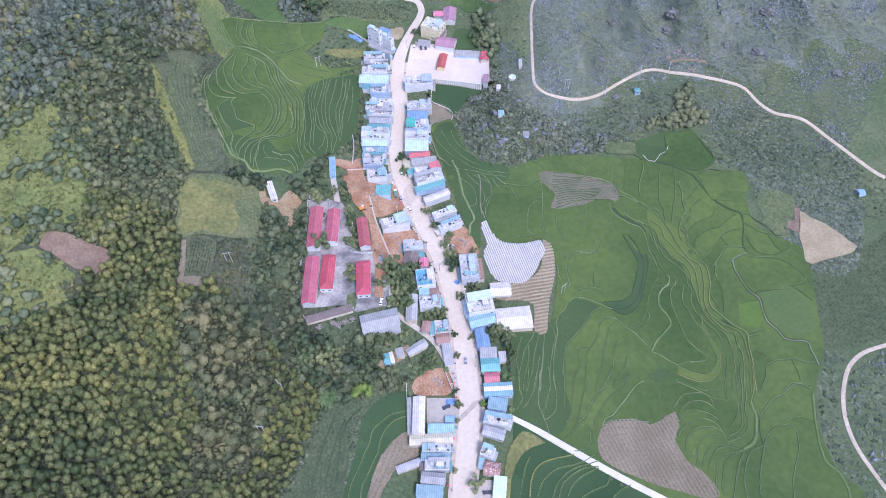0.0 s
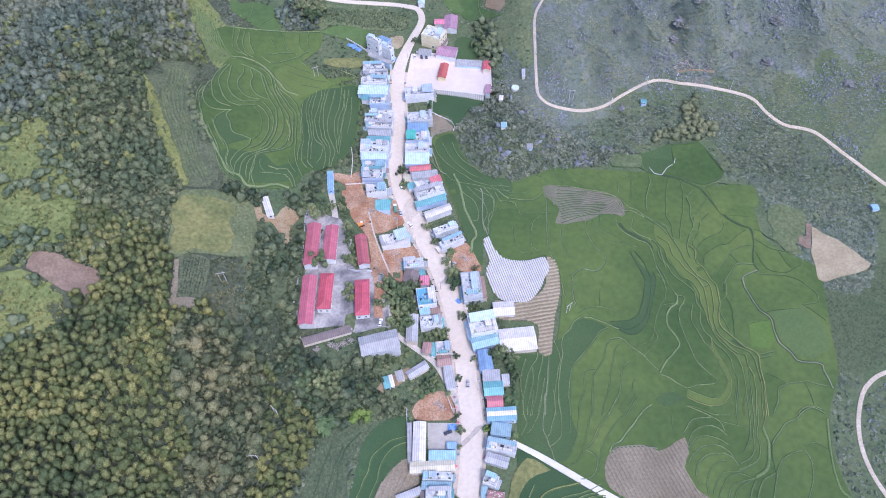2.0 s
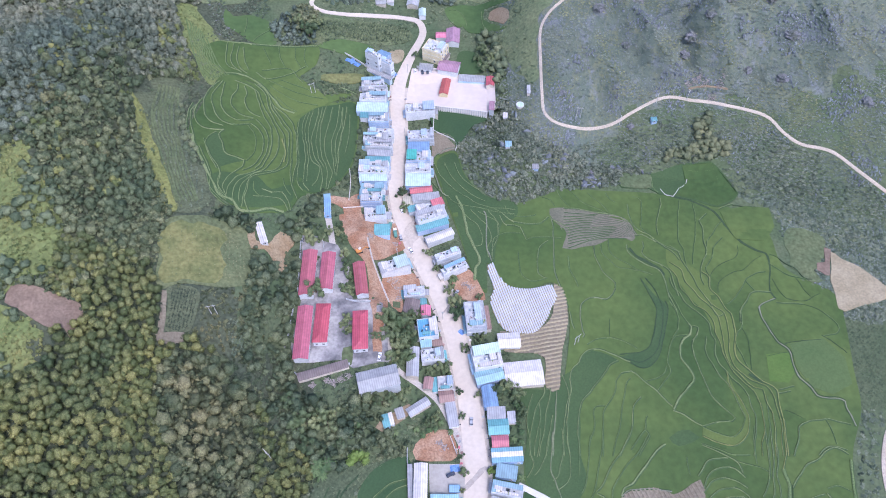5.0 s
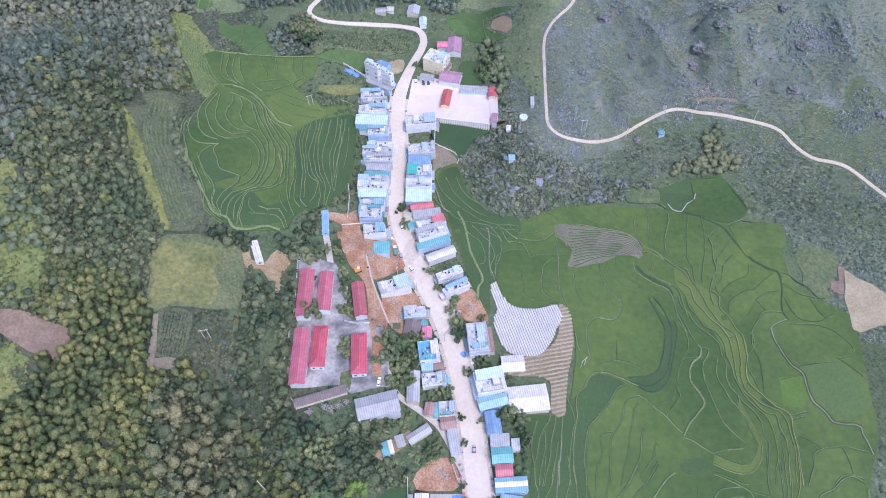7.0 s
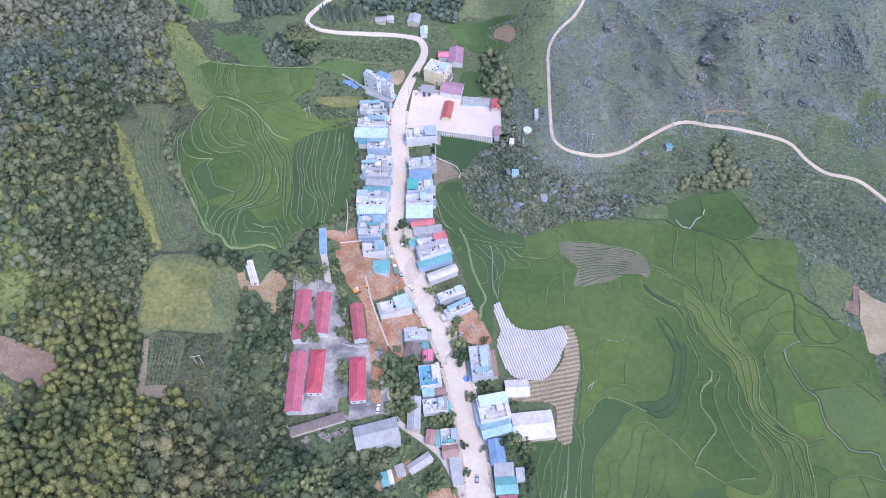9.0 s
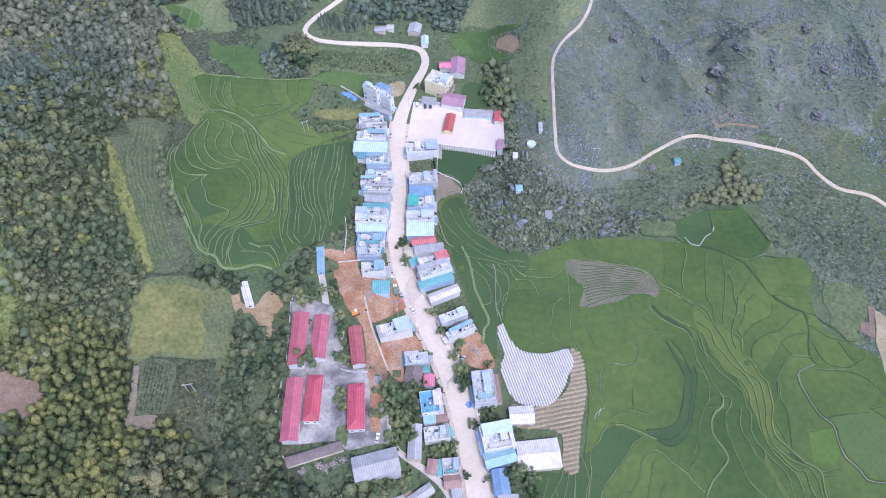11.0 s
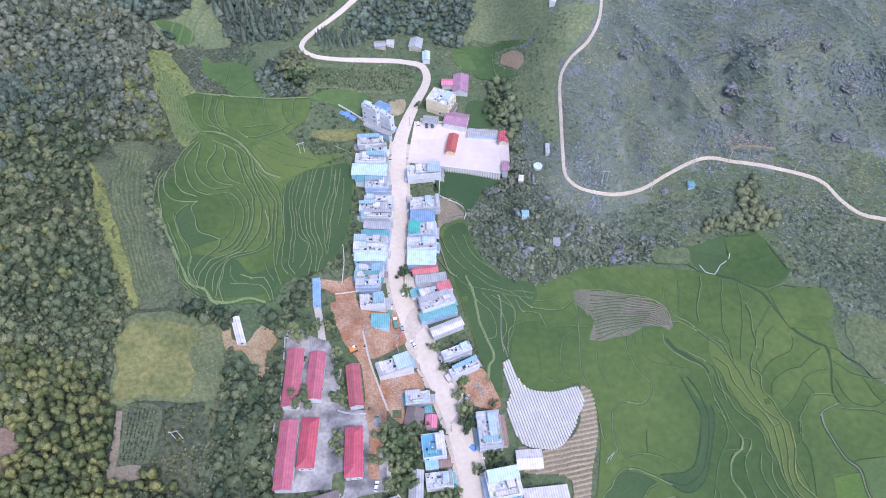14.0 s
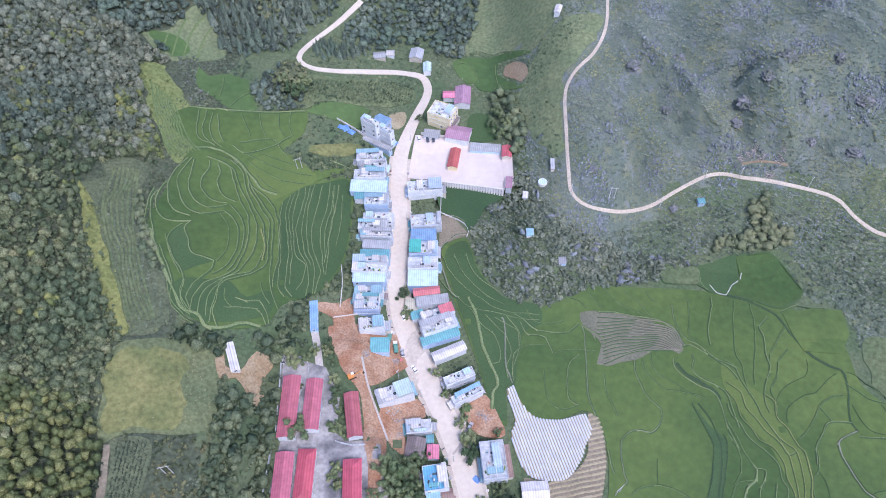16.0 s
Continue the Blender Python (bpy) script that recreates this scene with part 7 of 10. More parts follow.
        if roof == "patch":
            for k in range(46):
                bm = bmesh.new()
                u, v = rng.uniform(-W + 0.5, W - 0.5), rng.uniform(0.12, 0.9) * D * rng.choice((-1, 1))
                z = eave + rise * (1 - abs(v) / D) + 0.04
                t = math.atan2(rise, D) * (-1 if v > 0 else 1)
                bmesh.ops.create_cube(bm, size=1, matrix=Matrix.Translation((u, v, z)) @ Matrix.Rotation(t, 4, "X") @ Matrix.Diagonal((rng.uniform(0.4, 1.0), rng.uniform(0.3, 0.6), 0.08, 1)))
                part("tile_patch", bm, ROOFS[rng.choice(("white", "rose", "cream"))], top)
    openings(top, w - (0.3 if kind == "shed" else 0.5), d - (0.3 if kind == "shed" else 0.5), floors, storey, 0.1, rng, kind)
    return top


# ---- houses: kind, x, y, turn, length, depth, height, roof, walls ----
house("flat", -35.0, 384.0, -0.6, 14.5, 6.4, 7.2, "sky", "white", "narrow row house with a pale blue sheet roof over its terrace")
house("flat", -33.3, 379.5, -5.5, 15.2, 5.5, 5.6, "grey", "lilac", "low row house with a cluttered grey terrace")
house("flat", -34.9, 370.8, -5.2, 16.8, 5.8, 8.0, "sky", "white", "two-storey row house with a white terrace and blue stair cover")
house("shed", -35.4, 363.5, -6.1, 20.1, 7.6, 7.4, "pale", "blue", "row house under a pale blue metal roof")
house("shed", -40.5, 358.2, -3.8, 5.5, 4.4, 5.0, "teal", "white", "small rear annexe under a teal metal roof")
house("flat", -31.3, 354.2, -3.8, 12.8, 6.3, 6.8, "sky", "blue", "blue-painted row house with a flat terrace roof")
house("flat", -30.2, 343.4, -3.7, 16.2, 5.0, 6.4, "none", "white", "white row house with a cluttered concrete terrace")
house("flat", -33.2, 336.4, -5.1, 14.8, 4.5, 7.6, "sky", "white", "row house with a pale blue sheet over half its terrace")
house("flat", -31.2, 332.3, -4.9, 16.6, 4.4, 6.4, "grey", "lilac", "lilac row house with a grey flat roof")
house("shed", -31.1, 324.8, -8.0, 14.1, 4.6, 7.4, "grey", "lilac", "row house under a grey corrugated roof")
house("shed", -31.9, 319.1, -5.0, 15.0, 4.6, 7.0, "teal", "blue", "row house under a teal-blue corrugated roof")
house("flat", -34.1, 314.6, -3.6, 17.7, 3.8, 6.6, "pale", "white", "narrow white row house with a flat roof")
house("flat", -34.1, 308.3, -5.8, 17.3, 4.7, 8.4, "none", "white", "three-storey white row house with a sunken roof court")
house("shed", -34.4, 303.6, -3.6, 16.2, 5.0, 7.4, "pale", "blue", "blue row house under a pale metal roof")
house("flat", -34.3, 295.2, -4.8, 14.1, 3.9, 7.6, "sky", "white", "white row house with a sky-blue sheet on its terrace")
house("flat", -35.6, 291.3, -3.5, 12.9, 4.2, 6.2, "teal", "white", "row house with a teal stair cover")
house("flat", -35.5, 286.9, -3.5, 11.7, 3.8, 6.4, "grey", "blue", "blue-grey row house with an open terrace")
house("flat", -33.0, 277.9, 3.8, 12.1, 5.6, 6.4, "sky", "white", "white row house standing apart beside the earthworks")
house("shed", -29.4, 268.2, -3.4, 9.0, 7.2, 5.0, "teal", "blue", "blue market shed with a broad teal metal roof")
house("flat", -4.9, 365.8, 2.3, 19.1, 7.3, 6.6, "pale", "white", "long white house below the forecourt wall")
house("flat", -5.1, 342.4, 1.6, 16.3, 7.6, 6.8, "none", "lilac", "lilac row house with a white stair tower")
house("shed", -6.7, 333.7, -3.7, 13.4, 7.1, 6.6, "blue", "white", "row house under a bright blue sheet roof")
house("flat", -7.0, 324.6, -3.6, 15.0, 7.6, 6.6, "green", "blue", "row house with a green sheet on its terrace")
house("flat", -7.6, 314.8, -1.0, 15.3, 7.0, 7.4, "none", "white", "white row house with parapets")
house("shed", -7.9, 306.5, -3.5, 15.1, 8.9, 7.0, "pale", "blue", "wide row house under a pale blue metal roof")
house("gable", -6.3, 298.4, 5.0, 13.3, 4.4, 7.2, "red", "white", "row house with a low red metal roof")
house("shed", -3.6, 293.5, 4.6, 16.1, 5.0, 6.6, "slate", "white", "row house under a slate-blue roof")
house("shed", -14.1, 293.0, -0.5, 6.2, 6.6, 3.4, "sand", "white", "street-side awning of sand-coloured sheet")
house("shed", -11.4, 286.8, 14.1, 6.4, 4.4, 4.6, "teal", "white", "low front room under a teal sheet")
house("flat", -1.4, 285.2, 17.6, 16.7, 5.0, 7.0, "redstrip", "white", "white row house with a red strip of roof")
house("flat", -1.1, 279.2, 17.4, 17.4, 6.7, 7.4, "grey", "white", "white house with open roof courts and pots")
house("shed", -0.6, 273.8, 15.2, 19.2, 4.5, 5.2, "teal", "blue", "house front under a scalloped teal-blue metal roof")
house("gable", 3.2, 265.7, 20.8, 16.7, 5.0, 5.6, "white", "white", "long house with a white metal roof")
house("flat", 7.3, 251.7, 19.7, 14.5, 4.4, 6.6, "none", "lilac", "detached lilac house with roof tanks")
house("flat", 10.3, 243.0, 24.7, 14.7, 4.0, 6.2, "blue", "white", "detached white house with a blue sheet and a steel tank")
house("flat", 19.8, 212.3, 3.2, 10.5, 16.5, 7.0, "none", "lilac", "broad grey-white house with a stepped concrete roof")
house("flat", 23.9, 187.4, 7.8, 14.6, 11.8, 8.4, "mint", "white", "tall white house with a mint stair cover")
house("gable", 24.5, 178.5, 12.0, 14.5, 7.1, 6.2, "sky", "blue", "street house under a cyan metal roof")
house("gable", 36.8, 199.2, 0.2, 11.6, 8.7, 3.4, "white", "white", "white shed beside the seedling beds")
house("gable", 42.4, 179.8, 2.8, 19.5, 13.7, 4.4, "white", "cream", "wide barn with a weathered white sheet roof")
house("gable", 23.9, 167.8, 3.4, 7.1, 11.4, 5.4, "blue", "blue", "narrow house under a curved blue roof")
house("shed", 26.4, 159.1, -1.3, 9.1, 6.4, 4.6, "grey", "white", "small house under a weathered grey sheet roof")
house("shed", 33.9, 157.2, 0.4, 3.9, 6.1, 3.0, "grey", "cream", "grey lean-to behind the street")
house("gable", 26.8, 151.9, 0.4, 9.9, 7.6, 5.4, "teal", "white", "house under a teal metal roof")
house("gable", 27.0, 144.7, -1.0, 8.0, 5.8, 5.0, "rose", "white", "small house under a rose-red roof")
house("shed", 29.7, 137.9, 0.3, 15.0, 6.7, 5.6, "stripe", "blue", "wide blue-roofed shop with a cream band")
house("shed", 28.8, 130.4, -12.1, 9.9, 6.3, 4.6, "sky", "blue", "shop annexe under a sky-blue metal roof")
house("flat", 28.2, 121.5, -15.1, 14.5, 5.2, 5.4, "sky", "white", "white house with a pale blue sheet roof")
house("gable", 25.5, 115.4, -19.6, 11.4, 5.2, 4.4, "grey", "lilac", "low house under grey fibre-cement sheets")
house("flat", 21.5, 105.4, -26.0, 6.6, 5.3, 6.0, "sky", "white", "house with cyan parapets and a cluttered terrace")
house("shed", 18.0, 100.6, -10.7, 2.9, 5.1, 3.4, "sky", "white", "narrow lean-to under a blue sheet")
house("gable", 23.0, 97.4, -13.0, 8.1, 6.5, 4.2, "patch", "cream", "old house with a patched red and white tile roof")
house("shed", 26.0, 88.1, -9.5, 6.3, 10.9, 4.2, "mint", "white", "pale green-roofed house beside a yard")
house("gable", -12.2, 126.3, -3.1, 6.3, 19.7, 6.2, "white", "white", "long hall with a white metal roof")
house("shed", -17.1, 126.7, -0.3, 2.3, 19.5, 3.6, "grey", "cream", "grey lean-to along the hall")
house("shed", -1.2, 118.8, -3.2, 13.4, 5.4, 4.2, "sky", "blue", "open shed under a blue sheet roof")
house("gable", -6.3, 113.8, -0.2, 21.8, 5.5, 5.2, "cream", "cream", "long house under a cream-yellow metal roof")
house("flat", -4.0, 108.9, -4.4, 14.1, 3.7, 5.2, "none", "white", "narrow white house with a roof terrace")
house("shed", -4.5, 104.5, -5.4, 14.6, 4.0, 5.0, "sky", "blue", "row house under blue metal sheets")
house("flat", -4.0, 100.6, -1.8, 11.9, 5.3, 5.6, "grey", "lilac", "house with a grey terrace and tanks")
house("gable", -6.1, 94.2, -8.4, 11.9, 5.5, 5.4, "grey", "lilac", "house under faded grey roofing")
house("shed", -8.1, 88.3, -6.6, 13.1, 5.7, 4.8, "sky", "blue", "house under blue and teal metal sheets")
house("shed", -18.1, 101.6, 18.0, 12.4, 3.6, 3.4, "grey", "cream", "long narrow barn with a grey roof")
house("shed", 3.7, 124.2, -3.2, 4.9, 3.3, 2.8, "blue", "blue", "small blue canopy in the yard")
house("gable", -30.8, 174.2, 11.6, 20.2, 10.8, 4.0, "slate", "lilac", "large barn-like hall with a grey fibre-cement roof")
house("gable", -14.0, 187.0, -3.3, 6.2, 16.3, 4.8, "grey", "cream", "grey gabled house beside the lane")
house("flat", -3.8, 190.7, 3.7, 11.7, 6.6, 5.4, "none", "white", "white house with a flat concrete roof")
house("flat", -5.7, 205.5, 4.9, 10.3, 10.9, 6.6, "cyan", "white", "white house with a bright cyan roof inside a parapet")
house("shed", -6.9, 198.2, 3.9, 5.8, 4.9, 4.2, "sky", "white", "small house with a blue sheet roof")
house("gable", -1.1, 199.2, 4.8, 5.2, 4.9, 4.2, "brown", "cream", "small house with a rust-brown roof")
house("gable", -14.1, 219.7, -11.7, 8.3, 9.3, 4.2, "oldtile", "cream", "old house with a dark tiled roof")
house("flat", -12.3, 229.2, 2.6, 11.3, 5.7, 4.6, "grey", "lilac", "low concrete house beside the cleared plot")
house("shed", -7.5, 224.1, 3.3, 3.3, 3.6, 3.0, "teal", "white", "teal sheet shelter by the street")
house("gable", -6.4, 217.8, -3.5, 5.2, 6.3, 4.0, "rose", "lilac", "small house with a rose and grey roof")
house("flat", -22.8, 244.3, 18.3, 16.8, 7.2, 5.8, "mint", "white", "flat-roofed house among cleared red earth")
house("gable", -6.6, 176.2, -10.2, 4.7, 6.4, 4.2, "brown", "cream", "brown-roofed house at the fork")
house("shed", -3.5, 175.8, 5.0, 2.8, 7.5, 3.6, "teal", "white", "open shelter under a teal metal sheet")
house("flat", 2.2, 176.0, 1.5, 8.1, 7.5, 4.0, "none", "cream", "unfinished concrete house with open bays")
house("gable", 2.2, 169.5, 4.6, 7.4, 6.4, 4.0, "brown", "cream", "street house with a rust-brown roof")
house("shed", 4.5, 160.1, 6.9, 5.0, 12.6, 3.8, "grey", "white", "long shed with a pale grey roof along the lane")
house("gable", -12.1, 164.3, 31.0, 12.0, 4.7, 3.8, "grey", "cream", "grey-roofed house below the lane")
house("shed", -21.2, 160.9, 15.9, 4.1, 5.3, 3.0, "slate", "cream", "low lean-to with a blue-grey roof")
house("shed", -28.0, 156.5, 13.2, 3.3, 6.5, 3.2, "teal", "blue", "hut with a teal roof among trees")
house("shed", -25.4, 157.8, 13.6, 1.9, 6.2, 3.0, "white", "white", "small hut with a white roof")
house("shed", -58.2, 180.6, 14.5, 25.5, 4.2, 3.0, "oldtile", "cream", "long low shed with a mossy dark roof below the school")
house("gable", -68.2, 236.4, -1.9, 7.7, 28.4, 5.0, "school", "white", "long classroom block with a rose-red metal roof")
house("gable", -58.0, 236.8, -2.6, 7.3, 23.4, 5.0, "school", "white", "classroom block with a ribbed pink-red roof")
house("gable", -69.0, 201.2, -1.6, 7.7, 30.2, 5.0, "school", "white", "long classroom block with a rose-red roof by the perimeter wall")
house("hip", -59.7, 206.0, -3.0, 7.4, 22.4, 5.0, "crimson", "white", "classroom block with a bright crimson hipped roof")
house("gable", -40.1, 231.1, 6.6, 6.4, 20.4, 5.0, "school", "white", "short classroom block with a rose-red roof")
house("hip", -39.8, 200.8, 0.8, 7.6, 22.0, 5.0, "crimson", "white", "two-storey school block with a crimson hipped roof")
house("gable", -28.3, 413.2, -33.8, 8.3, 8.0, 6.0, "blue", "blue", "house under a saturated blue roof")
house("shed", -31.4, 397.8, -33.2, 19.1, 3.1, 3.0, "slate", "blue", "row of blue sheds along the lane")
house("gable", 16.2, 406.1, -16.9, 14.2, 10.6, 4.6, "purple", "white", "house with a mauve tiled roof")
house("gable", 20.6, 436.5, -5.8, 9.6, 15.5, 4.6, "purple", "white", "hall with a broad mauve roof")
house("gable", 12.3, 438.0, -4.1, 7.2, 6.0, 4.2, "rose", "white", "wing with a rose-red roof")
house("shed", 31.3, 396.7, -9.6, 18.1, 5.9, 3.0, "slate", "blue", "long open shed along the forecourt")
house("gable", 43.3, 391.2, -7.7, 5.5, 8.5, 3.6, "scarlet", "cream", "small kiosk with a red roof")
house("gable", 12.6, 389.1, -11.9, 5.9, 14.7, 4.0, "scarlet", "yellow", "red-roofed kiosk with yellow ends on the forecourt")
house("shed", 42.3, 368.4, -8.1, 3.5, 7.5, 3.2, "purple", "lilac", "small mauve-roofed hut on the wall")
house("gable", -6.6, 476.3, -11.8, 8.4, 9.3, 4.0, "grey", "cream", "grey-roofed farmhouse at the valley head")
house("gable", -23.1, 475.2, -4.3, 5.0, 5.0, 3.0, "white", "white", "small white farmhouse by the road")
house("gable", -29.9, 470.9, 4.0, 7.5, 5.4, 3.0, "slate", "cream", "low farm shed with a dark roof")
house("gable", -0.2, 463.3, -1.8, 5.0, 8.6, 4.0, "mint", "white", "pale green-roofed cottage by the bend")
house("gable", 81.5, 476.0, -21.0, 3.8, 7.5, 3.0, "white", "white", "lone white hut on the hillside")
house("gable", -92.8, 256.5, 18.8, 3.7, 14.5, 3.0, "white", "white", "long narrow shed with a white roof")
house("shed", -59.7, 280.7, 3.5, 3.7, 15.4, 3.2, "blue", "blue", "blue canopy over the school gate lane")
house("shed", 143.4, 344.8, 2.3, 3.7, 3.4, 2.6, "teal", "blue", "lone field hut with a teal roof")
house("shed", 64.4, 313.8, -3.6, 3.8, 3.9, 2.8, "slate", "blue", "dark blue hut at the wood edge")
house("shed", 50.2, 357.8, -10.8, 2.8, 4.1, 2.6, "white", "white", "small white tin hut among bushes")
house("shed", 66.4, 372.4, -5.2, 2.2, 7.1, 2.6, "grey", "cream", "grey tin hut by the track")
house("shed", 49.4, 331.0, -3.7, 3.8, 4.5, 2.4, "sky", "white", "shelter under a pale blue tarpaulin")
house("shed", 272.5, 260.9, 2.3, 4.4, 4.0, 2.4, "blue", "blue", "small bright blue field shelter")
house("flat", -34.3, 403.9, -35.5, 10.3, 3.8, 13.0, "none", "white", "four-storey pale blue-white narrow house, its taller half")
house("flat", -26.4, 402.0, -37.4, 10.6, 3.8, 10.5, "none", "white", "three-storey pale blue-white wing of the narrow house")
house("flat", 7.6, 419.0, -28.5, 14.8, 11.3, 9.6, "none", "yellow", "three-storey cream-yellow public building with a flat roof")
house("shed", 0.5, 407.9, -12.4, 9.5, 5.7, 3.0, "slate", "white", "low sheds beside the yellow building")


# ---- plants ----
CLEAR.append(np.array([(-98.0, 247.0), (-93.0, 266.0), (-86.0, 268.0), (-84.0, 246.0), (-90.0, 243.0)]))  # the white shed's yard
def leafy(name, seed, lumps, leaves, size, flat=0.8, core=True, spread=0.55):
    """Arrays of a crown of unit radius: a dark core with many small leaf clumps on uneven lumps. Vertices, triangles."""
    rng = np.random.default_rng(seed)
    centres = rng.normal(size=(lumps, 3)) * (spread, spread, spread * 0.6)
    centres[:, 2] = np.abs(centres[:, 2]) * flat + 0.15
    radii = rng.uniform(0.34, 0.56, lumps)
    verts, faces = [], []
    if core:
        bm = bmesh.new()
        for c, r in zip(centres, radii):
            bmesh.ops.create_icosphere(bm, subdivisions=1, radius=r * 0.82, matrix=Matrix.Translation(c))
        bm.verts.ensure_lookup_table()
        for v in bm.verts:
            v.co += Vector(rng.normal(size=3)) * 0.05
        verts = [tuple(v.co) for v in bm.verts]
        faces = [tuple(v.index for v in f.verts) for f in bm.faces]
        bm.free()
    for k in range(leaves):
        i = rng.integers(lumps)
        d = rng.normal(size=3)
        d[2] = abs(d[2]) * 0.9 - 0.1
        d /= np.linalg.norm(d)
        p = centres[i] + d * radii[i] * rng.uniform(0.8, 1.12)
        t = np.cross(d, rng.normal(size=3))
        t /= np.linalg.norm(t)
        b = np.cross(d, t) * 0.8 + d * rng.uniform(-0.5, 0.5)
        s = size * rng.uniform(0.6, 1.3)
        n = len(verts)
        verts += [tuple(p - t * s), tuple(p + b * s), tuple(p + t * s), tuple(p - b * s)]
        faces += [(n, n + 1, n + 2), (n, n + 2, n + 3)]
    v = np.array(verts)
    v[:, :2] /= np.percentile(np.abs(v[:, :2]), 97)
    return v, np.array([f for f in faces], dtype=np.int64)


CROWNS = [leafy("crown", s, 5, 46, 0.18, 1.0, True, 0.36) for s in range(6)]

def canopy(seed, tall=1.0, leaves=64):
    """Arrays of a tree's crown of unit radius as seen from above: a billowing top of leaf masses with loose sprays."""
    rng = np.random.default_rng(seed)
    bm = bmesh.new()
    bmesh.ops.create_icosphere(bm, subdivisions=2, radius=1.0)
    low = [v for v in bm.verts if v.co.z < -0.6]
    bmesh.ops.delete(bm, geom=low, context="VERTS")
    off = Vector((seed * 3.7, seed * 1.9, 0.5))
    for v in bm.verts:
        c = v.co.copy()
        swell = 0.36 * noise.noise(c * 1.6 + off) + 0.42 * noise.noise(c * 4.1 + off)
        v.co = c * (0.82 + swell)
        v.co.z = v.co.z * tall + 0.45
    bm.normal_update()
    bm.verts.index_update()
    verts = [tuple(v.co) for v in bm.verts]
    faces = [tuple(v.index for v in f.verts) for f in bm.faces]
    normals = [np.array(v.normal) for v in bm.verts]
    bm.free()
    for k in range(leaves):
        i = rng.integers(len(normals))
        d = normals[i]
        p = np.array(verts[i]) + d * rng.uniform(0.0, 0.14) + rng.normal(size=3) * 0.15
        t = np.cross(d, rng.normal(size=3))
        t /= max(np.linalg.norm(t), 1e-6)
        b = np.cross(d, t) * 0.8 + d * rng.uniform(-0.2, 0.8)
        q = rng.uniform(0.09, 0.2)
        n = len(verts)
        verts += [tuple(p - t * q), tuple(p + b * q), tuple(p + t * q), tuple(p - b * q)]
        faces += [(n, n + 1, n + 2), (n, n + 2, n + 3)]
    return np.array(verts), np.array(faces, dtype=np.int64)


def sprig(seed):
    """Arrays of a small grassy tuft of unit radius: a few upright blades and sprays."""
    rng = np.random.default_rng(seed)
    verts, faces = [], []
    for k in range(8):
        a, out, high = k * 2.4 + rng.random(), rng.uniform(0.2, 0.75), rng.uniform(0.6, 1.3)
        c = np.array((math.cos(a) * out, math.sin(a) * out, high * 0.5))
        t = np.array((-math.sin(a), math.cos(a), 0.0)) * rng.uniform(0.28, 0.5)
        b = np.array((math.cos(a) * 0.4, math.sin(a) * 0.4, rng.uniform(-0.35, 0.5))) * high
        n = len(verts)
        verts += [tuple(c - t), tuple(c + b), tuple(c + t), tuple(c - b)]
        faces += [(n, n + 1, n + 2), (n, n + 2, n + 3)]
    return np.array(verts), np.array(faces, dtype=np.int64)


CANOPY = [canopy(100 + s) for s in range(8)]
ROUND = [canopy(130 + s, 1.15, 66) for s in range(7)]


def conifer(seed):
    """Arrays of a narrow conifer of unit radius: drooping tiers of ragged sprays round a pointed top."""
    rng = np.random.default_rng(seed)
    verts, faces = [], []
    for k in range(7):
        t = k / 7
        r, z = (1 - t) ** 0.8, 2.6 * t
        for a in np.linspace(0, 6.283, 9, endpoint=False) + rng.random() * 6.28:
            q, w = r * rng.uniform(0.75, 1.15), rng.uniform(0.25, 0.4)
            n = len(verts)
            verts += [(0, 0, z + 0.55), (q * math.cos(a - w), q * math.sin(a - w), z + rng.uniform(-0.1, 0.15)), (q * 1.1 * math.cos(a), q * 1.1 * math.sin(a), z - 0.15), (q * math.cos(a + w), q * math.sin(a + w), z + rng.uniform(-0.1, 0.15))]
            faces += [(n, n + 1, n + 2), (n, n + 2, n + 3)]
    return np.array(verts), np.array(faces, dtype=np.int64)


CONIFER = [conifer(190 + s) for s in range(5)]
SPRIGS = [sprig(160 + s) for s in range(8)]
SHRUBS = [leafy("shrub", 40 + s, 2, 18, 0.34, 0.7, True, 0.45) for s in range(8)]
TUFTS = [leafy("tuft", 60 + s, 1, 14, 0.36, 0.7, True, 0.2) for s in range(6)]


def rock_shape(seed):
    rng = np.random.default_rng(seed)
    bm = bmesh.new()
    bmesh.ops.create_icosphere(bm, subdivisions=1, radius=1.0)
    long = 0.55 + 0.25 * (seed % 3)
    for v in bm.verts:
        n = noise.noise(v.co * 2.3 + Vector((seed * 3.1, 0, 0)))
        v.co *= 1 + 1.1 * n
        v.co.x *= 1.5
        v.co.y *= long
        v.co.z = v.co.z * 0.7 + 0.05
        v.co += Vector(rng.normal(size=3)) * 0.16
    out = np.array([tuple(v.co) for v in bm.verts]), np.array([[v.index for v in f.verts] for f in bm.faces])
    bm.free()
    return out


ROCKS = [rock_shape(s) for s in range(7)]


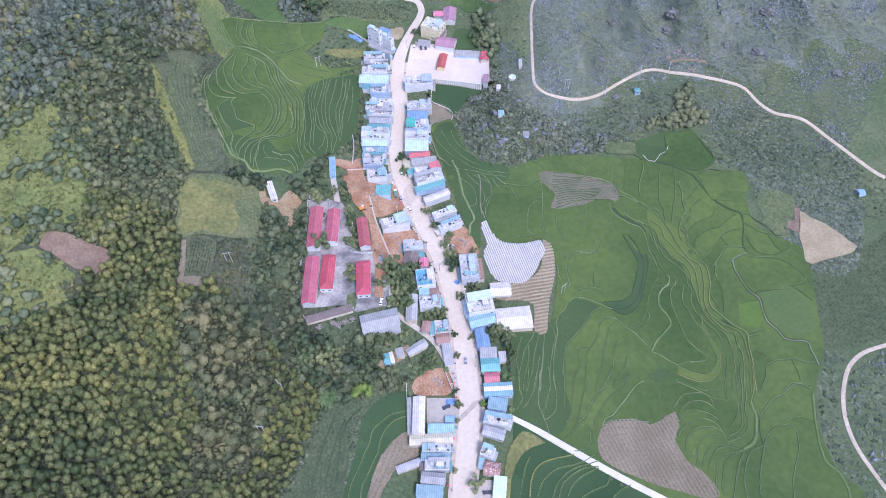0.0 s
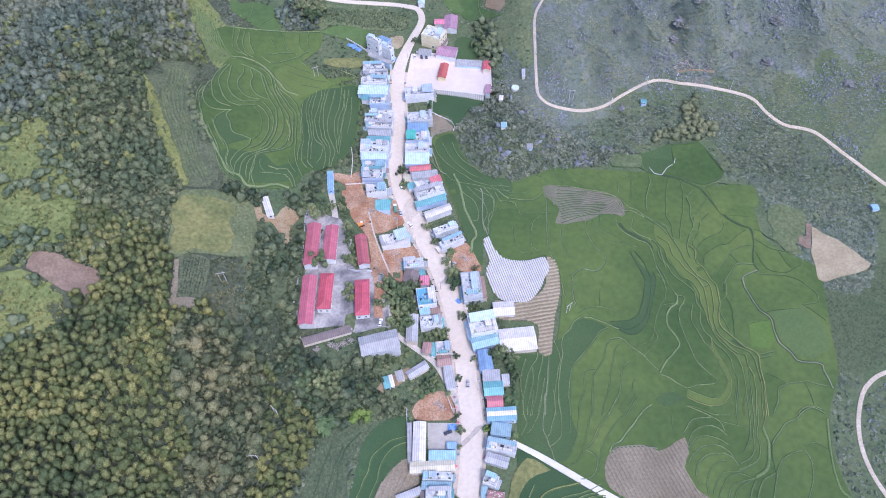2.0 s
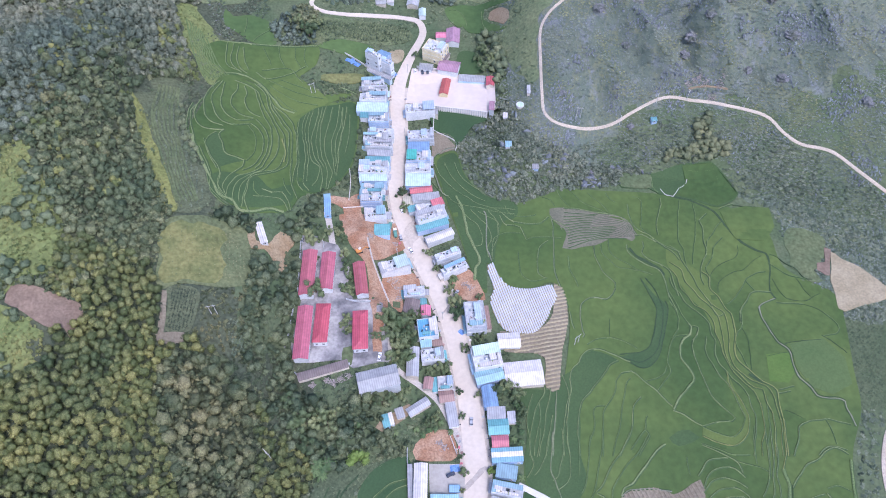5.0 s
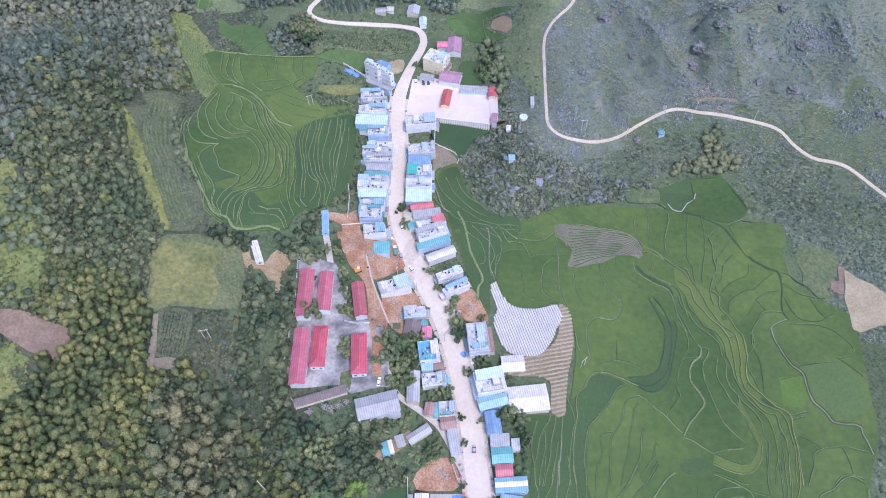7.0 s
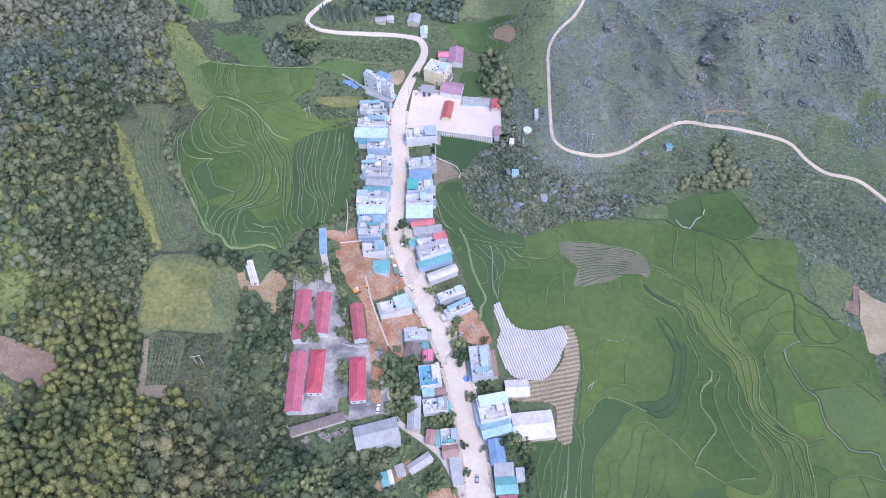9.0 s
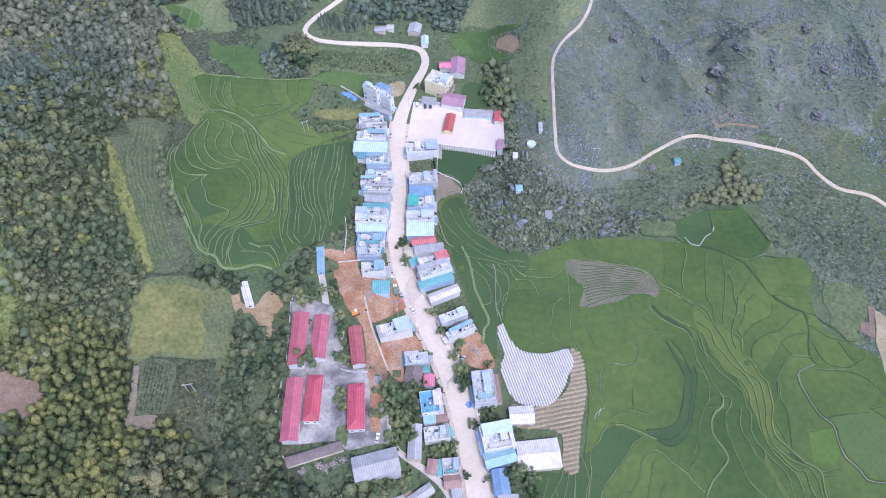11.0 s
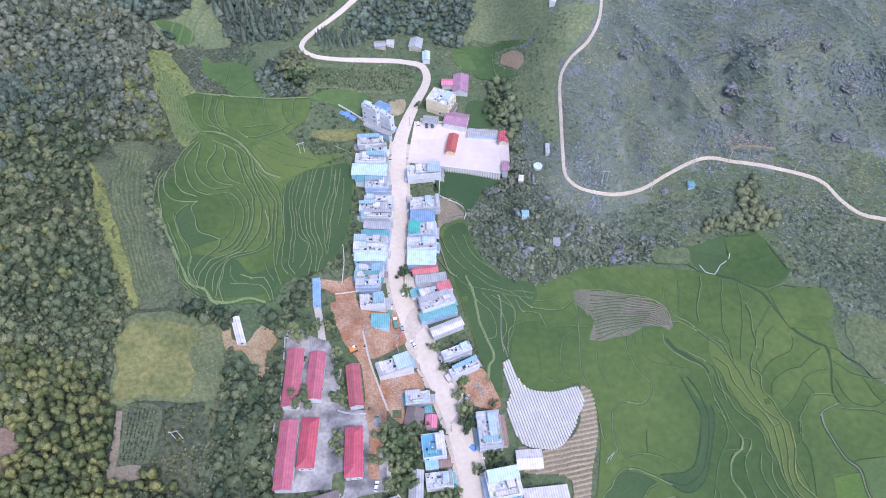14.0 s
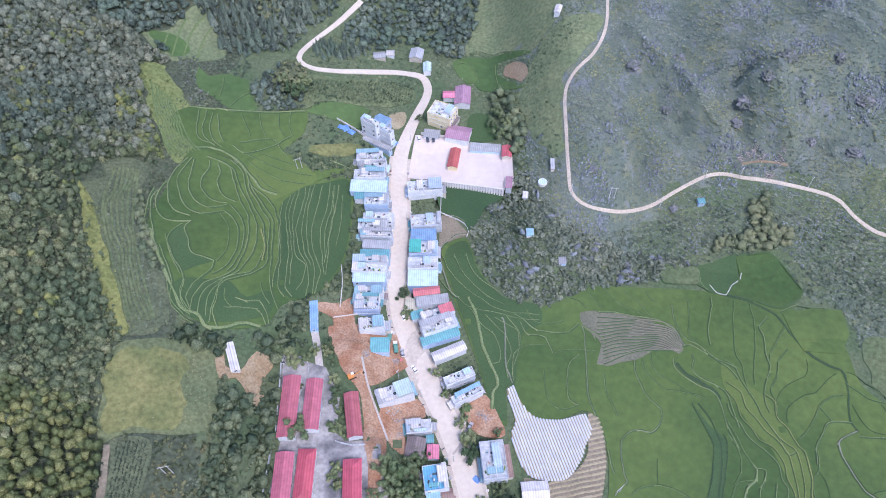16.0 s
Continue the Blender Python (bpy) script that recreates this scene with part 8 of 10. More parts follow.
def joined(name, shapes, spots, material, label, category, squash=(0.75, 1.1), sink=0.15, stem=0.0, strike=None):
    """One mesh of many plants or stones. spots: rows of x, y, radius."""
    rng = np.random.default_rng(len(spots))
    vs, fs, tones = [], [], []
    base = 0
    z = land(spots[:, 0], spots[:, 1])
    for k, (x, y, r) in enumerate(spots):
        v, f = shapes[rng.integers(len(shapes))]
        a = rng.random() * 6.283 if strike is None else strike + rng.normal() * 0.35
        c, s = math.cos(a), math.sin(a)
        p = np.empty_like(v)
        p[:, 0] = (v[:, 0] * c - v[:, 1] * s) * r + x
        p[:, 1] = (v[:, 0] * s + v[:, 1] * c) * r + y
        p[:, 2] = v[:, 2] * r * rng.uniform(*squash) + z[k] - sink * r + stem * r
        vs.append(p)
        fs.append(f + base)
        tones.append(np.full(len(v), rng.random()))
        base += len(v)
    v, f, t = np.concatenate(vs), np.concatenate(fs), np.concatenate(tones)
    me = bpy.data.meshes.new(name)
    me.vertices.add(len(v))
    me.vertices.foreach_set("co", v.astype(np.float32).ravel())
    me.loops.add(f.size)
    me.loops.foreach_set("vertex_index", f.astype(np.int32).ravel())
    me.polygons.add(len(f))
    me.polygons.foreach_set("loop_start", np.arange(0, f.size, 3, dtype=np.int32))
    me.update(calc_edges=True)
    at = me.attributes.new("tone", "FLOAT", "POINT")
    at.data.foreach_set("value", t.astype(np.float32))
    me.materials.append(material)
    return tagged(new(name, me), label, category, kind="stuff")


def scatter(outline, gap, size, seed, keep=1.0, clumps=-1.0, grain=0.035, holes=(), off=True):
    """Spots in an outline on a jittered grid, as a rule off the cleared land."""
    poly = curve_through(outline, 6.0, True)
    rng = np.random.default_rng(seed)
    lo, hi = poly.min(0), poly.max(0)
    gx, gy = np.meshgrid(np.arange(lo[0], hi[0], gap), np.arange(lo[1], hi[1], gap))
    x = gx.ravel() + rng.uniform(-0.5, 0.5, gx.size) * gap
    y = gy.ravel() + rng.uniform(-0.5, 0.5, gx.size) * gap
    ok = inside(poly, x, y) & (rng.random(x.size) < keep)
    x, y = x[ok], y[ok]
    for hole in holes:
        ok = ~inside(curve_through(hole, 6.0, True), x, y)
        x, y = x[ok], y[ok]
    if clumps > -1:
        n = np.array([noise.noise((a * grain, b * grain, seed)) for a, b in zip(x, y)])
        ok = n > clumps + rng.normal(size=n.size) * 0.06
        x, y = x[ok], y[ok]
    free = np.ones(x.size, bool)
    for c in CLEAR if off else ():
        a, b = c.min(0) - 1, c.max(0) + 1
        near = (x > a[0]) & (x < b[0]) & (y > a[1]) & (y < b[1]) & free
        if near.any():
            idx = np.where(near)[0]
            free[idx[inside(c, x[idx], y[idx])]] = False
    x, y = x[free], y[free]
    return np.column_stack([x, y, rng.uniform(*size, x.size)])


def crop(outline, turn, gap, step, size, seed):
    """Plants in straight rows inside an outline."""
    poly = curve_through(outline, 6.0, True)
    rng = np.random.default_rng(seed)
    mid = poly.mean(0)
    reach = np.linalg.norm(poly - mid, axis=1).max()
    u, v = np.meshgrid(np.arange(-reach, reach, gap), np.arange(-reach, reach, step))
    u, v = u.ravel() + rng.normal(size=u.size) * 0.12, v.ravel() + rng.normal(size=v.size) * 0.25
    c, s = math.cos(radians(turn)), math.sin(radians(turn))
    x, y = mid[0] + u * s + v * c, mid[1] - u * c + v * s
    ok = inside(poly, x, y) & (rng.random(x.size) < 0.93)
    return np.column_stack([x[ok], y[ok], rng.uniform(*size, int(ok.sum()))])


def shape_mesh(name, shape, material):
    v, f = shape
    return mesh_of(name, v.tolist(), f.tolist(), material)


def trunk_mesh():
    bm = bmesh.new()
    tube(bm, 0, 0, -0.3, 0.09, 1.2, 7, 0.05)
    for a in range(4):
        m = Matrix.Translation((0, 0, 0.6)) @ Matrix.Rotation(a * 1.57, 4, "Z") @ Matrix.Rotation(0.7, 4, "Y") @ Matrix.Translation((0, 0, 0.3))
        bmesh.ops.create_cone(bm, cap_ends=True, segments=5, radius1=0.04, radius2=0.015, depth=0.6, matrix=m)
    me = bpy.data.meshes.new("trunk")
    bm.to_mesh(me)
    bm.free()
    me.materials.append(M["bark"])
    return me


TRUNK = trunk_mesh()
TREE_CROWN = [shape_mesh("crown", leafy("crown", 60 + s, 9, 420, 0.1, 0.9), M["leaf_tree"]) for s in range(4)]
LIME_CROWN = [shape_mesh("crown", leafy("crown", 70 + s, 9, 420, 0.1, 0.9), M["leaf_lime"]) for s in range(2)]
GOLD_CROWN = [shape_mesh("crown", c, M["leaf_own"]) for c in ROUND]


def palm_mesh(seed):
    rng = random.Random(seed)
    verts, faces = [], []
    for k in range(17):
        a = k * 2.4 + rng.random()
        lift = rng.uniform(0.3, 1.2)
        n = len(verts)
        for i in range(6):
            t = i / 5
            r, z = t * 1.0, 0.9 + lift * t * 0.7 - 1.1 * t * t
            wd = 0.13 * math.sin(math.pi * min(1, t * 0.9 + 0.12)) + 0.01
            for s in (-1, 0, 1):
                verts.append((r * math.cos(a) - s * wd * math.sin(a), r * math.sin(a) + s * wd * math.cos(a), z - abs(s) * wd * 0.5))
        for i in range(5):
            for s in range(2):
                b = n + 3 * i + s
                faces.append((b, b + 1, b + 4, b + 3))
    return mesh_of("fronds", verts, faces, M["leaf_palm"])


PALM = [palm_mesh(s) for s in range(3)]
COUNT = {"n": 0}


def single_tree(kind, x, y, size, label):
    """A tree of its own: trunk and crown under an empty. size is the crown's width in metres."""
    COUNT["n"] += 1
    rng = random.Random(COUNT["n"] * 7 + 1)
    top = new({"palm": "banana_plant", "bush": "bush"}.get(kind, "tree"))
    top.matrix_world = pose(x, y, float(land(x, y)), 0, 0, rng.random() * 360)
    r = size / 2
    stem = {"palm": 0.4, "bush": 0.0}.get(kind, 0.55)
    if kind != "bush":
        share("trunk", TRUNK, top, Matrix.Diagonal((r * 1.2, r * 1.2, r * (1.1 if kind != "palm" else 1.4), 1)))
    pool = {"palm": PALM, "lime": LIME_CROWN, "gold": GOLD_CROWN}.get(kind, TREE_CROWN)
    share("fronds" if kind == "palm" else "crown", pool[rng.randrange(len(pool))], top, Matrix.Translation((0, 0, stem * r)) @ Matrix.Diagonal((r, r, r * rng.uniform(0.85, 1.15), 1)))
    return tagged(top, label, "tree" if kind not in ("palm", "bush") else {"palm": "banana plant", "bush": "bush"}[kind])


# ---- woods and scrub ----
SLOPE = [(63.9, 453.2), (81.2, 470.3), (109.3, 476.1), (100.2, 449.4), (82.4, 427.4), (77.5, 413.4), (73.9, 377.1), (62.9, 385.1), (51.2, 415.5), (45, 433.4), (55.5, 435.8), (60.6, 442.2)]
GLADE_A = [(-253.8, 269.5), (-220.5, 281), (-201.4, 282.1), (-178.1, 239.9), (-183.2, 213.5), (-198.5, 205.3), (-229.7, 182.5)]
GLADE_B = [(-228.1, 176.6), (-197.3, 195.5), (-179.7, 188.1), (-179.4, 171.6), (-192.2, 161.9), (-220, 141.8)]
WEST = [(-282.1, 444.5), (-199.1, 462.8), (-182, 458), (-170, 457), (-161, 453), (-151, 447), (-149, 442), (-156, 441), (-164, 437.5), (-151.8, 398.3), (-143.2, 374.1), (-159.6, 357.5), (-166, 336.8), (-156.9, 303.4), (-141.9, 269.3), (-136, 260.6), (-136.6, 236.2), (-151.5, 223), (-212.7, 214.3)]
west = scatter(WEST, 2.5, (1.3, 2.9), 3, holes=(GLADE_A, GLADE_B))
# The farther trees take the leaves that have haze painted in.
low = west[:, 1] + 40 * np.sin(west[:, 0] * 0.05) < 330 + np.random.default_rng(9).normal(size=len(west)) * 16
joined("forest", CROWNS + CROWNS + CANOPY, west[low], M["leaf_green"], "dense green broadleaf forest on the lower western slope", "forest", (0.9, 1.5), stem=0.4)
joined("forest", CROWNS + CROWNS + CANOPY, west[~low], M["leaf_forest"], "dense broadleaf forest covering the western slope, distance haze painted into its grey-green", "forest", (0.9, 1.5), stem=0.4)
joined("forest", CANOPY + CROWNS, np.concatenate([scatter([(-168.6, 411.5), (-163.6, 409.2), (-155.3, 388.8), (-160.4, 384.3), (-166.5, 397.4)], 2.6, (1.2, 2.2), 105, 0.8, off=False), scatter([(-152.8, 378.3), (-143.7, 381.7), (-141.8, 370.0), (-147.9, 366.5)], 2.6, (1.2, 2.2), 106, 0.8, off=False)]), M["leaf_pale"], "sunlit yellow-green trees near the forest edge", "forest", (0.9, 1.4), stem=1.0)
joined("forest", CROWNS + CANOPY, scatter(WEST, 4.5, (1.2, 2.6), 87, 0.9, 0.12, 0.04, holes=(GLADE_A, GLADE_B)), M["leaf_brown"], "olive and brownish trees scattered through the hill forest", "forest", (0.9, 1.5), stem=0.7)
joined("forest", CANOPY, scatter(WEST, 4.5, (1.0, 2.0), 88, 0.9, 0.22, 0.05, holes=(GLADE_A, GLADE_B)), M["leaf_pale"], "yellow-green trees in patches of the hill forest", "forest", (0.9, 1.4), stem=0.9)
joined("forest", CANOPY, np.concatenate([scatter(GLADE_A, 3.8, (1.8, 3.2), 71, 0.85, -0.02, 0.05), scatter(GLADE_B, 3.8, (1.8, 3.2), 72, 0.85, 0.05, 0.05)]), M["leaf_shrub"], "scattered trees standing in the clearings", "forest", (0.6, 0.95), stem=0.5)
joined("glade_shrubs", SPRIGS + SHRUBS, np.concatenate([scatter(GLADE_A, 1.5, (0.6, 1.5), 4, 0.9), scatter(GLADE_B, 1.5, (0.6, 1.5), 6, 0.9)]), M["leaf_pale"], "pale yellow-green shrubs in the forest clearings", "shrubs")
GOLD = [(-224.8, 146.3), (-192, 161.3), (-178.1, 171.6), (-174.5, 189.5), (-181.2, 214.4), (-176.4, 236.9), (-164.2, 236.9), (-141.5, 228.6), (-132.8, 215.4), (-130.9, 190.3), (-114.2, 187.7), (-94.2, 172.7), (-80, 151.1), (-56.2, 129.8), (-66.5, 115.1), (-81.8, 74.4), (-209.5, 67.5)]
gold = scatter(GOLD, 3.1, (1.5, 2.6), 5, holes=(GLADE_B,))
MIXED = [(-124.0, 178.5), (-101.4, 180.7), (-88.0, 168.5), (-84.2, 126.5), (-90.9, 97.1), (-114.3, 94.1), (-112.5, 117.7), (-117.9, 137.8), (-124.8, 154.2)]
rim = inside(curve_through(MIXED, 6.0, True), gold[:, 0], gold[:, 1])
joined("mixed_wood", CROWNS + CANOPY, np.column_stack([gold[rim][:, :2], gold[rim][:, 2] * np.random.default_rng(8).uniform(0.8, 1.6, int(rim.sum()))]), M["leaf_brown"], "mixed brownish and grey-green trees fringing the plantation", "wood", (0.8, 1.3), stem=0.9)
gold = gold[~rim]
# Very dark leaves put the shade between the crowns into colour.
joined("understory", SPRIGS, scatter(GOLD, 1.7, (0.7, 1.4), 10, 0.9), M["leaf_dark"], "undergrowth beneath the plantation trees, gap shade painted into its dark leaves", "undergrowth", (0.6, 1.0))
near = np.where((gold[:, 0] > -150) & (gold[:, 1] > 110) & (gold[:, 1] < 190))[0][:280]
rest = np.setdiff1d(np.arange(len(gold)), near)
joined("plantation", ROUND, gold[rest], M["leaf_gold"], "yellow-green plantation trees with small round crowns", "forest", stem=1.2)
for gx, gy, gr in gold[near]:
    tagged(single_tree("gold", gx, gy, 2 * gr, "round-crowned yellow-green plantation tree on the knoll"), group="plantation trees")
joined("thicket", CROWNS + SHRUBS + CANOPY, scatter([(-95.8, 204), (-86.1, 235.4), (-76.1, 263.2), (-71.4, 224.7), (-75.6, 195.4), (-74.9, 183.2), (-64.8, 166.9), (-41, 166.7), (-26.1, 167.7), (-18.4, 157.4), (-17.6, 141.8), (-27, 133.6), (-41.2, 126.9), (-54.9, 129.9), (-80, 151.1), (-89.3, 174.3)], 3.3, (1.7, 3.6), 7, 0.95), M["leaf"], "mixed dark green thicket round the school", "thicket", stem=0.5)
joined("bushes", SHRUBS, scatter([(-163.7, 337.2), (-156.1, 380.2), (-145.6, 386.5), (-141.5, 342.7), (-140.3, 307.8), (-128.4, 290.6), (-118.2, 267), (-137.1, 257.1), (-137.8, 221.9), (-158.1, 207.6), (-176.8, 202.2), (-145.9, 259), (-158.6, 301.2)], 2.8, (1.0, 2.2), 9, 0.9), M["leaf_shrub"], "scattered bushes along the meadow edge", "bushes")
joined("bushes", CROWNS + SHRUBS + CANOPY, scatter([(-118.2, 267), (-94.4, 266.3), (-69.2, 278.6), (-61.7, 294.9), (-59.1, 268.2), (-74.3, 263.1), (-86.1, 235.4), (-95.8, 204), (-96.4, 226.5), (-108.2, 253.5)], 3.6, (2.0, 3.8), 11, 0.95), M["leaf"], "dark bushes between paddies and the school", "bushes", stem=0.3)
joined("bushes", SHRUBS, scatter([(-131.5, 215.6), (-118.4, 220.1), (-92.9, 219.5), (-87.2, 176), (-108.8, 186.9), (-127.3, 187.3)], 2.6, (0.9, 2.0), 12, 0.9), M["leaf_brown"], "low brownish bushes and weeds over old plots", "bushes")
joined("wood", CROWNS + SHRUBS, scatter([(19.4, 349.2), (38.3, 366), (50.8, 373.2), (66.6, 339.5), (92.9, 327.3), (127.5, 321), (140.9, 309.9), (90, 303.7), (70, 296.8), (50.7, 290.5), (33, 297.7), (21.4, 318.7)], 2.0, (0.8, 2.4), 13, 0.97), M["leaf_spur"], "grey-green wood on the rocky spur", "wood", (0.7, 1.1), stem=0.3)
joined("limestone_rocks", ROCKS, scatter([(19.4, 349.2), (38.3, 366), (50.8, 373.2), (66.6, 339.5), (92.9, 327.3), (127.5, 321), (140.9, 309.9), (90, 303.7), (70, 296.8), (50.7, 290.5), (33, 297.7), (21.4, 318.7)], 3.0, (0.9, 2.0), 44, 0.6, 0.2, 0.06), M["rock"], "grey limestone crags among trees on the spur", "rocks", (1.2, 2.6), 0.2)
joined("scrub", SHRUBS + SPRIGS, scatter([(97.4, 313.7), (121.1, 309.9), (138.1, 305.4), (166.8, 317.8), (186.6, 317.7), (204.7, 290.9), (229.5, 266.4), (241.7, 315.7), (211.3, 331), (170.5, 345.1), (131.6, 341.4), (93.5, 333.5)], 2.3, (1.0, 2.1), 15, 0.95), M["leaf_foot"], "dense scrub along the foot of the hill", "scrub", (0.4, 0.7))
joined("bamboo", CANOPY, scatter([(145.8, 321.3), (151.1, 327.8), (166.6, 327.8), (170.4, 345.1), (178.2, 345.6), (179.3, 331.9), (188.9, 326.0), (186.5, 319.1), (175.8, 318.5), (164.0, 320.3)], 2.6, (1.6, 3.2), 16, 0.95), M["leaf_bamboo"], "olive-yellow bamboo clumps above the stream plots", "bamboo", (0.7, 1.1), stem=0.15)
KARST = [(45.2, 433.5), (68.4, 437.3), (93, 454.8), (104.4, 505.6), (352.2, 492.4), (278.9, 300), (231, 317.1), (210.7, 328.2), (170.5, 345.1), (131.4, 340), (100.1, 334.3), (78.5, 312.2), (57.5, 342.4), (43.3, 380)]
joined("hill_scrub", SPRIGS, scatter(KARST, 1.7, (0.5, 1.3), 17, 0.9, holes=(SLOPE,)), M["leaf_karst"], "low green scrub over the limestone hill", "scrub", (0.3, 0.6))
joined("hill_grass", SPRIGS, scatter(KARST, 1.5, (0.4, 1.1), 18, 0.9, 0.12, 0.045, holes=(SLOPE,)), M["leaf_hill"], "yellow-green grass patches between the limestone ledges", "grass", (0.3, 0.6))
joined("hill_bushes", SPRIGS + TUFTS, scatter(KARST, 2.2, (0.5, 1.3), 20, 0.9, 0.15, 0.03, holes=(SLOPE,)), M["leaf_karst"], "dark bushes in the gullies of the limestone hill", "bushes", (0.4, 0.7))
joined("limestone_rocks", ROCKS, scatter(KARST, 1.3, (0.22, 0.85), 19, 0.85, 0.2, 0.04, holes=(SLOPE,)), M["rock"], "weathered blue-grey limestone ledges and pinnacles", "rocks", (0.8, 2.0), 0.3, strike=1.2)
joined("crop_rows", SPRIGS, crop([(224.6, 209.6), (255.7, 219.9), (289.5, 234.8), (319.5, 224.1), (287.9, 156.9), (244.9, 159.4), (223.8, 153.7), (212.1, 154.4)], 35, 1.7, 1.1, (0.6, 1.0), 21), M["leaf_crop"], "dense low crop on the eastern slope", "crop", (0.4, 0.7))
joined("scrub", SHRUBS + SPRIGS, scatter([(232.3, 251.8), (210.4, 286.1), (332.5, 258.7), (319.5, 224.1), (289.5, 234.8), (258.5, 245.6)], 2.4, (0.9, 1.9), 22, 0.95), M["leaf_shrub"], "scrub round the tan hill plot", "scrub", (0.4, 0.7))
joined("scrub", SHRUBS + SPRIGS, scatter([(212.1, 154.4), (223.5, 153.1), (215.8, 140.7), (208.1, 128.2), (204.6, 106.8), (208.5, 83.6), (210.8, 62.2), (194.9, 63), (193.3, 95.7), (199.2, 128.7)], 2.4, (0.9, 1.8), 24, 0.95), M["leaf_foot"], "scrub between paddies and farm track", "scrub", (0.4, 0.7))
STONY = [(220.3, 140.4), (287.9, 156.9), (242.5, 60.4), (217.2, 77.7), (209.4, 100.6)]
joined("scrub", SHRUBS + SPRIGS, scatter(STONY, 2.4, (0.9, 1.9), 23, 0.95), M["leaf_foot"], "scrub beyond the farm track", "scrub", (0.4, 0.7))
joined("limestone_rocks", ROCKS, scatter(STONY, 3.0, (0.6, 1.3), 26, 0.6, 0.15, 0.05), M["rock"], "pale rocks among scrub above the farm track", "rocks", (0.7, 1.4), 0.3)
joined("wood", CROWNS + CANOPY, scatter([(-204, 489.2), (-192.2, 467.1), (-184.0, 458.2), (-172.0, 456.4), (-165.5, 459.6), (-153.3, 471.4), (-146.9, 481.7), (-144.4, 490.9), (-143, 513)], 3.2, (1.6, 3.2), 25, 0.95), M["leaf_wood"], "dark woods closing the head of the valley", "wood", stem=0.8)
joined("wood", CROWNS + CONIFER, scatter([(-144.8, 516.0), (-139.2, 492.5), (-131.4, 483.3), (-124.8, 464.1), (-115.8, 457.5), (-104.1, 457.4), (-94.4, 462.3), (-85.8, 460.2), (-73.4, 479.3), (-55.1, 506.8), (-40.8, 544.7)], 2.9, (1.1, 2.8), 28, 0.92), M["leaf_wood"], "dark conifers and broadleaf trees on the slope, blue haze painted into the leaves", "wood", (1.1, 1.7), stem=0.6)
joined("bamboo", CROWNS, np.concatenate([scatter([(-89.2, 438.6), (-82.0, 452.3), (-73.5, 447.2), (-72.7, 431.3), (-80.4, 425.9), (-85.2, 427.5)], 2.2, (1.1, 2.3), 41, 0.95), scatter([(-102.3, 501.8), (-91.3, 502.9), (-91.0, 490.6), (-95.8, 483.7), (-101.2, 487.8)], 2.2, (1.1, 2.3), 42, 0.95)]), M["leaf_bamboo"], "pale feathery bamboo clumps beside the road bend", "bamboo", (0.9, 1.5), stem=1.6)
joined("bushes", SHRUBS + SPRIGS, scatter([(-132.3, 446.9), (-125.5, 455.4), (-114.4, 459.9), (-104.9, 448.7), (-108.8, 438.1), (-123.8, 442.3)], 1.8, (0.7, 1.5), 43, 0.85), M["leaf_foot"], "grey-green bushes above the small paddies", "bushes")
joined("tree_clump", CROWNS, scatter([(-158.5, 456), (-154, 458), (-151.5, 453), (-155, 449)], 2.0, (1.4, 2.4), 44, 0.95), M["leaf_wood"], "dark clump of trees on the grassy terrace", "trees", stem=0.8)
joined("wood", CROWNS + CANOPY, scatter([(-54.9, 483.9), (-41.1, 507.5), (-33.6, 549.8), (38.0, 572.9), (34.8, 503.6), (31.2, 481.0), (15.9, 472.2), (8.9, 478.0), (1.9, 486.5), (-20.0, 487.9), (-23.7, 480.1), (-40.9, 474.6)], 3.3, (1.4, 3.0), 27, 0.85), M["leaf_wood"], "loose dark trees round the farmhouses", "wood", stem=0.5)
joined("wood", CANOPY, scatter([(32.6, 450.2), (48.8, 436.2), (55, 400.5), (46.6, 366.1), (46.6, 396.3), (41, 425.5)], 4.4, (2.2, 3.6), 29, 0.9), M["leaf_shrub"], "trees beside the forecourt", "wood", stem=0.6)
joined("scrub", SHRUBS + SPRIGS, scatter([(43.3, 380), (46.6, 366.1), (57.5, 342.4), (78.5, 312.2), (65.8, 310.2), (47.1, 329.9), (35.2, 360)], 2.4, (0.9, 2.0), 30, 0.95), M["leaf_shrub"], "overgrown garden bank below the track", "scrub", (0.4, 0.7))
joined("scrub", TUFTS, scatter([(45.2, 433.5), (49.2, 440.8), (68.4, 437.3), (93, 454.8), (102.7, 494.8), (44.8, 556.8), (32.5, 498.2), (41.4, 470.5), (32.6, 450.2)], 1.8, (0.6, 1.4), 32, 0.85), M["leaf_shrub"], "thin scrub on the grassy slope", "scrub", (0.4, 0.7))
joined("bushes", CANOPY, scatter([(-56.6, 308.9), (-46.7, 314), (-45.6, 329), (-44.3, 352.3), (-45.7, 379.2), (-40.1, 380), (-43.3, 348.5), (-43.4, 321.8), (-44.2, 303.7), (-51.9, 295.8), (-59.5, 291.3)], 3.4, (1.0, 2.2), 31, 0.8), M["leaf"], "bushes behind the row houses", "bushes", stem=0.1)
joined("bushes", TUFTS, scatter([(-82.5, 84.4), (-67.7, 114.9), (-54.9, 129.9), (-41.2, 126.9), (-27, 133.6), (-39.9, 116), (-52, 86.5)], 1.8, (0.7, 1.5), 33, 0.95), M["leaf_foot"], "sparse bushes on the bank below the plantation", "bushes")
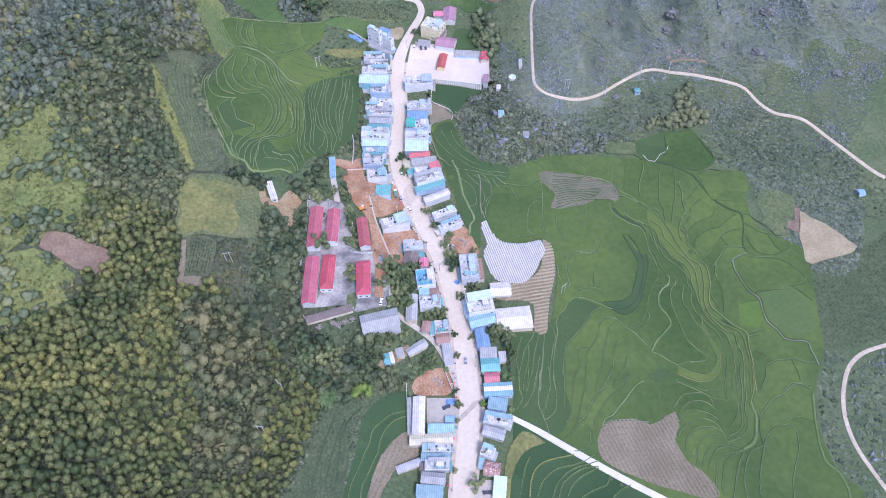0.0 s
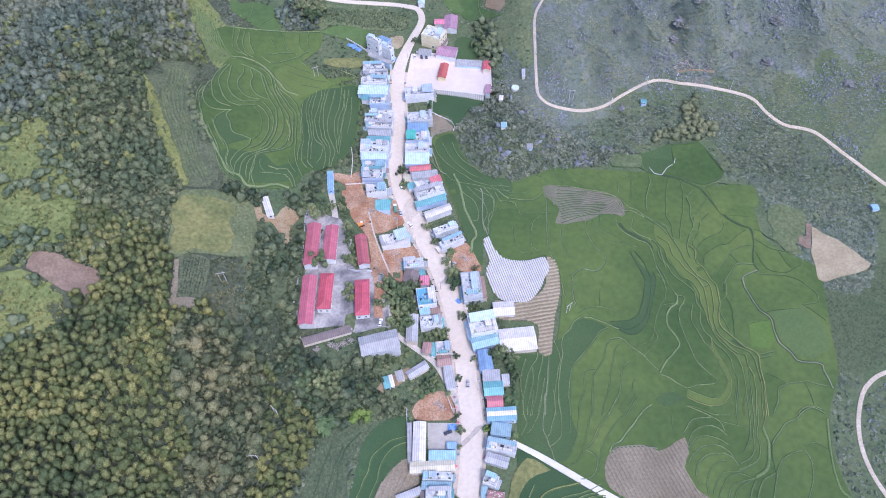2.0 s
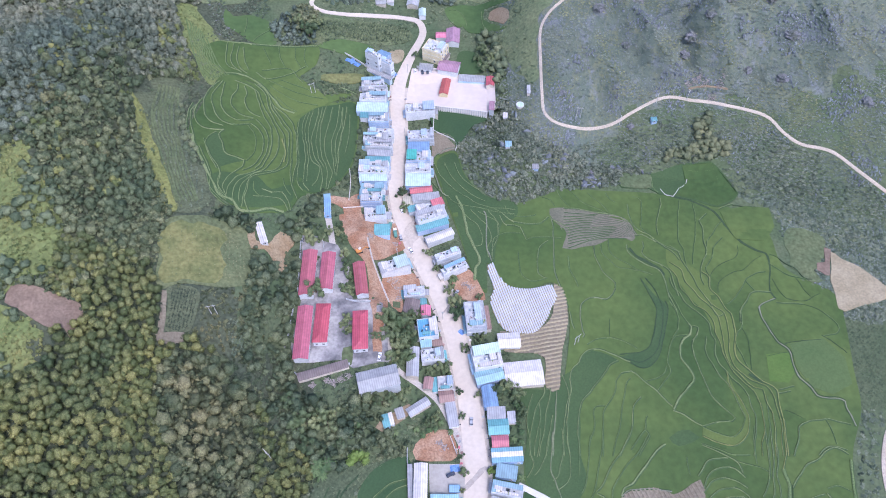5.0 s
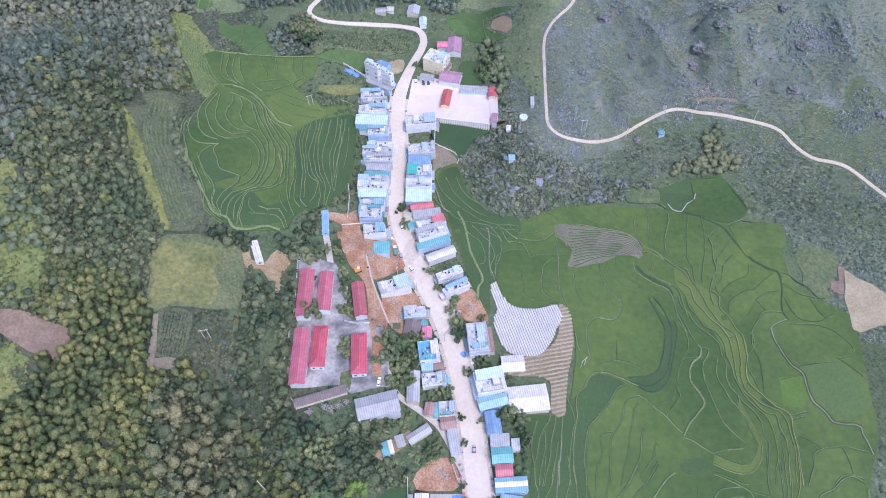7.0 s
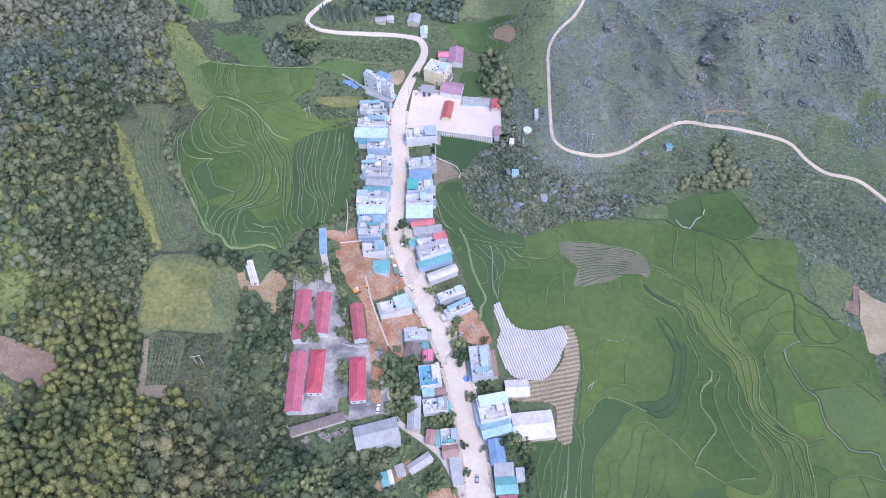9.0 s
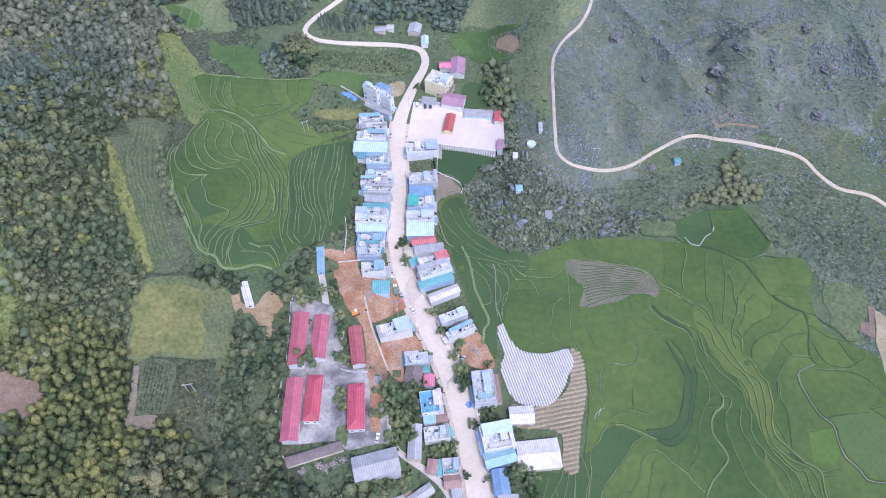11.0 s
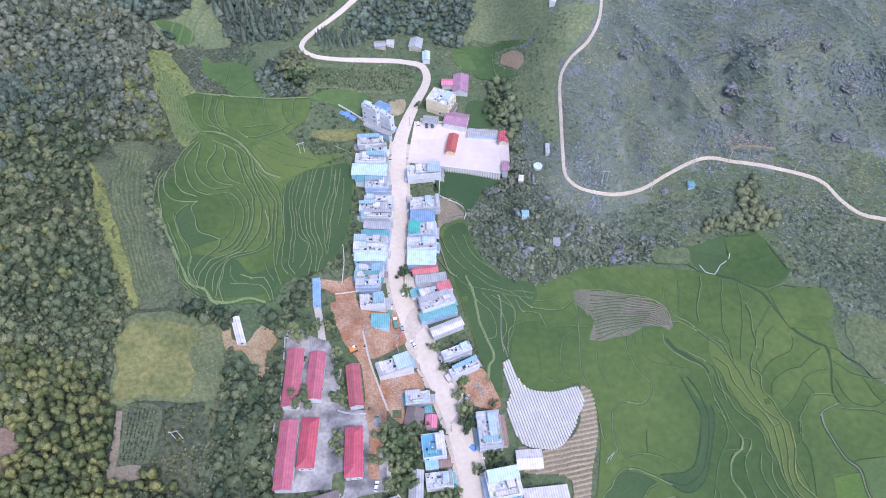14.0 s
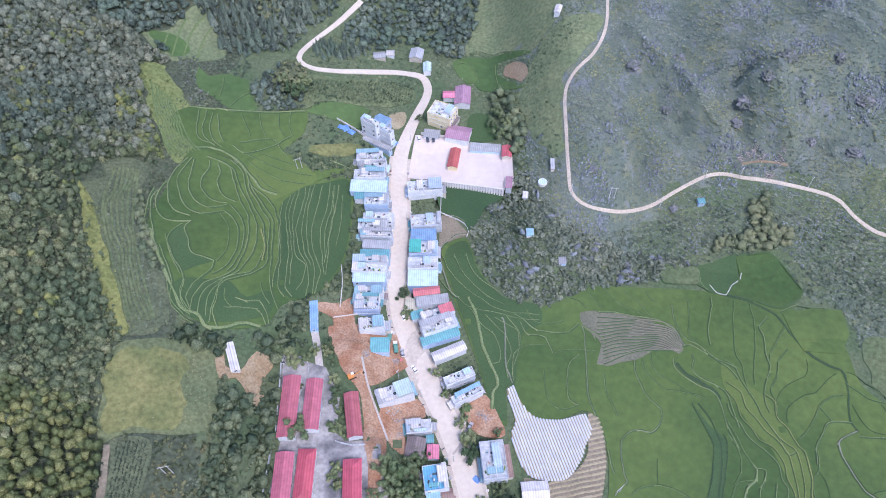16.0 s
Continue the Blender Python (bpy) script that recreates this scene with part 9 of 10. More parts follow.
joined("hedge", CANOPY, scatter([(-146.3, 347.8), (-138, 322.5), (-126, 296.2), (-120.8, 278.6), (-124.2, 272.2), (-132.5, 288.6), (-140.3, 314.5), (-147.1, 339.9)], 2.8, (1.2, 2.3), 35, 0.95), M["leaf_shrub"], "dark hedge bounding the paddies", "hedge")
joined("hedge", SHRUBS, scatter([(-139.7, 255.6), (-101, 271.1), (-97.5, 265.8), (-108.7, 257.8), (-136.5, 252.3)], 2.8, (1.0, 2.0), 36, 0.8), M["leaf"], "hedge above the mown meadow", "hedge")
joined("maize", TUFTS, crop([(-73.2, 440.6), (-53.7, 442.4), (-20.4, 452.5), (-10, 449.5), (-11, 437.3), (-24, 432.2), (-53.4, 428.7), (-70.9, 427.5)], 80, 1.7, 0.95, (0.75, 1.1), 37), M["leaf_crop"], "rows of maize beside the upper road", "maize")
joined("undergrowth", SHRUBS + TUFTS + SPRIGS, scatter([(-156.2, 399.8), (-71.9, 438.9), (-20.2, 437.9), (-35.1, 364.2), (-41.5, 330.4), (-49.4, 277.3), (-81.5, 273), (-73.9, 228.6), (-52.3, 187.9), (-22.9, 174.6), (-7.5, 160.1), (-9.6, 108.4), (-95.2, 107.3), (-92.7, 197.2), (-104, 232.6), (-132.5, 307.7)], 2.5, (0.8, 1.8), 51, 0.9), M["leaf"], "rank green bushes and weeds on waste ground", "undergrowth", (0.4, 0.7))
joined("undergrowth", SHRUBS + TUFTS + SPRIGS, scatter([(-71.9, 438.9), (-42.9, 525), (64.9, 517.6), (71, 428.8), (71.3, 365.3), (49.7, 356.3), (42, 389), (19.7, 455.3), (-20.1, 443.6)], 2.7, (0.8, 1.7), 52, 0.85), M["leaf_shrub"], "weeds and garden bushes round the valley head", "undergrowth", (0.4, 0.7))
joined("undergrowth", SHRUBS + TUFTS + SPRIGS, scatter([(-33.9, 228.7), (-1.7, 232.4), (4.5, 182), (12.4, 137.7), (-4.4, 112.6), (-38.7, 138.7), (-49.5, 184.9)], 2.4, (0.6, 1.5), 53, 0.75), M["leaf"], "garden weeds and bushes between houses and lane", "undergrowth", (0.4, 0.7))
joined("garden_weeds", SPRIGS + SHRUBS, np.concatenate([scatter([(2.0, 262.0), (16.0, 267.0), (18.5, 250.0), (26.0, 226.0), (12.0, 224.0), (4.0, 244.0)], 1.7, (0.5, 1.3), 95, 0.9), scatter([(-15.0, 361.0), (3.0, 360.0), (3.0, 347.0), (-15.0, 348.0)], 1.7, (0.5, 1.2), 96, 0.9), scatter([(-46.0, 372.0), (-40.0, 380.0), (-24.0, 376.0), (-24.0, 346.0), (-42.0, 346.0)], 1.8, (0.5, 1.3), 97, 0.9), scatter([(17.0, 136.0), (40.0, 160.0), (42.0, 176.0), (30.0, 205.0), (18.0, 200.0)], 1.8, (0.6, 1.5), 98, 0.9)]), M["leaf"], "weeds and vegetable patches in the gaps between houses", "weeds", (0.5, 0.9))
joined("vegetable_rows", SPRIGS, crop([(-130.5, 215.2), (-119.6, 216.0), (-117.7, 205.0), (-119.6, 193.7), (-124.2, 191.6), (-129.0, 194.2), (-128.7, 206.4)], 88, 1.35, 0.6, (0.55, 0.85), 61), M["leaf_dark"], "dark green vegetable rows below the meadow", "vegetables", (0.7, 1.0))
joined("vegetable_rows", SPRIGS, crop([(-102.5, 202.2), (-95.8, 203.4), (-93.4, 184.0), (-99.0, 181.9)], 80, 1.4, 0.8, (0.5, 0.8), 62), M["leaf_foot"], "rows of low crops beside the thicket", "vegetables", (0.7, 1.0))
joined("bushes", SHRUBS, scatter([(-164.4, 335.3), (-162.1, 344.4), (-155.7, 325.6), (-151.8, 304.8), (-137.8, 270), (-140.5, 265.4), (-155.1, 300.5)], 2.2, (0.9, 1.9), 62, 0.95), M["leaf_pale"], "yellow-green bushes along the forest edge", "bushes")
joined("bushes", CROWNS + CANOPY, scatter([(-102.4, 432.5), (-93.0, 445.4), (-85.3, 452.0), (-71.7, 444.2), (-71.2, 433.7), (-74.5, 416.8), (-93.8, 414.8)], 2.6, (1.2, 2.6), 63, 0.9), M["leaf_wood"], "dark trees beside the upper paddies", "bushes", stem=0.4)
joined("undergrowth", TUFTS, scatter([(167.5, 307.3), (191.8, 312.1), (244.3, 296.2), (278.4, 277.9), (247.2, 205.4), (214.4, 213.1), (213.9, 231.2), (206.6, 257.6), (203.4, 282.4)], 2.0, (0.8, 1.7), 54, 0.95), M["leaf_foot"], "grey-green scrub below the stony hill", "undergrowth", (0.4, 0.7))
joined("limestone_rocks", ROCKS, scatter([(45.2, 433.5), (68.4, 437.3), (93, 454.8), (104.4, 505.6), (352.2, 492.4), (278.9, 300), (231, 317.1), (210.7, 328.2), (170.5, 345.1), (131.4, 340), (100.1, 334.3), (78.5, 312.2), (57.5, 342.4), (43.3, 380)], 2.4, (0.2, 0.5), 57, 0.8, 0.0, 0.05, holes=(SLOPE,)), M["rock"], "small pale stones scattered through hill scrub", "rocks", (0.9, 1.6), 0.0)
joined("bushes", SHRUBS, scatter([(-146.5, 453.4), (-136.3, 452.9), (-130.2, 439), (-124.7, 423), (-128.3, 412.9), (-135.9, 416.8), (-142.3, 431.9)], 2.2, (0.8, 1.8), 81, 0.95), M["leaf_foot"], "grey-green bushes in the stony gully", "bushes", (0.5, 0.9))
joined("limestone_rocks", ROCKS, scatter([(-146.5, 453.4), (-136.3, 452.9), (-130.2, 439), (-124.7, 423), (-128.3, 412.9), (-135.9, 416.8), (-142.3, 431.9)], 2.0, (0.25, 0.7), 82, 0.7), M["crag"], "grey stones in the gully above the paddies", "rocks", (0.7, 1.4), 0.2)
joined("bushes", SHRUBS, scatter([(-167.9, 435.2), (-162.8, 436.8), (-153.7, 412.2), (-146.1, 384.4), (-138.5, 370.2), (-145.2, 368.1), (-155.3, 388.8), (-162.4, 409.4)], 2.3, (1.0, 2.2), 83, 0.9), M["leaf_pale"], "light green bushes where the forest meets the meadow", "bushes")
joined("wood", CONIFER, scatter([(-69.5, 465.5), (-64.7, 473.7), (-40, 476.4), (-37.7, 468.1), (-55.5, 461.6), (-67.4, 459.0)], 2.8, (1.0, 1.9), 84, 0.8), M["leaf_wood"], "slender dark conifers inside the road bend", "wood", (1.2, 1.8), stem=0.2)
joined("bushes", SHRUBS, scatter([(-79.9, 384.6), (-68.7, 388.5), (-51.9, 386.8), (-44.4, 379.8), (-45.3, 369.2), (-61.8, 368.8), (-74.3, 373.8)], 2.3, (1.0, 2.2), 85, 0.95), M["leaf_shrub"], "pale green bushes round the pylon", "bushes")
joined("verge_grass", SPRIGS, scatter([(-168.1, 337.5), (-158.1, 324.2), (-149.6, 302.7), (-141.4, 285.5), (-134.8, 271.4), (-131.7, 262.8), (-140.8, 262.9), (-149.1, 280.3), (-157.4, 299.2), (-164.8, 319.6)], 1.5, (0.6, 1.3), 93, 0.9, off=False), M["leaf_pale"], "tall yellow-green grass along the forest edge", "grass", (0.5, 0.9))
joined("bank_weeds", SPRIGS, scatter([(-60, 131), (-40.8, 136), (-25.4, 141), (-35.3, 131.5), (-43.3, 122.0), (-47.4, 107.5), (-49.2, 94.1), (-51.5, 79), (-82, 79), (-75.1, 93.3), (-67.7, 108.8)], 1.6, (0.4, 1.1), 94, 0.85, off=False), M["leaf"], "weeds and low shrubs over the field bank", "weeds", (0.4, 0.8))
joined("garden_weeds", SPRIGS + TUFTS, scatter([(-21, 157), (-12.5, 163), (-7.5, 157), (-7, 150.5), (-16, 147.5), (-26, 148)], 1.5, (0.6, 1.4), 98, 0.95, off=False), M["leaf_shrub"], "rank weeds and garden plants below the lane", "weeds", (0.7, 1.1))
FOOT = [(100, 335), (131.6, 340), (170.5, 343), (211, 328), (241, 314), (276, 278), (247.2, 205.4), (214.4, 213.1), (213.9, 231.2), (206.6, 257.6), (207, 282), (196, 300), (184, 316), (160, 322), (121, 319), (97, 318)]
joined("foot_grass", SPRIGS, scatter(FOOT, 1.35, (0.6, 1.3), 101, 0.9), M["leaf_karst"], "grass and weeds under the limestone hill, haze painted in as a blue tint", "grass", (0.3, 0.6))
joined("foot_bushes", SHRUBS + CROWNS, scatter(FOOT, 3.2, (0.8, 1.9), 102, 0.9, 0.02, 0.05), M["leaf_spur"], "grey-green bushes in clumps under the limestone hill", "bushes", (0.5, 0.9))
joined("limestone_rocks", ROCKS, scatter(FOOT, 1.8, (0.3, 0.8), 103, 0.8, 0.22, 0.06), M["rock"], "blue-grey limestone ledges among the foot scrub", "rocks", (0.6, 1.2), 0.3, strike=1.0)
joined("bushes", SHRUBS + SPRIGS, scatter([(-163, 437), (-154, 440), (-146, 430), (-143, 412), (-150, 408), (-158, 420)], 1.9, (0.6, 1.4), 104, 0.7, -0.05, 0.08, off=False), M["leaf_pale"], "yellow-green bushes at the top of the hillside terraces", "bushes")
joined("hay_rows", TUFTS, crop([(-136.5, 249.1), (-122.6, 256.1), (-112.3, 253.9), (-100, 253), (-99, 226), (-107.5, 223.6), (-127.8, 222.2), (-134.0, 219.4), (-136.4, 236.4)], 97, 1.7, 1.2, (0.35, 0.55), 92), M["leaf_hay"], "faint rows of cut stools across the hay meadow", "grass", (0.9, 1.3))
joined("crop_rows", SPRIGS, crop([(-158.7, 349), (-150.3, 350.4), (-138.1, 321.3), (-128.7, 292.4), (-122.1, 271.9), (-128.1, 265.7), (-137.3, 281.9), (-146, 303.7), (-155.7, 327.7)], 98, 2.6, 1.2, (0.7, 1.2), 91), M["leaf_foot"], "rows of low shrubs on the grassy strip", "crop")

# ---- single trees ----
single_tree("tree", -26.9, 207.7, 9.0, "leafy dark green tree between school and street")
single_tree("tree", -22.3, 206.9, 10.0, "leafy dark green tree between school and street")
single_tree("tree", -25.3, 199.5, 9.0, "leafy dark green tree between school and street")
single_tree("tree", -18.8, 205.8, 8.0, "leafy dark green tree between school and street")
single_tree("tree", -13.5, 216.3, 8.0, "leafy dark green tree between school and street")
single_tree("tree", -11.3, 215.4, 7.0, "leafy dark green tree between school and street")
single_tree("tree", -22.5, 192.9, 8.0, "leafy dark green tree between school and street")
single_tree("tree", -18.2, 190.1, 7.0, "leafy dark green tree between school and street")
single_tree("tree", -25.6, 186.5, 6.0, "leafy dark green tree between school and street")
single_tree("tree", -14.9, 210.4, 8.0, "leafy dark green tree between school and street")
single_tree("tree", -20.7, 199.0, 9.0, "leafy dark green tree between school and street")
single_tree("tree", -24.2, 182.3, 6.0, "leafy dark green tree between school and street")
single_tree("tree", -18.0, 198.2, 9.0, "leafy dark green tree between school and street")
single_tree("tree", -15.7, 202.5, 8.0, "leafy dark green tree between school and street")
single_tree("tree", 10.4, 223.0, 8.0, "roadside tree in full leaf")
single_tree("tree", 10.7, 216.8, 9.0, "roadside tree in full leaf")
single_tree("tree", 7.5, 231.8, 6.0, "roadside tree in full leaf")
single_tree("tree", 22.6, 226.2, 5.0, "roadside tree in full leaf")
single_tree("tree", -64.1, 226.3, 11.0, "broad shade tree beside the classrooms")
single_tree("tree", 30.6, 170.4, 9.0, "dense tree behind the barn")
single_tree("tree", 34.1, 174.0, 8.0, "dense tree behind the barn")
single_tree("tree", 36.0, 167.3, 7.0, "dense tree behind the barn")
single_tree("palm", 37.0, 163.9, 4.2, "banana plant at the field edge")
single_tree("palm", 38.5, 161.1, 4.2, "banana plant at the field edge")
single_tree("palm", 36.9, 154.6, 4.2, "banana plant at the field edge")
single_tree("palm", 38.0, 149.6, 4.2, "banana plant at the field edge")
single_tree("palm", 34.0, 146.5, 4.2, "banana plant at the field edge")
single_tree("palm", 37.5, 144.8, 4.2, "banana plant at the field edge")
single_tree("palm", 35.3, 138.5, 4.2, "banana plant at the field edge")
single_tree("palm", 35.7, 127.7, 4.2, "banana plant at the field edge")
single_tree("palm", -54.7, 137.7, 4.2, "banana plant at the field edge")
single_tree("palm", -52.0, 135.1, 4.2, "banana plant at the field edge")
single_tree("palm", -23.7, 151.2, 4.2, "banana plant at the field edge")
single_tree("palm", -41.0, 154.0, 4.2, "banana plant at the field edge")
single_tree("palm", -4.2, 153.4, 4.0, "banana plant in the plot below the lane")
single_tree("palm", -1.0, 156.5, 4.0, "banana plant in the plot below the lane")
single_tree("palm", 3.3, 151.4, 4.0, "banana plant in the plot below the lane")
single_tree("palm", -13.3, 153.6, 4.0, "banana plant in the plot below the lane")
single_tree("palm", -8.6, 156.8, 4.0, "banana plant in the plot below the lane")
single_tree("palm", -10.4, 150.5, 4.0, "banana plant in the plot below the lane")
single_tree("palm", -7.3, 152.9, 4.0, "banana plant in the plot below the lane")
single_tree("tree", 14.7, 90.8, 8.0, "round tree in the south yard")
single_tree("lime", 21.3, 131.4, 4.5, "small bright street tree")
single_tree("tree", 8.7, 131.1, 5.0, "dusty brown-green street tree")
single_tree("tree", 7.0, 123.2, 4.0, "small dusty tree beside the street")
single_tree("tree", 4.2, 98.9, 4.0, "small dusty tree beside the street")
single_tree("tree", -17.7, 298.4, 8.0, "rounded tree before the shops")
single_tree("tree", -3.4, 255.6, 7.0, "tree between detached houses")
single_tree("tree", 0.9, 246.0, 6.0, "small tree beside a house")
single_tree("palm", 10.9, 238.2, 4.0, "banana plants behind the house")
single_tree("palm", 8.8, 237.5, 4.0, "banana plants behind the house")
single_tree("tree", -47.9, 238.7, 6.0, "tree along the school lane")
single_tree("tree", -46.2, 232.6, 6.0, "tree along the school lane")
single_tree("tree", -48.3, 227.0, 6.0, "tree along the school lane")
single_tree("tree", -46.7, 209.9, 6.0, "tree along the school lane")
single_tree("tree", -47.9, 206.3, 6.0, "tree along the school lane")
single_tree("tree", -44.7, 202.4, 6.0, "tree along the school lane")
single_tree("tree", -51.0, 257.2, 6.0, "tree along the school lane")
single_tree("tree", -53.1, 261.5, 6.0, "tree along the school lane")
single_tree("tree", -49.8, 248.9, 6.0, "tree along the school lane")
single_tree("tree", -51.9, 265.8, 6.0, "tree along the school lane")
single_tree("tree", -47.3, 242.6, 6.0, "tree along the school lane")
single_tree("tree", -45.7, 224.9, 6.0, "tree along the school lane")
single_tree("tree", -75.4, 262.5, 7.0, "tree behind the classrooms")
single_tree("tree", -66.7, 257.8, 7.0, "tree behind the classrooms")
single_tree("tree", -61.8, 259.6, 7.0, "tree behind the classrooms")
single_tree("tree", -58.5, 263.5, 7.0, "tree behind the classrooms")
single_tree("tree", -69.9, 260.9, 7.0, "tree behind the classrooms")
single_tree("tree", -6.1, 183.2, 5.0, "small tree by the fork")
single_tree("tree", 0.3, 184.1, 8.0, "tree behind the white house")
single_tree("tree", 2.9, 186.4, 6.0, "tree behind the white house")
single_tree("bush", 20.3, 198.6, 5.0, "low bush by the wall")
single_tree("tree", -6.5, 421.3, 5.0, "small tree at the gate")
single_tree("tree", -77.4, 423.9, 14.0, "huge spreading tree at the road bend")
single_tree("tree", -84.7, 433.9, 10.0, "huge spreading tree at the road bend")
single_tree("tree", -73.5, 433.0, 10.0, "huge spreading tree at the road bend")
single_tree("tree", 40.6, 423.4, 9.0, "tall leafy tree beside the paddies")
single_tree("tree", 36.5, 415.0, 8.0, "tall leafy tree beside the paddies")
single_tree("tree", 40.6, 405.1, 9.0, "tall leafy tree beside the paddies")
single_tree("tree", 46.3, 412.6, 8.0, "tall leafy tree beside the paddies")
single_tree("tree", -17.4, 300.3, 6.0, "leafy green garden tree among the houses")
single_tree("tree", -16.4, 288.3, 6.0, "leafy green garden tree among the houses")
single_tree("tree", 5.8, 231.4, 5.0, "leafy green garden tree among the houses")
single_tree("tree", 10.7, 224.0, 8.0, "leafy green garden tree among the houses")
single_tree("tree", 10.9, 217.5, 8.0, "leafy green garden tree among the houses")
single_tree("tree", 1.1, 247.2, 5.0, "leafy green garden tree among the houses")
single_tree("tree", -6.8, 231.9, 5.0, "leafy green garden tree among the houses")
single_tree("tree", -1.5, 214.4, 5.0, "leafy green garden tree among the houses")
single_tree("tree", -17.5, 212.7, 8.0, "leafy green garden tree among the houses")
single_tree("tree", -23.9, 205.3, 9.0, "leafy green garden tree among the houses")
single_tree("tree", -19.6, 200.2, 9.0, "leafy green garden tree among the houses")
single_tree("tree", -14.2, 199.4, 8.0, "leafy green garden tree among the houses")
single_tree("tree", 20.0, 201.7, 5.0, "leafy green garden tree among the houses")
single_tree("tree", 22.8, 201.9, 5.0, "leafy green garden tree among the houses")
single_tree("tree", 9.9, 240.1, 4.0, "leafy green garden tree among the houses")
single_tree("tree", 13.0, 196.2, 5.0, "leafy green garden tree among the houses")
single_tree("tree", 14.3, 194.9, 4.0, "leafy green garden tree among the houses")
single_tree("tree", 8.6, 171.7, 5.0, "leafy green garden tree among the houses")
single_tree("tree", 9.4, 159.4, 4.0, "leafy green garden tree among the houses")
single_tree("tree", 33.4, 173.9, 8.0, "leafy green garden tree among the houses")
single_tree("tree", 38.4, 169.5, 8.0, "leafy green garden tree among the houses")
single_tree("tree", 40.2, 161.3, 7.0, "leafy green garden tree among the houses")
single_tree("tree", 37.6, 154.9, 7.0, "leafy green garden tree among the houses")
single_tree("tree", 2.7, 183.7, 6.0, "leafy green garden tree among the houses")
single_tree("tree", 17.5, 170.0, 4.0, "leafy green garden tree among the houses")
single_tree("tree", 8.1, 139.4, 4.0, "leafy green garden tree among the houses")
single_tree("tree", -2.9, 159.7, 6.0, "leafy green garden tree among the houses")
single_tree("tree", -6.7, 157.0, 7.0, "leafy green garden tree among the houses")
single_tree("tree", -25.3, 167.3, 8.0, "leafy green garden tree among the houses")
single_tree("tree", -20.3, 169.8, 7.0, "leafy green garden tree among the houses")
single_tree("tree", -29.7, 164.6, 8.0, "leafy green garden tree among the houses")
single_tree("tree", -16.9, 172.6, 5.0, "leafy green garden tree among the houses")
single_tree("tree", -19.8, 190.6, 9.0, "leafy green garden tree among the houses")
single_tree("tree", -16.4, 191.0, 7.0, "leafy green garden tree among the houses")
single_tree("tree", -22.5, 185.6, 6.0, "leafy green garden tree among the houses")
single_tree("tree", -12.7, 204.0, 6.0, "leafy green garden tree among the houses")
single_tree("tree", -9.8, 209.4, 5.0, "leafy green garden tree among the houses")
single_tree("tree", -20.6, 207, 8.0, "leafy green garden tree among the houses")
single_tree("tree", -49.5, 205.7, 5.0, "small tree in the school yard")
single_tree("tree", -26.2, 210.4, 6.0, "small tree in the school yard")
single_tree("tree", -47.2, 201.6, 4.0, "small tree in the school yard")
single_tree("tree", -64.8, 246.8, 4.0, "small tree in the school yard")
single_tree("tree", -44.9, 233.7, 5.0, "small tree in the school yard")
single_tree("tree", -31.9, 197.5, 5.0, "small tree in the school yard")
single_tree("tree", -67.2, 202.4, 6.0, "small tree in the school yard")
single_tree("palm", -58.6, 134.0, 7.0, "tall banana clump at the wood edge")
single_tree("palm", -56.5, 131.7, 7.0, "tall banana clump at the wood edge")
single_tree("palm", -60.1, 131.1, 7.0, "tall banana clump at the wood edge")
single_tree("palm", -54.4, 134.7, 7.0, "tall banana clump at the wood edge")
single_tree("palm", -57.2, 129.2, 7.0, "tall banana clump at the wood edge")
single_tree("lime", -41.1, 137.5, 10.0, "bright lime-green bush-like tree")
single_tree("tree", -66.8, 157.4, 9.0, "broad dark tree in the thicket below the school")
single_tree("tree", -62.4, 152.9, 10.0, "broad dark tree in the thicket below the school")
single_tree("tree", -69.0, 149.5, 9.0, "broad dark tree in the thicket below the school")
single_tree("tree", -58.6, 158.2, 8.0, "broad dark tree in the thicket below the school")
single_tree("tree", -54.2, 151.5, 9.0, "broad dark tree in the thicket below the school")
single_tree("tree", -64.6, 142.3, 9.0, "broad dark tree in the thicket below the school")
single_tree("tree", -48.7, 144.0, 7.0, "broad dark tree in the thicket below the school")
single_tree("tree", -74.3, 163.9, 8.0, "broad dark tree in the thicket below the school")
single_tree("tree", -51.7, 158.8, 7.0, "broad dark tree in the thicket below the school")

# ---- walls, beds, poles, vehicles and clutter ----
def spans(poly, origin, d, gap):
    """Chords of an outline parallel to d, a gap apart: pairs of end points."""
    d = np.array(d) / np.linalg.norm(d)
    n = np.array([-d[1], d[0]])
    o = np.array(origin)
    u, v = (poly - o) @ d, (poly - o) @ n
    out = []
    for k in np.arange(math.ceil(v.min() / gap) * gap, v.max(), gap):
        cut = []
        for i in range(len(poly)):
            if (v[i - 1] > k) != (v[i] > k):
                t = (k - v[i - 1]) / (v[i] - v[i - 1])
                cut.append(u[i - 1] + t * (u[i] - u[i - 1]))
        cut.sort()
        for a, b in zip(cut[::2], cut[1::2]):
            if b - a > 1.5:
                out.append((o + d * a + n * k, o + d * b + n * k))
    return out


def seed_beds(outline, a, b):
    poly = curve_through(outline, 2.0, True)
    CLEAR.append(poly)
    base = sheet("seedling_plot", outline, 0.5, M["soil"], "plot of parallel raised beds under silver mulch film", "seedbeds", kind="")
    for p, q in spans(poly, a, np.subtract(b, a), 1.3):
        k = max(2, int(np.linalg.norm(q - p) / 4))
        line = np.column_stack([np.linspace(p[0], q[0], k), np.linspace(p[1], q[1], k), np.full(k, 0.8)])
        ribbon_mesh([line], 0.78, M["film"], "bed", 0.12).parent = base


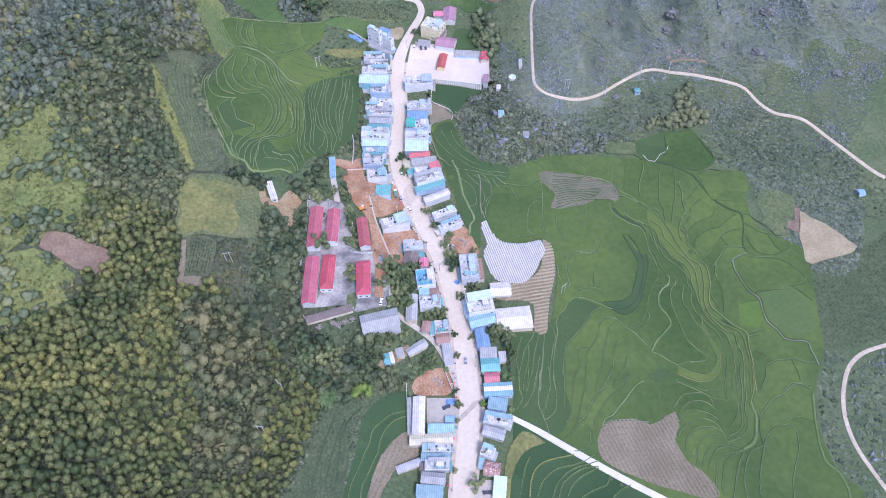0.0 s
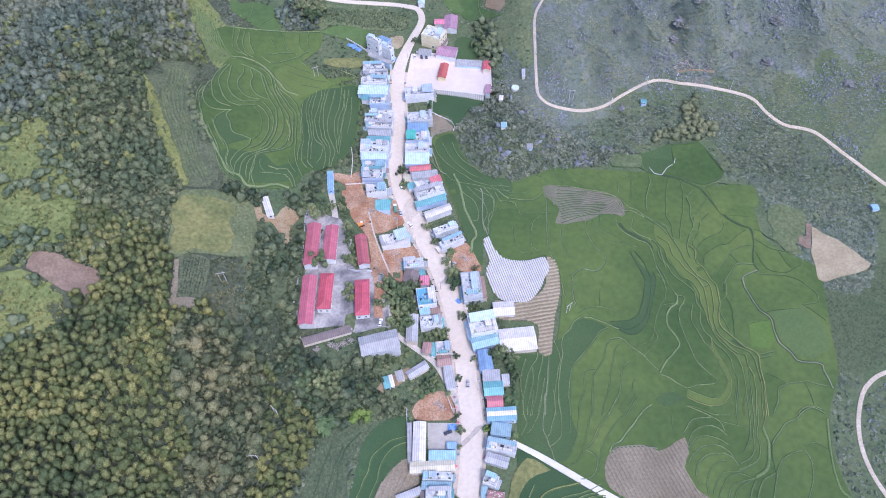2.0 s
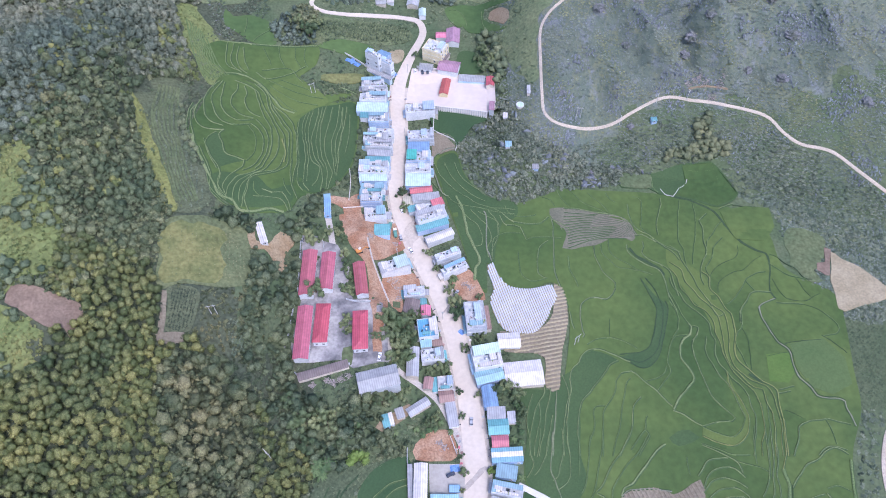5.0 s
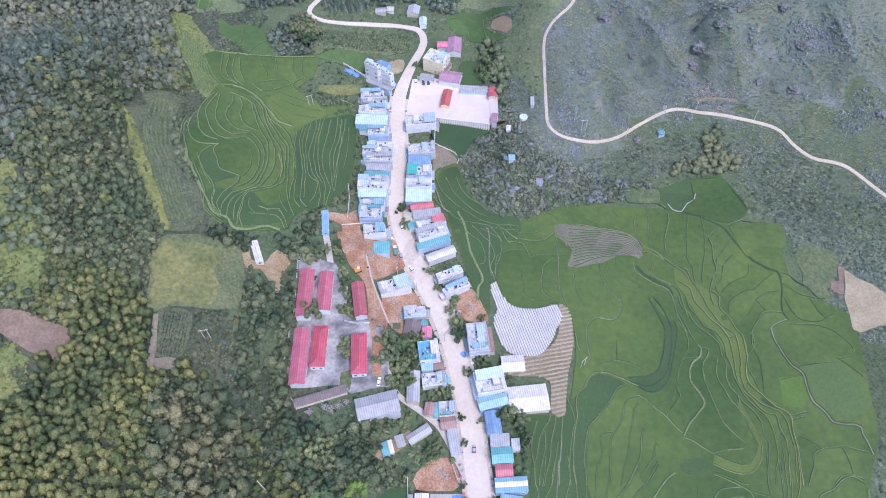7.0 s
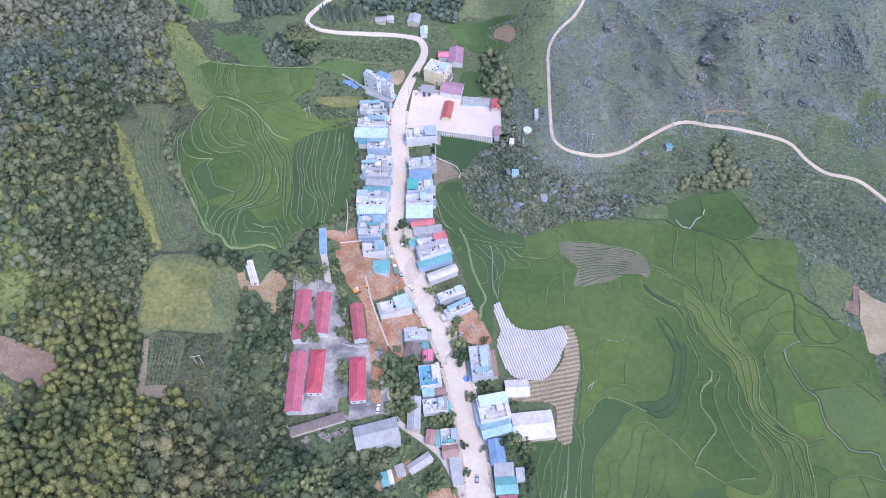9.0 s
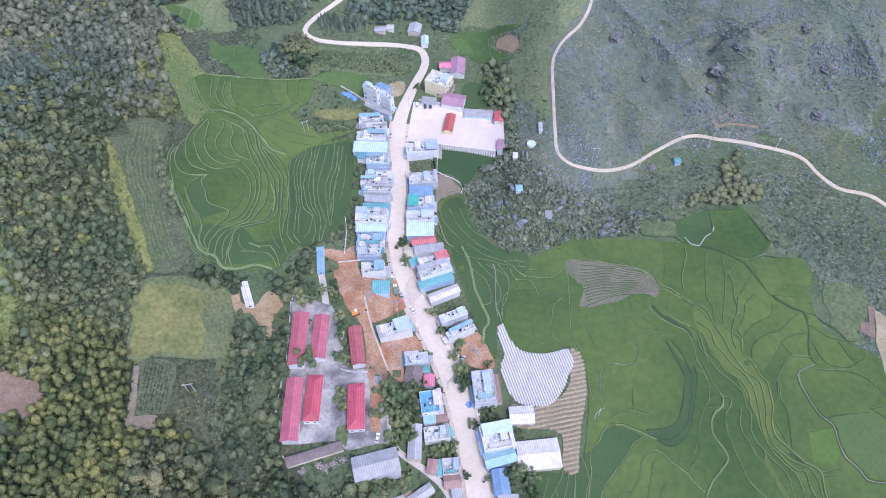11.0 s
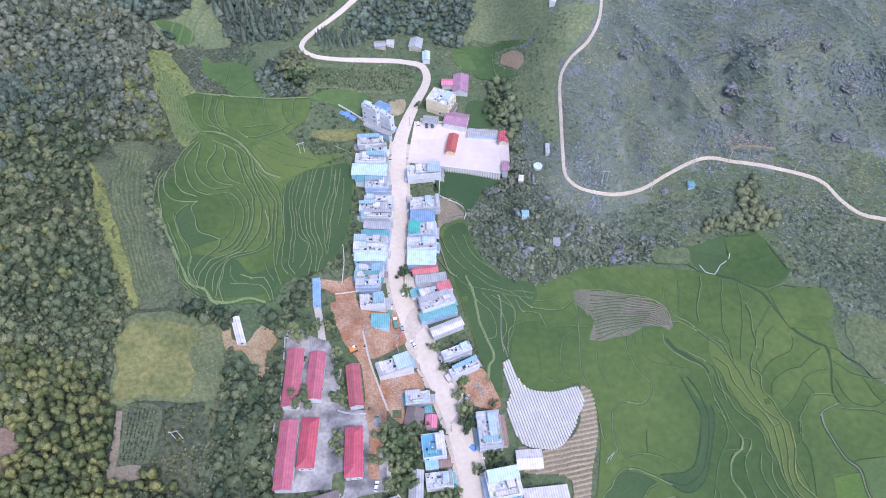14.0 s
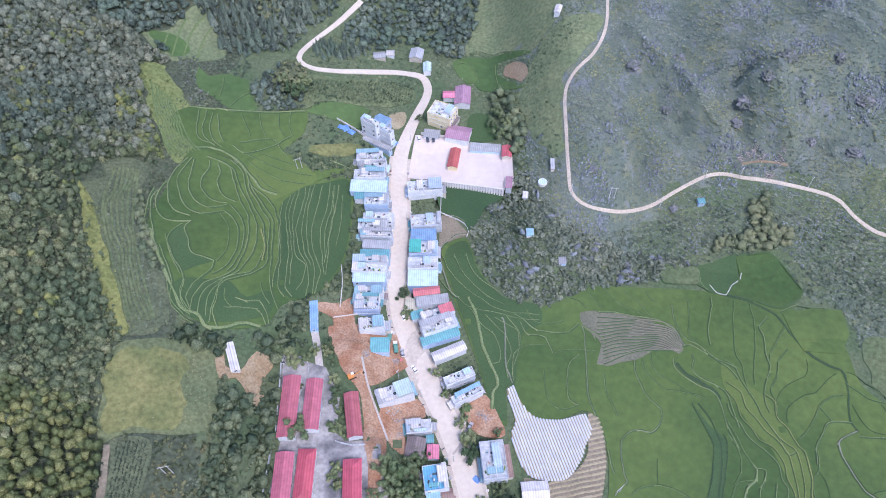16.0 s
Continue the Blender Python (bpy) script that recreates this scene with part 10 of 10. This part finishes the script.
def furrows(plot, a, b, gap, stuff):
    poly = OUTLINE[plot.name]
    for p, q in spans(poly, a, np.subtract(b, a), gap):
        k = max(2, int(np.linalg.norm(q - p) / 3))
        t = np.linspace(0, 1, k)
        line = np.column_stack([p[0] + (q[0] - p[0]) * t, p[1] + (q[1] - p[1]) * t + 0.15 * np.sin(t * 20), np.full(k, gap * 0.45)])
        ribbon_mesh([line], 0.62, M[stuff], "furrow", 0.14).parent = plot


def wall_line(points, height, label, material, thick=0.3):
    line = curve_through(points, 3.0)
    d = np.gradient(line, axis=0)
    d /= np.linalg.norm(d, axis=1)[:, None]
    n = np.stack([-d[:, 1], d[:, 0]], 1) * thick / 2
    verts, faces = [], []
    for p, m in zip(line, n):
        z = float(land(*p))
        for s, h in ((1, -0.5), (1, height), (-1, height), (-1, -0.5)):
            verts.append((p[0] + s * m[0], p[1] + s * m[1], z + h))
    k = len(line)
    for i in range(k - 1):
        for j in range(3):
            a = 4 * i + j
            faces.append((a, a + 1, a + 5, a + 4))
    faces += [(0, 1, 2, 3), tuple(4 * (k - 1) + j for j in (3, 2, 1, 0))]
    tagged(new("boundary_wall", mesh_of("boundary_wall", verts, faces, material)), label, "wall", kind="structure")


def buttressed_wall(a, b, n):
    a, b = np.array(a), np.array(b)
    length = float(np.linalg.norm(b - a))
    turn = math.degrees(math.atan2(b[1] - a[1], b[0] - a[0]))
    top = new("retaining_wall")
    top.matrix_world = pose(a[0], a[1], float(land(a[0], a[1] + 5)), 0, 0, turn)
    tagged(top, "white retaining wall with pale concrete buttresses below the forecourt", "retaining wall")
    bm = bmesh.new()
    box(bm, length / 2, 0, -4.5, length, 0.5, 5.4)
    part("wall", bm, M["slab"], top)
    bm = bmesh.new()
    box(bm, length / 2, 0, 0.92, length + 0.3, 0.8, 0.2, bevel=0.03)
    part("coping", bm, M["concrete_new"], top)
    bm = bmesh.new()
    box(bm, length / 2, 3.2, 0.0, length + 1.0, 6.0, 0.42, bevel=0.02)
    part("terrace_slab", bm, M["court"], top, "pale paved edge of the forecourt")
    bm = bmesh.new()
    v = [bm.verts.new(p) for p in ((-0.4, -0.25, 0.85), (0.4, -0.25, 0.85), (0.4, -1.7, -4.5), (-0.4, -1.7, -4.5), (-0.4, -0.25, -4.5), (0.4, -0.25, -4.5))]
    for f in ((0, 3, 2, 1), (0, 4, 3), (1, 2, 5), (3, 4, 5, 2), (0, 1, 5, 4)):
        bm.faces.new([v[i] for i in f])
    me = bpy.data.meshes.new("buttress")
    bm.to_mesh(me)
    bm.free()
    me.materials.append(M["concrete_new"])
    for i in range(n):
        share("buttress", me, top, Matrix.Translation(((i + 0.5) * length / n, 0, 0)))


def outcrop(p, size):
    """A craggy limestone outcrop with fluted faces."""
    seed = p[0] * 0.37 + p[1] * 0.11
    bm = bmesh.new()
    bmesh.ops.create_icosphere(bm, subdivisions=4, radius=1.0)
    for v in bm.verts:
        c = v.co.copy()
        ridge = 1 - abs(noise.noise(c * 1.6 + Vector((seed, 0, 0))))
        flute = noise.noise(Vector((c.x * 5, c.y * 5, c.z * 1.3 + seed)))
        v.co = c * (0.6 + 0.5 * ridge ** 2 + 0.22 * flute)
        v.co.z = v.co.z * 0.62
    bmesh.ops.scale(bm, vec=(size * 0.5, size * 0.42, size * 0.5), verts=bm.verts)
    me = bpy.data.meshes.new("rock_outcrop")
    bm.to_mesh(me)
    bm.free()
    me.materials.append(M["crag"])
    ob = new("rock_outcrop", me)
    ob.matrix_world = pose(p[0], p[1], float(land(*p)) - 0.05 * size, 0, 0, seed * 57 % 180)
    tagged(ob, "fluted grey limestone outcrop rising from green scrub", "rock", "limestone outcrops")


def pole_kit():
    bm = bmesh.new()
    tube(bm, 0, 0, -0.5, 0.2, 9.0, 8, 0.12)
    a = bpy.data.meshes.new("pole")
    bm.to_mesh(a)
    bm.free()
    a.materials.append(M["wire"])
    return a, unit_box("crossarm", M["wire"], 1.6, 0.14, 0.14)


POLE, ARM = pole_kit()


def pole(p):
    top = new("utility_pole")
    top.matrix_world = pose(p[0], p[1], float(land(*p)), 0, 0, 37 * p[1] % 180)
    share("post", POLE, top, Matrix())
    share("crossarm", ARM, top, Matrix.Translation((0, 0, 7.9)))
    share("crossarm", ARM, top, Matrix.Translation((0, 0, 7.2)))
    tagged(top, "grey concrete utility pole with two crossarms", "utility pole", "utility poles")


def pylon(p, q):
    top = new("twin_pole_pylon")
    z = float(land(*p))
    top.matrix_world = pose(p[0], p[1], z)
    d = (q[0] - p[0], q[1] - p[1])
    s = 2.6 / max(math.hypot(*d), 0.1)
    d = (d[0] * s, d[1] * s)
    share("post", POLE, top, Matrix())
    share("post", POLE, top, Matrix.Translation((d[0], d[1], 0)))
    bm = bmesh.new()
    box(bm, d[0] / 2, d[1] / 2, 7.6, 4.6, 0.2, 0.2, math.atan2(d[1], d[0]))
    part("crossarm", bm, M["wire"], top)
    tagged(top, "pale twin-pole power pylon standing in the fields", "pylon", "pylons")


PAINT = {
    "white": mat("car_white", (0.75, 0.75, 0.76), (0.8, 0.8, 0.8), 0.5, 0.3, 3.0, 0.03, 0.0),
    "silver": mat("car_silver", (0.45, 0.46, 0.48), (0.5, 0.51, 0.53), 0.5, 0.3, 3.0, 0.03, 0.0, metal=0.3),
    "dark": mat("car_dark", (0.05, 0.06, 0.09), (0.07, 0.08, 0.11), 0.5, 0.3, 3.0, 0.03, 0.0),
    "orange": mat("machine_orange", (0.6, 0.25, 0.06), (0.65, 0.3, 0.1), 0.5, 0.5, 3.0, 0.1, 0.0),
    "green": mat("truck_green", (0.1, 0.25, 0.2), (0.14, 0.3, 0.24), 0.5, 0.5, 3.0, 0.1, 0.0),
}


def wheel_mesh():
    bm = bmesh.new()
    bmesh.ops.create_cone(bm, cap_ends=True, segments=12, radius1=0.34, radius2=0.34, depth=0.24, matrix=Matrix.Rotation(radians(90), 4, "X"))
    me = bpy.data.meshes.new("wheel")
    bm.to_mesh(me)
    bm.free()
    me.materials.append(M["tyre"])
    return me


WHEEL = wheel_mesh()


def car(p, turn, colour):
    top = new("car")
    top.matrix_world = pose(p[0], p[1], float(land(*p)) + 0.4, 0, 0, turn)
    bm = bmesh.new()
    box(bm, 0, 0, 0.3, 4.4, 1.75, 0.6, bevel=0.14)
    part("body", bm, PAINT[colour], top)
    bm = bmesh.new()
    v = [bm.verts.new(q) for q in ((-1.9, -0.8, 0.88), (1.0, -0.8, 0.88), (1.0, 0.8, 0.88), (-1.9, 0.8, 0.88), (-1.5, -0.65, 1.42), (0.3, -0.65, 1.42), (0.3, 0.65, 1.42), (-1.5, 0.65, 1.42))]
    for f in ((0, 1, 5, 4), (1, 2, 6, 5), (2, 3, 7, 6), (3, 0, 4, 7), (4, 5, 6, 7)):
        bm.faces.new([v[i] for i in f])
    part("cabin_glass", bm, M["glass"], top)
    bm = bmesh.new()
    box(bm, -0.6, 0, 1.41, 1.75, 1.28, 0.06, bevel=0.02)
    part("roof", bm, PAINT[colour], top)
    for a in (-1.35, 1.35):
        for b in (-0.8, 0.8):
            share("wheel", WHEEL, top, Matrix.Translation((a, b, 0.34)))
    tagged(top, {"white": "white car parked on pale concrete", "silver": "silver-grey car parked beside the street", "dark": "dark car parked on concrete"}[colour], "car", "parked cars")


def truck(p, turn):
    top = new("truck")
    top.matrix_world = pose(p[0], p[1], float(land(*p)) + 0.4, 0, 0, turn)
    for name, x, z, sx, sy, sz, c in (("cab", 2.3, 0.6, 1.5, 1.9, 1.6, PAINT["white"]), ("cargo_bed", -0.7, 0.7, 4.2, 2.0, 1.3, PAINT["green"]), ("chassis", 0, 0.4, 6.0, 1.0, 0.25, M["tyre"])):
        bm = bmesh.new()
        box(bm, x, 0, z, sx, sy, sz, bevel=0.08)
        part(name, bm, c, top)
    for a in (-1.8, 2.2):
        for b in (-0.85, 0.85):
            share("wheel", WHEEL, top, Matrix.Translation((a, b, 0.45)) @ Matrix.Scale(1.3, 4))
    tagged(top, "small cargo truck with a white cab by the street", "truck")


def excavator(p, turn):
    top = new("excavator")
    top.matrix_world = pose(p[0], p[1], float(land(*p)) + 0.45, 0, 0, turn)
    for s in (-1, 1):
        bm = bmesh.new()
        box(bm, 0, s * 1.0, 0, 3.6, 0.55, 0.8, bevel=0.2)
        part("track", bm, M["tyre"], top)
    for name, x, y, z, sx, sy, sz, c in (("body", -0.6, 0, 0.9, 2.8, 2.4, 1.1, PAINT["orange"]), ("cab", 0.4, 0.6, 1.0, 1.3, 1.0, 1.7, PAINT["white"])):
        bm = bmesh.new()
        box(bm, x, y, z, sx, sy, sz, bevel=0.12)
        part(name, bm, c, top)
    for name, a, b in (("boom", (0.8, -0.3, 1.4), (3.6, -0.3, 3.2)), ("arm", (3.6, -0.3, 3.2), (5.2, -0.3, 1.4))):
        a, b = Vector(a), Vector(b)
        bm = bmesh.new()
        m = Matrix.Translation((a + b) / 2) @ (b - a).to_track_quat("X", "Z").to_matrix().to_4x4() @ Matrix.Diagonal(((b - a).length, 0.35, 0.4, 1))
        bmesh.ops.create_cube(bm, size=1, matrix=m)
        part(name, bm, PAINT["orange"], top)
    bm = bmesh.new()
    box(bm, 5.3, -0.3, 0.5, 0.9, 1.0, 0.9, bevel=0.15)
    part("bucket", bm, M["tyre"], top)
    tagged(top, "orange and white excavator on the red earthworks", "excavator")


def round_tank(p):
    top = new("round_water_tank")
    top.matrix_world = pose(p[0], p[1], float(land(*p)))
    bm = bmesh.new()
    tube(bm, 0, 0, -0.5, 2.6, 2.0, 28)
    part("tank_wall", bm, M["concrete_new"], top)
    bm = bmesh.new()
    tube(bm, 0, 0, 1.5, 2.2, 0.06, 28)
    part("water", bm, ROOFS["mint"], top, "pale green water surface")
    tagged(top, "round white concrete water tank beside the hill gardens", "water tank")


def tarp_heap(p, size):
    rng = random.Random(round(p[0] * 13 + p[1]))
    bm = bmesh.new()
    bmesh.ops.create_grid(bm, x_segments=10, y_segments=8, size=0.5)
    for v in bm.verts:
        e = min(1.0, 3.2 * min(0.5 - abs(v.co.x), 0.5 - abs(v.co.y)))
        v.co.z = (0.35 + 0.35 * noise.noise(v.co * 3.1 + Vector((rng.random() * 9, 0, 0)))) * e * 0.45
    bmesh.ops.scale(bm, vec=(size, size * 0.75, size * 0.6), verts=bm.verts)
    bmesh.ops.solidify(bm, geom=bm.faces[:], thickness=-0.1)
    me = bpy.data.meshes.new("tarpaulin")
    bm.to_mesh(me)
    bm.free()
    me.materials.append(M["tarp"])
    ob = new("tarpaulin", me)
    ob.matrix_world = pose(p[0], p[1], float(land(*p)) + 0.4, 0, 0, rng.random() * 180)
    tagged(ob, "rumpled blue tarpaulin over a heap of goods", "tarpaulin")


def rubble(p, size):
    rng = np.random.default_rng(int(p[0] * 10 + p[1] * 7) % 9973)
    spots = np.column_stack([rng.normal(p[0], size * 0.28, 60), rng.normal(p[1], size * 0.28, 60), rng.uniform(0.12, 0.42, 60)])
    ob = joined("rubble_heap", ROCKS, spots, M["rubble"], "heap of pale broken rubble on bare earth", "rubble", (0.5, 1.0), -0.9)


def bike_kit():
    bm = bmesh.new()
    box(bm, 0, 0, 0.35, 1.3, 0.22, 0.35, bevel=0.06)
    box(bm, -0.25, 0, 0.7, 0.7, 0.26, 0.12, bevel=0.04)
    a = bpy.data.meshes.new("frame")
    bm.to_mesh(a)
    bm.free()
    a.materials.append(PAINT["dark"])
    bm = bmesh.new()
    box(bm, 0.5, 0, 0.95, 0.08, 0.66, 0.06)
    box(bm, 0.5, 0, 0.6, 0.08, 0.08, 0.4)
    b = bpy.data.meshes.new("handlebar")
    bm.to_mesh(b)
    bm.free()
    b.materials.append(M["steel"])
    return a, b


BIKE, BAR = bike_kit()


def motorbike(x, y, turn):
    top = new("motorbike")
    top.matrix_world = pose(x, y, float(land(x, y)) + 0.2, 0, 0, turn)
    share("frame", BIKE, top, Matrix())
    share("handlebar", BAR, top, Matrix())
    for a in (-0.6, 0.6):
        share("wheel", WHEEL, top, Matrix.Translation((a, 0, 0.3)) @ Matrix.Diagonal((0.9, 0.5, 0.9, 1)))
    tagged(top, "dark motorbike parked on the dusty street shoulder", "motorbike", "parked motorbikes")


STALL = {c: unit_box("crate", ROOFS[c], 1.3, 0.9, 0.9) for c in ("white", "sky", "grey", "brown", "red")}


def crate(x, y, turn, colour):
    ob = new("crate", STALL[colour])
    ob.matrix_world = pose(x, y, float(land(x, y)) + 0.15, 0, 0, turn)
    tagged(ob, {"white": "white goods crate outside a shop", "sky": "pale blue goods crate outside a shop", "grey": "grey goods box outside a shop", "brown": "brown wooden box outside a shop", "red": "red plastic crate outside a shop"}[colour], "crate", "goods outside the shops")


seed_beds([(29.3, 247.0), (32.5, 248.9), (35.3, 240.7), (40.5, 233.5), (50.8, 231.6), (57.5, 232.6), (64.4, 234.1), (66.6, 229.7), (65.7, 224.4), (62.2, 219.3), (59.8, 213.7), (52.1, 204.9), (43.2, 204.2), (34.9, 206.9), (30.2, 217.6), (29.4, 226.7), (31.7, 231.1)], (31.5, 247.0), (42.1, 205.2))
furrows(ploughed_plot, (87.8, 119.0), (96.2, 95.2), 2.0, "stubble")
furrows(stubble_plot, (-37.2, 87.7), (-24.5, 116.4), 2.4, "stubble")
furrows(seed_plot, (44.0, 200.8), (63.3, 204.1), 2.2, "soil")
buttressed_wall((4.5, 373.9), (39.4, 365.7), 24)
wall_line([(-5.9, 410.1), (9.0, 405.8), (21.5, 402.0)], 2.0, "white plastered boundary wall of the forecourt", M["concrete_new"])
wall_line([(-74.0, 263.1), (-73.7, 244.5), (-73.8, 226.3)], 2.0, "grey wall behind the classrooms", M["slab"])
wall_line([(-74.0, 263.1), (-62.3, 259.4), (-61.1, 253.5)], 2.0, "grey wall at the upper school corner", M["slab"])
wall_line([(-75.1, 221.1), (-76.9, 202.7), (-78.6, 194.8)], 2.0, "pale school boundary wall above the woods", M["slab"])
wall_line([(-72.5, 180.8), (-68.5, 176.7), (-55.8, 180.2), (-45.1, 184.1)], 2.2, "dark stained retaining wall below the school", M["slab"])
wall_line([(-48.0, 220.9), (-41.4, 218.9), (-34.9, 218.6)], 1.6, "low wall across the school yard", M["slab"])
way("channel", [(-37.2, 260.6, 0.9), (-34.8, 248.7, 0.9), (-30.8, 236.6, 0.9), (-26, 223.3, 0.9)], 0.6, M["lane"], "pale concrete channel beside the earthworks", "channel")
wall_line([(-51.3, 282.0), (-45.4, 283.8), (-38.4, 286.1)], 1.0, "low concrete wall by the school gate", M["concrete_new"])
wall_line([(-48.9, 313.6), (-47.9, 303.2), (-48.4, 288.1)], 1.0, "thin garden wall behind row houses", M["concrete_new"])
wall_line([(4.1, 366.8), (3.1, 351.5)], 1.2, "concrete kerb wall along the paddy", M["concrete_new"])
wall_line([(3.4, 351.6), (9.3, 351.1), (15.9, 346.3), (17.7, 340.5), (16.5, 337.3)], 0.9, "curved concrete kerb round the corner plot", M["concrete_new"])
wall_line([(-54.0, 412.8), (-45.0, 407.9), (-37.1, 402.5)], 1.4, "pale wall beside the scrap yard", M["concrete_new"])
wall_line([(-18.1, 144.8), (-18.3, 137.1), (-17.6, 119.4)], 1.2, "grey brick wall along the building plot", M["slab"])
wall_line([(2.4, 152.3), (5.7, 141.0)], 0.8, "kerb wall between lane and building plot", M["slab"])
outcrop((173.9, 392.4), 11.0)
outcrop((168.6, 384.7), 8.0)
outcrop((120.1, 429.9), 9.0)
outcrop((145.9, 432.0), 10.0)
outcrop((195.8, 408.9), 12.0)
outcrop((223.6, 406.2), 8.0)
outcrop((134.1, 401.4), 7.0)
outcrop((101.2, 317.4), 5.5)
outcrop((183.6, 398.2), 9.0)
outcrop((206.8, 372.2), 8.0)
outcrop((87.6, 365.3), 5.0)
outcrop((235.3, 385.9), 10.0)
outcrop((129.6, 345.1), 6.0)
outcrop((225.2, 360.0), 9.0)
outcrop((272.8, 339.7), 9.0)
wall_line([(142.2, 303.2), (144.3, 298.3), (148.9, 296.6), (153.6, 302.5), (159.0, 305.7), (161.2, 312.5)], 0.6, "white concrete channel wall round dark paddies", M["concrete_new"])
rubble((172.1, 367.2), 5.0)
rubble((177.7, 364.2), 5.0)
rubble((185.9, 360.9), 5.0)
rubble((188.6, 364.6), 4.0)
rubble((181.2, 355.0), 5.0)
rubble((167.1, 364.8), 4.0)
rubble((175.2, 368.2), 4.0)
way("damp_patch", [(7.4, 123.0, 1.0), (10.1, 125.8, 2.6), (13.5, 128.8, 2.2), (17.0, 132.2, 2.8), (19.4, 134.2, 0.8)], 0.53, M["damp"], "dark damp patch across the dusty street", "damp patch")
way("damp_patch", [(2.3, 217.6, 0.6), (3.9, 219.2, 2.0), (5.5, 221.5, 1.6), (6.8, 223.4, 0.5)], 0.53, M["damp"], "dark damp patch beside the street trees", "damp patch")
# poles and pylons
pole((5.7, 141.0))
pole((6.4, 170.5))
pole((15.1, 184.0))
pole((2.6, 214.2))
pole((8.3, 248.4))
pole((-10.8, 245.2))
pole((-21.1, 254.3))
pole((-25.6, 289.4))
pole((-16.7, 309.9))
pole((-25.4, 324.5))
pole((-15.3, 347.7))
pole((-24.3, 362.3))
pole((19.2, 153.0))
pole((17.1, 110.1))
pole((2.7, 88.7))
pole((-12.1, 405.2))
pole((-24.7, 350.8))
pole((-14.6, 336.7))
pole((73.7, 352.1))
pole((122.6, 346.7))
pole((146.9, 356.7))
pole((199.6, 346.3))
pole((76.1, 402.6))
pole((165.8, 356.0))
pylon((-74.5, 375.9), (-71.5, 377.0))
pylon((94.8, 350.7), (96.7, 350.4))
pylon((71.9, 197.2), (74.5, 199.1))
pylon((-80.0, 136.7), (-78.6, 135.4))
pylon((-110.2, 203.5), (-107.5, 203.9))
pylon((-87.3, 113.6), (-84.9, 113.2))
# vehicles
car((-30.2, 186.4), 80, "white")
car((-73.2, 260.1), 85, "silver")
car((-7.1, 406.3), 95, "white")
car((-2.1, 404.9), 95, "dark")
car((1.3, 404.7), 95, "dark")
car((-18.4, 287.0), 110, "white")
car((-19.2, 267.1), 100, "silver")
car((10.7, 229.7), 60, "silver")
car((19.7, 86.9), 0, "dark")
car((2.2, 131.3), 20, "dark")
car((13.9, 156.6), 85, "silver")
car((-13.8, 259.1), 118, "white")
truck((-22.2, 269.3), 95)
truck((-25, 274.5), 80)
excavator((-41.2, 250.1), 20)
round_tank((60.2, 363.6))
tarp_heap((4.4, 134.2), 4.5)
tarp_heap((12.0, 206.2), 3.5)
tarp_heap((-49.1, 407.1), 5.0)
tarp_heap((-46.0, 404.9), 4.5)
tarp_heap((-51.7, 407.5), 4.0)
tarp_heap((-40.6, 290.9), 3.0)
tarp_heap((-21.0, 401.7), 3.0)
rubble((-25.9, 246.2), 4.0)
rubble((-21.7, 232.6), 5.0)
rubble((-20.8, 226.6), 4.0)
rubble((-0.1, 144.5), 4.0)
rubble((-2.4, 147.1), 3.0)
rubble((-35.5, 262.8), 3.0)
rubble((-22.4, 262.6), 3.0)
rubble((-22.7, 239.1), 5.0)
rubble((-24.8, 236.6), 4.0)
rubble((15.9, 235.2), 4.0)
rubble((18.4, 233.8), 3.0)
rubble((-56.2, 176.3), 3.0)
rubble((-53.1, 174.8), 3.0)
rubble((-49.5, 176.6), 3.0)
rubble((-63.4, 174.0), 2.5)
rubble((-45.6, 178.0), 3.0)

# ---- goods and motorbikes along both sides of the street ----
kerb = curve_through([(r[0], r[1], r[2]) for r in STREET], 2.6)
edge_dir = np.gradient(kerb[:, :2], axis=0)
edge_dir /= np.linalg.norm(edge_dir, axis=1)[:, None]
wares = random.Random(12)
for (kx, ky, kw), (dx, dy) in zip(kerb, edge_dir):
    if not 90 < ky < 385:
        continue
    for s in (-1, 1):
        pick = wares.random()
        off = kw / 2 + wares.uniform(0.6, 2.2)
        x, y = kx - s * dy * off, ky + s * dx * off
        if any(inside(c, np.array([x]), np.array([y]))[0] for c in HOUSE_PADS):
            continue
        if pick < 0.22:
            motorbike(x, y, math.degrees(math.atan2(dy, dx)) + 90 + wares.uniform(-25, 25))
        elif pick < 0.5:
            crate(x, y, wares.uniform(0, 90), wares.choice(("white", "white", "sky", "grey", "brown", "red")))
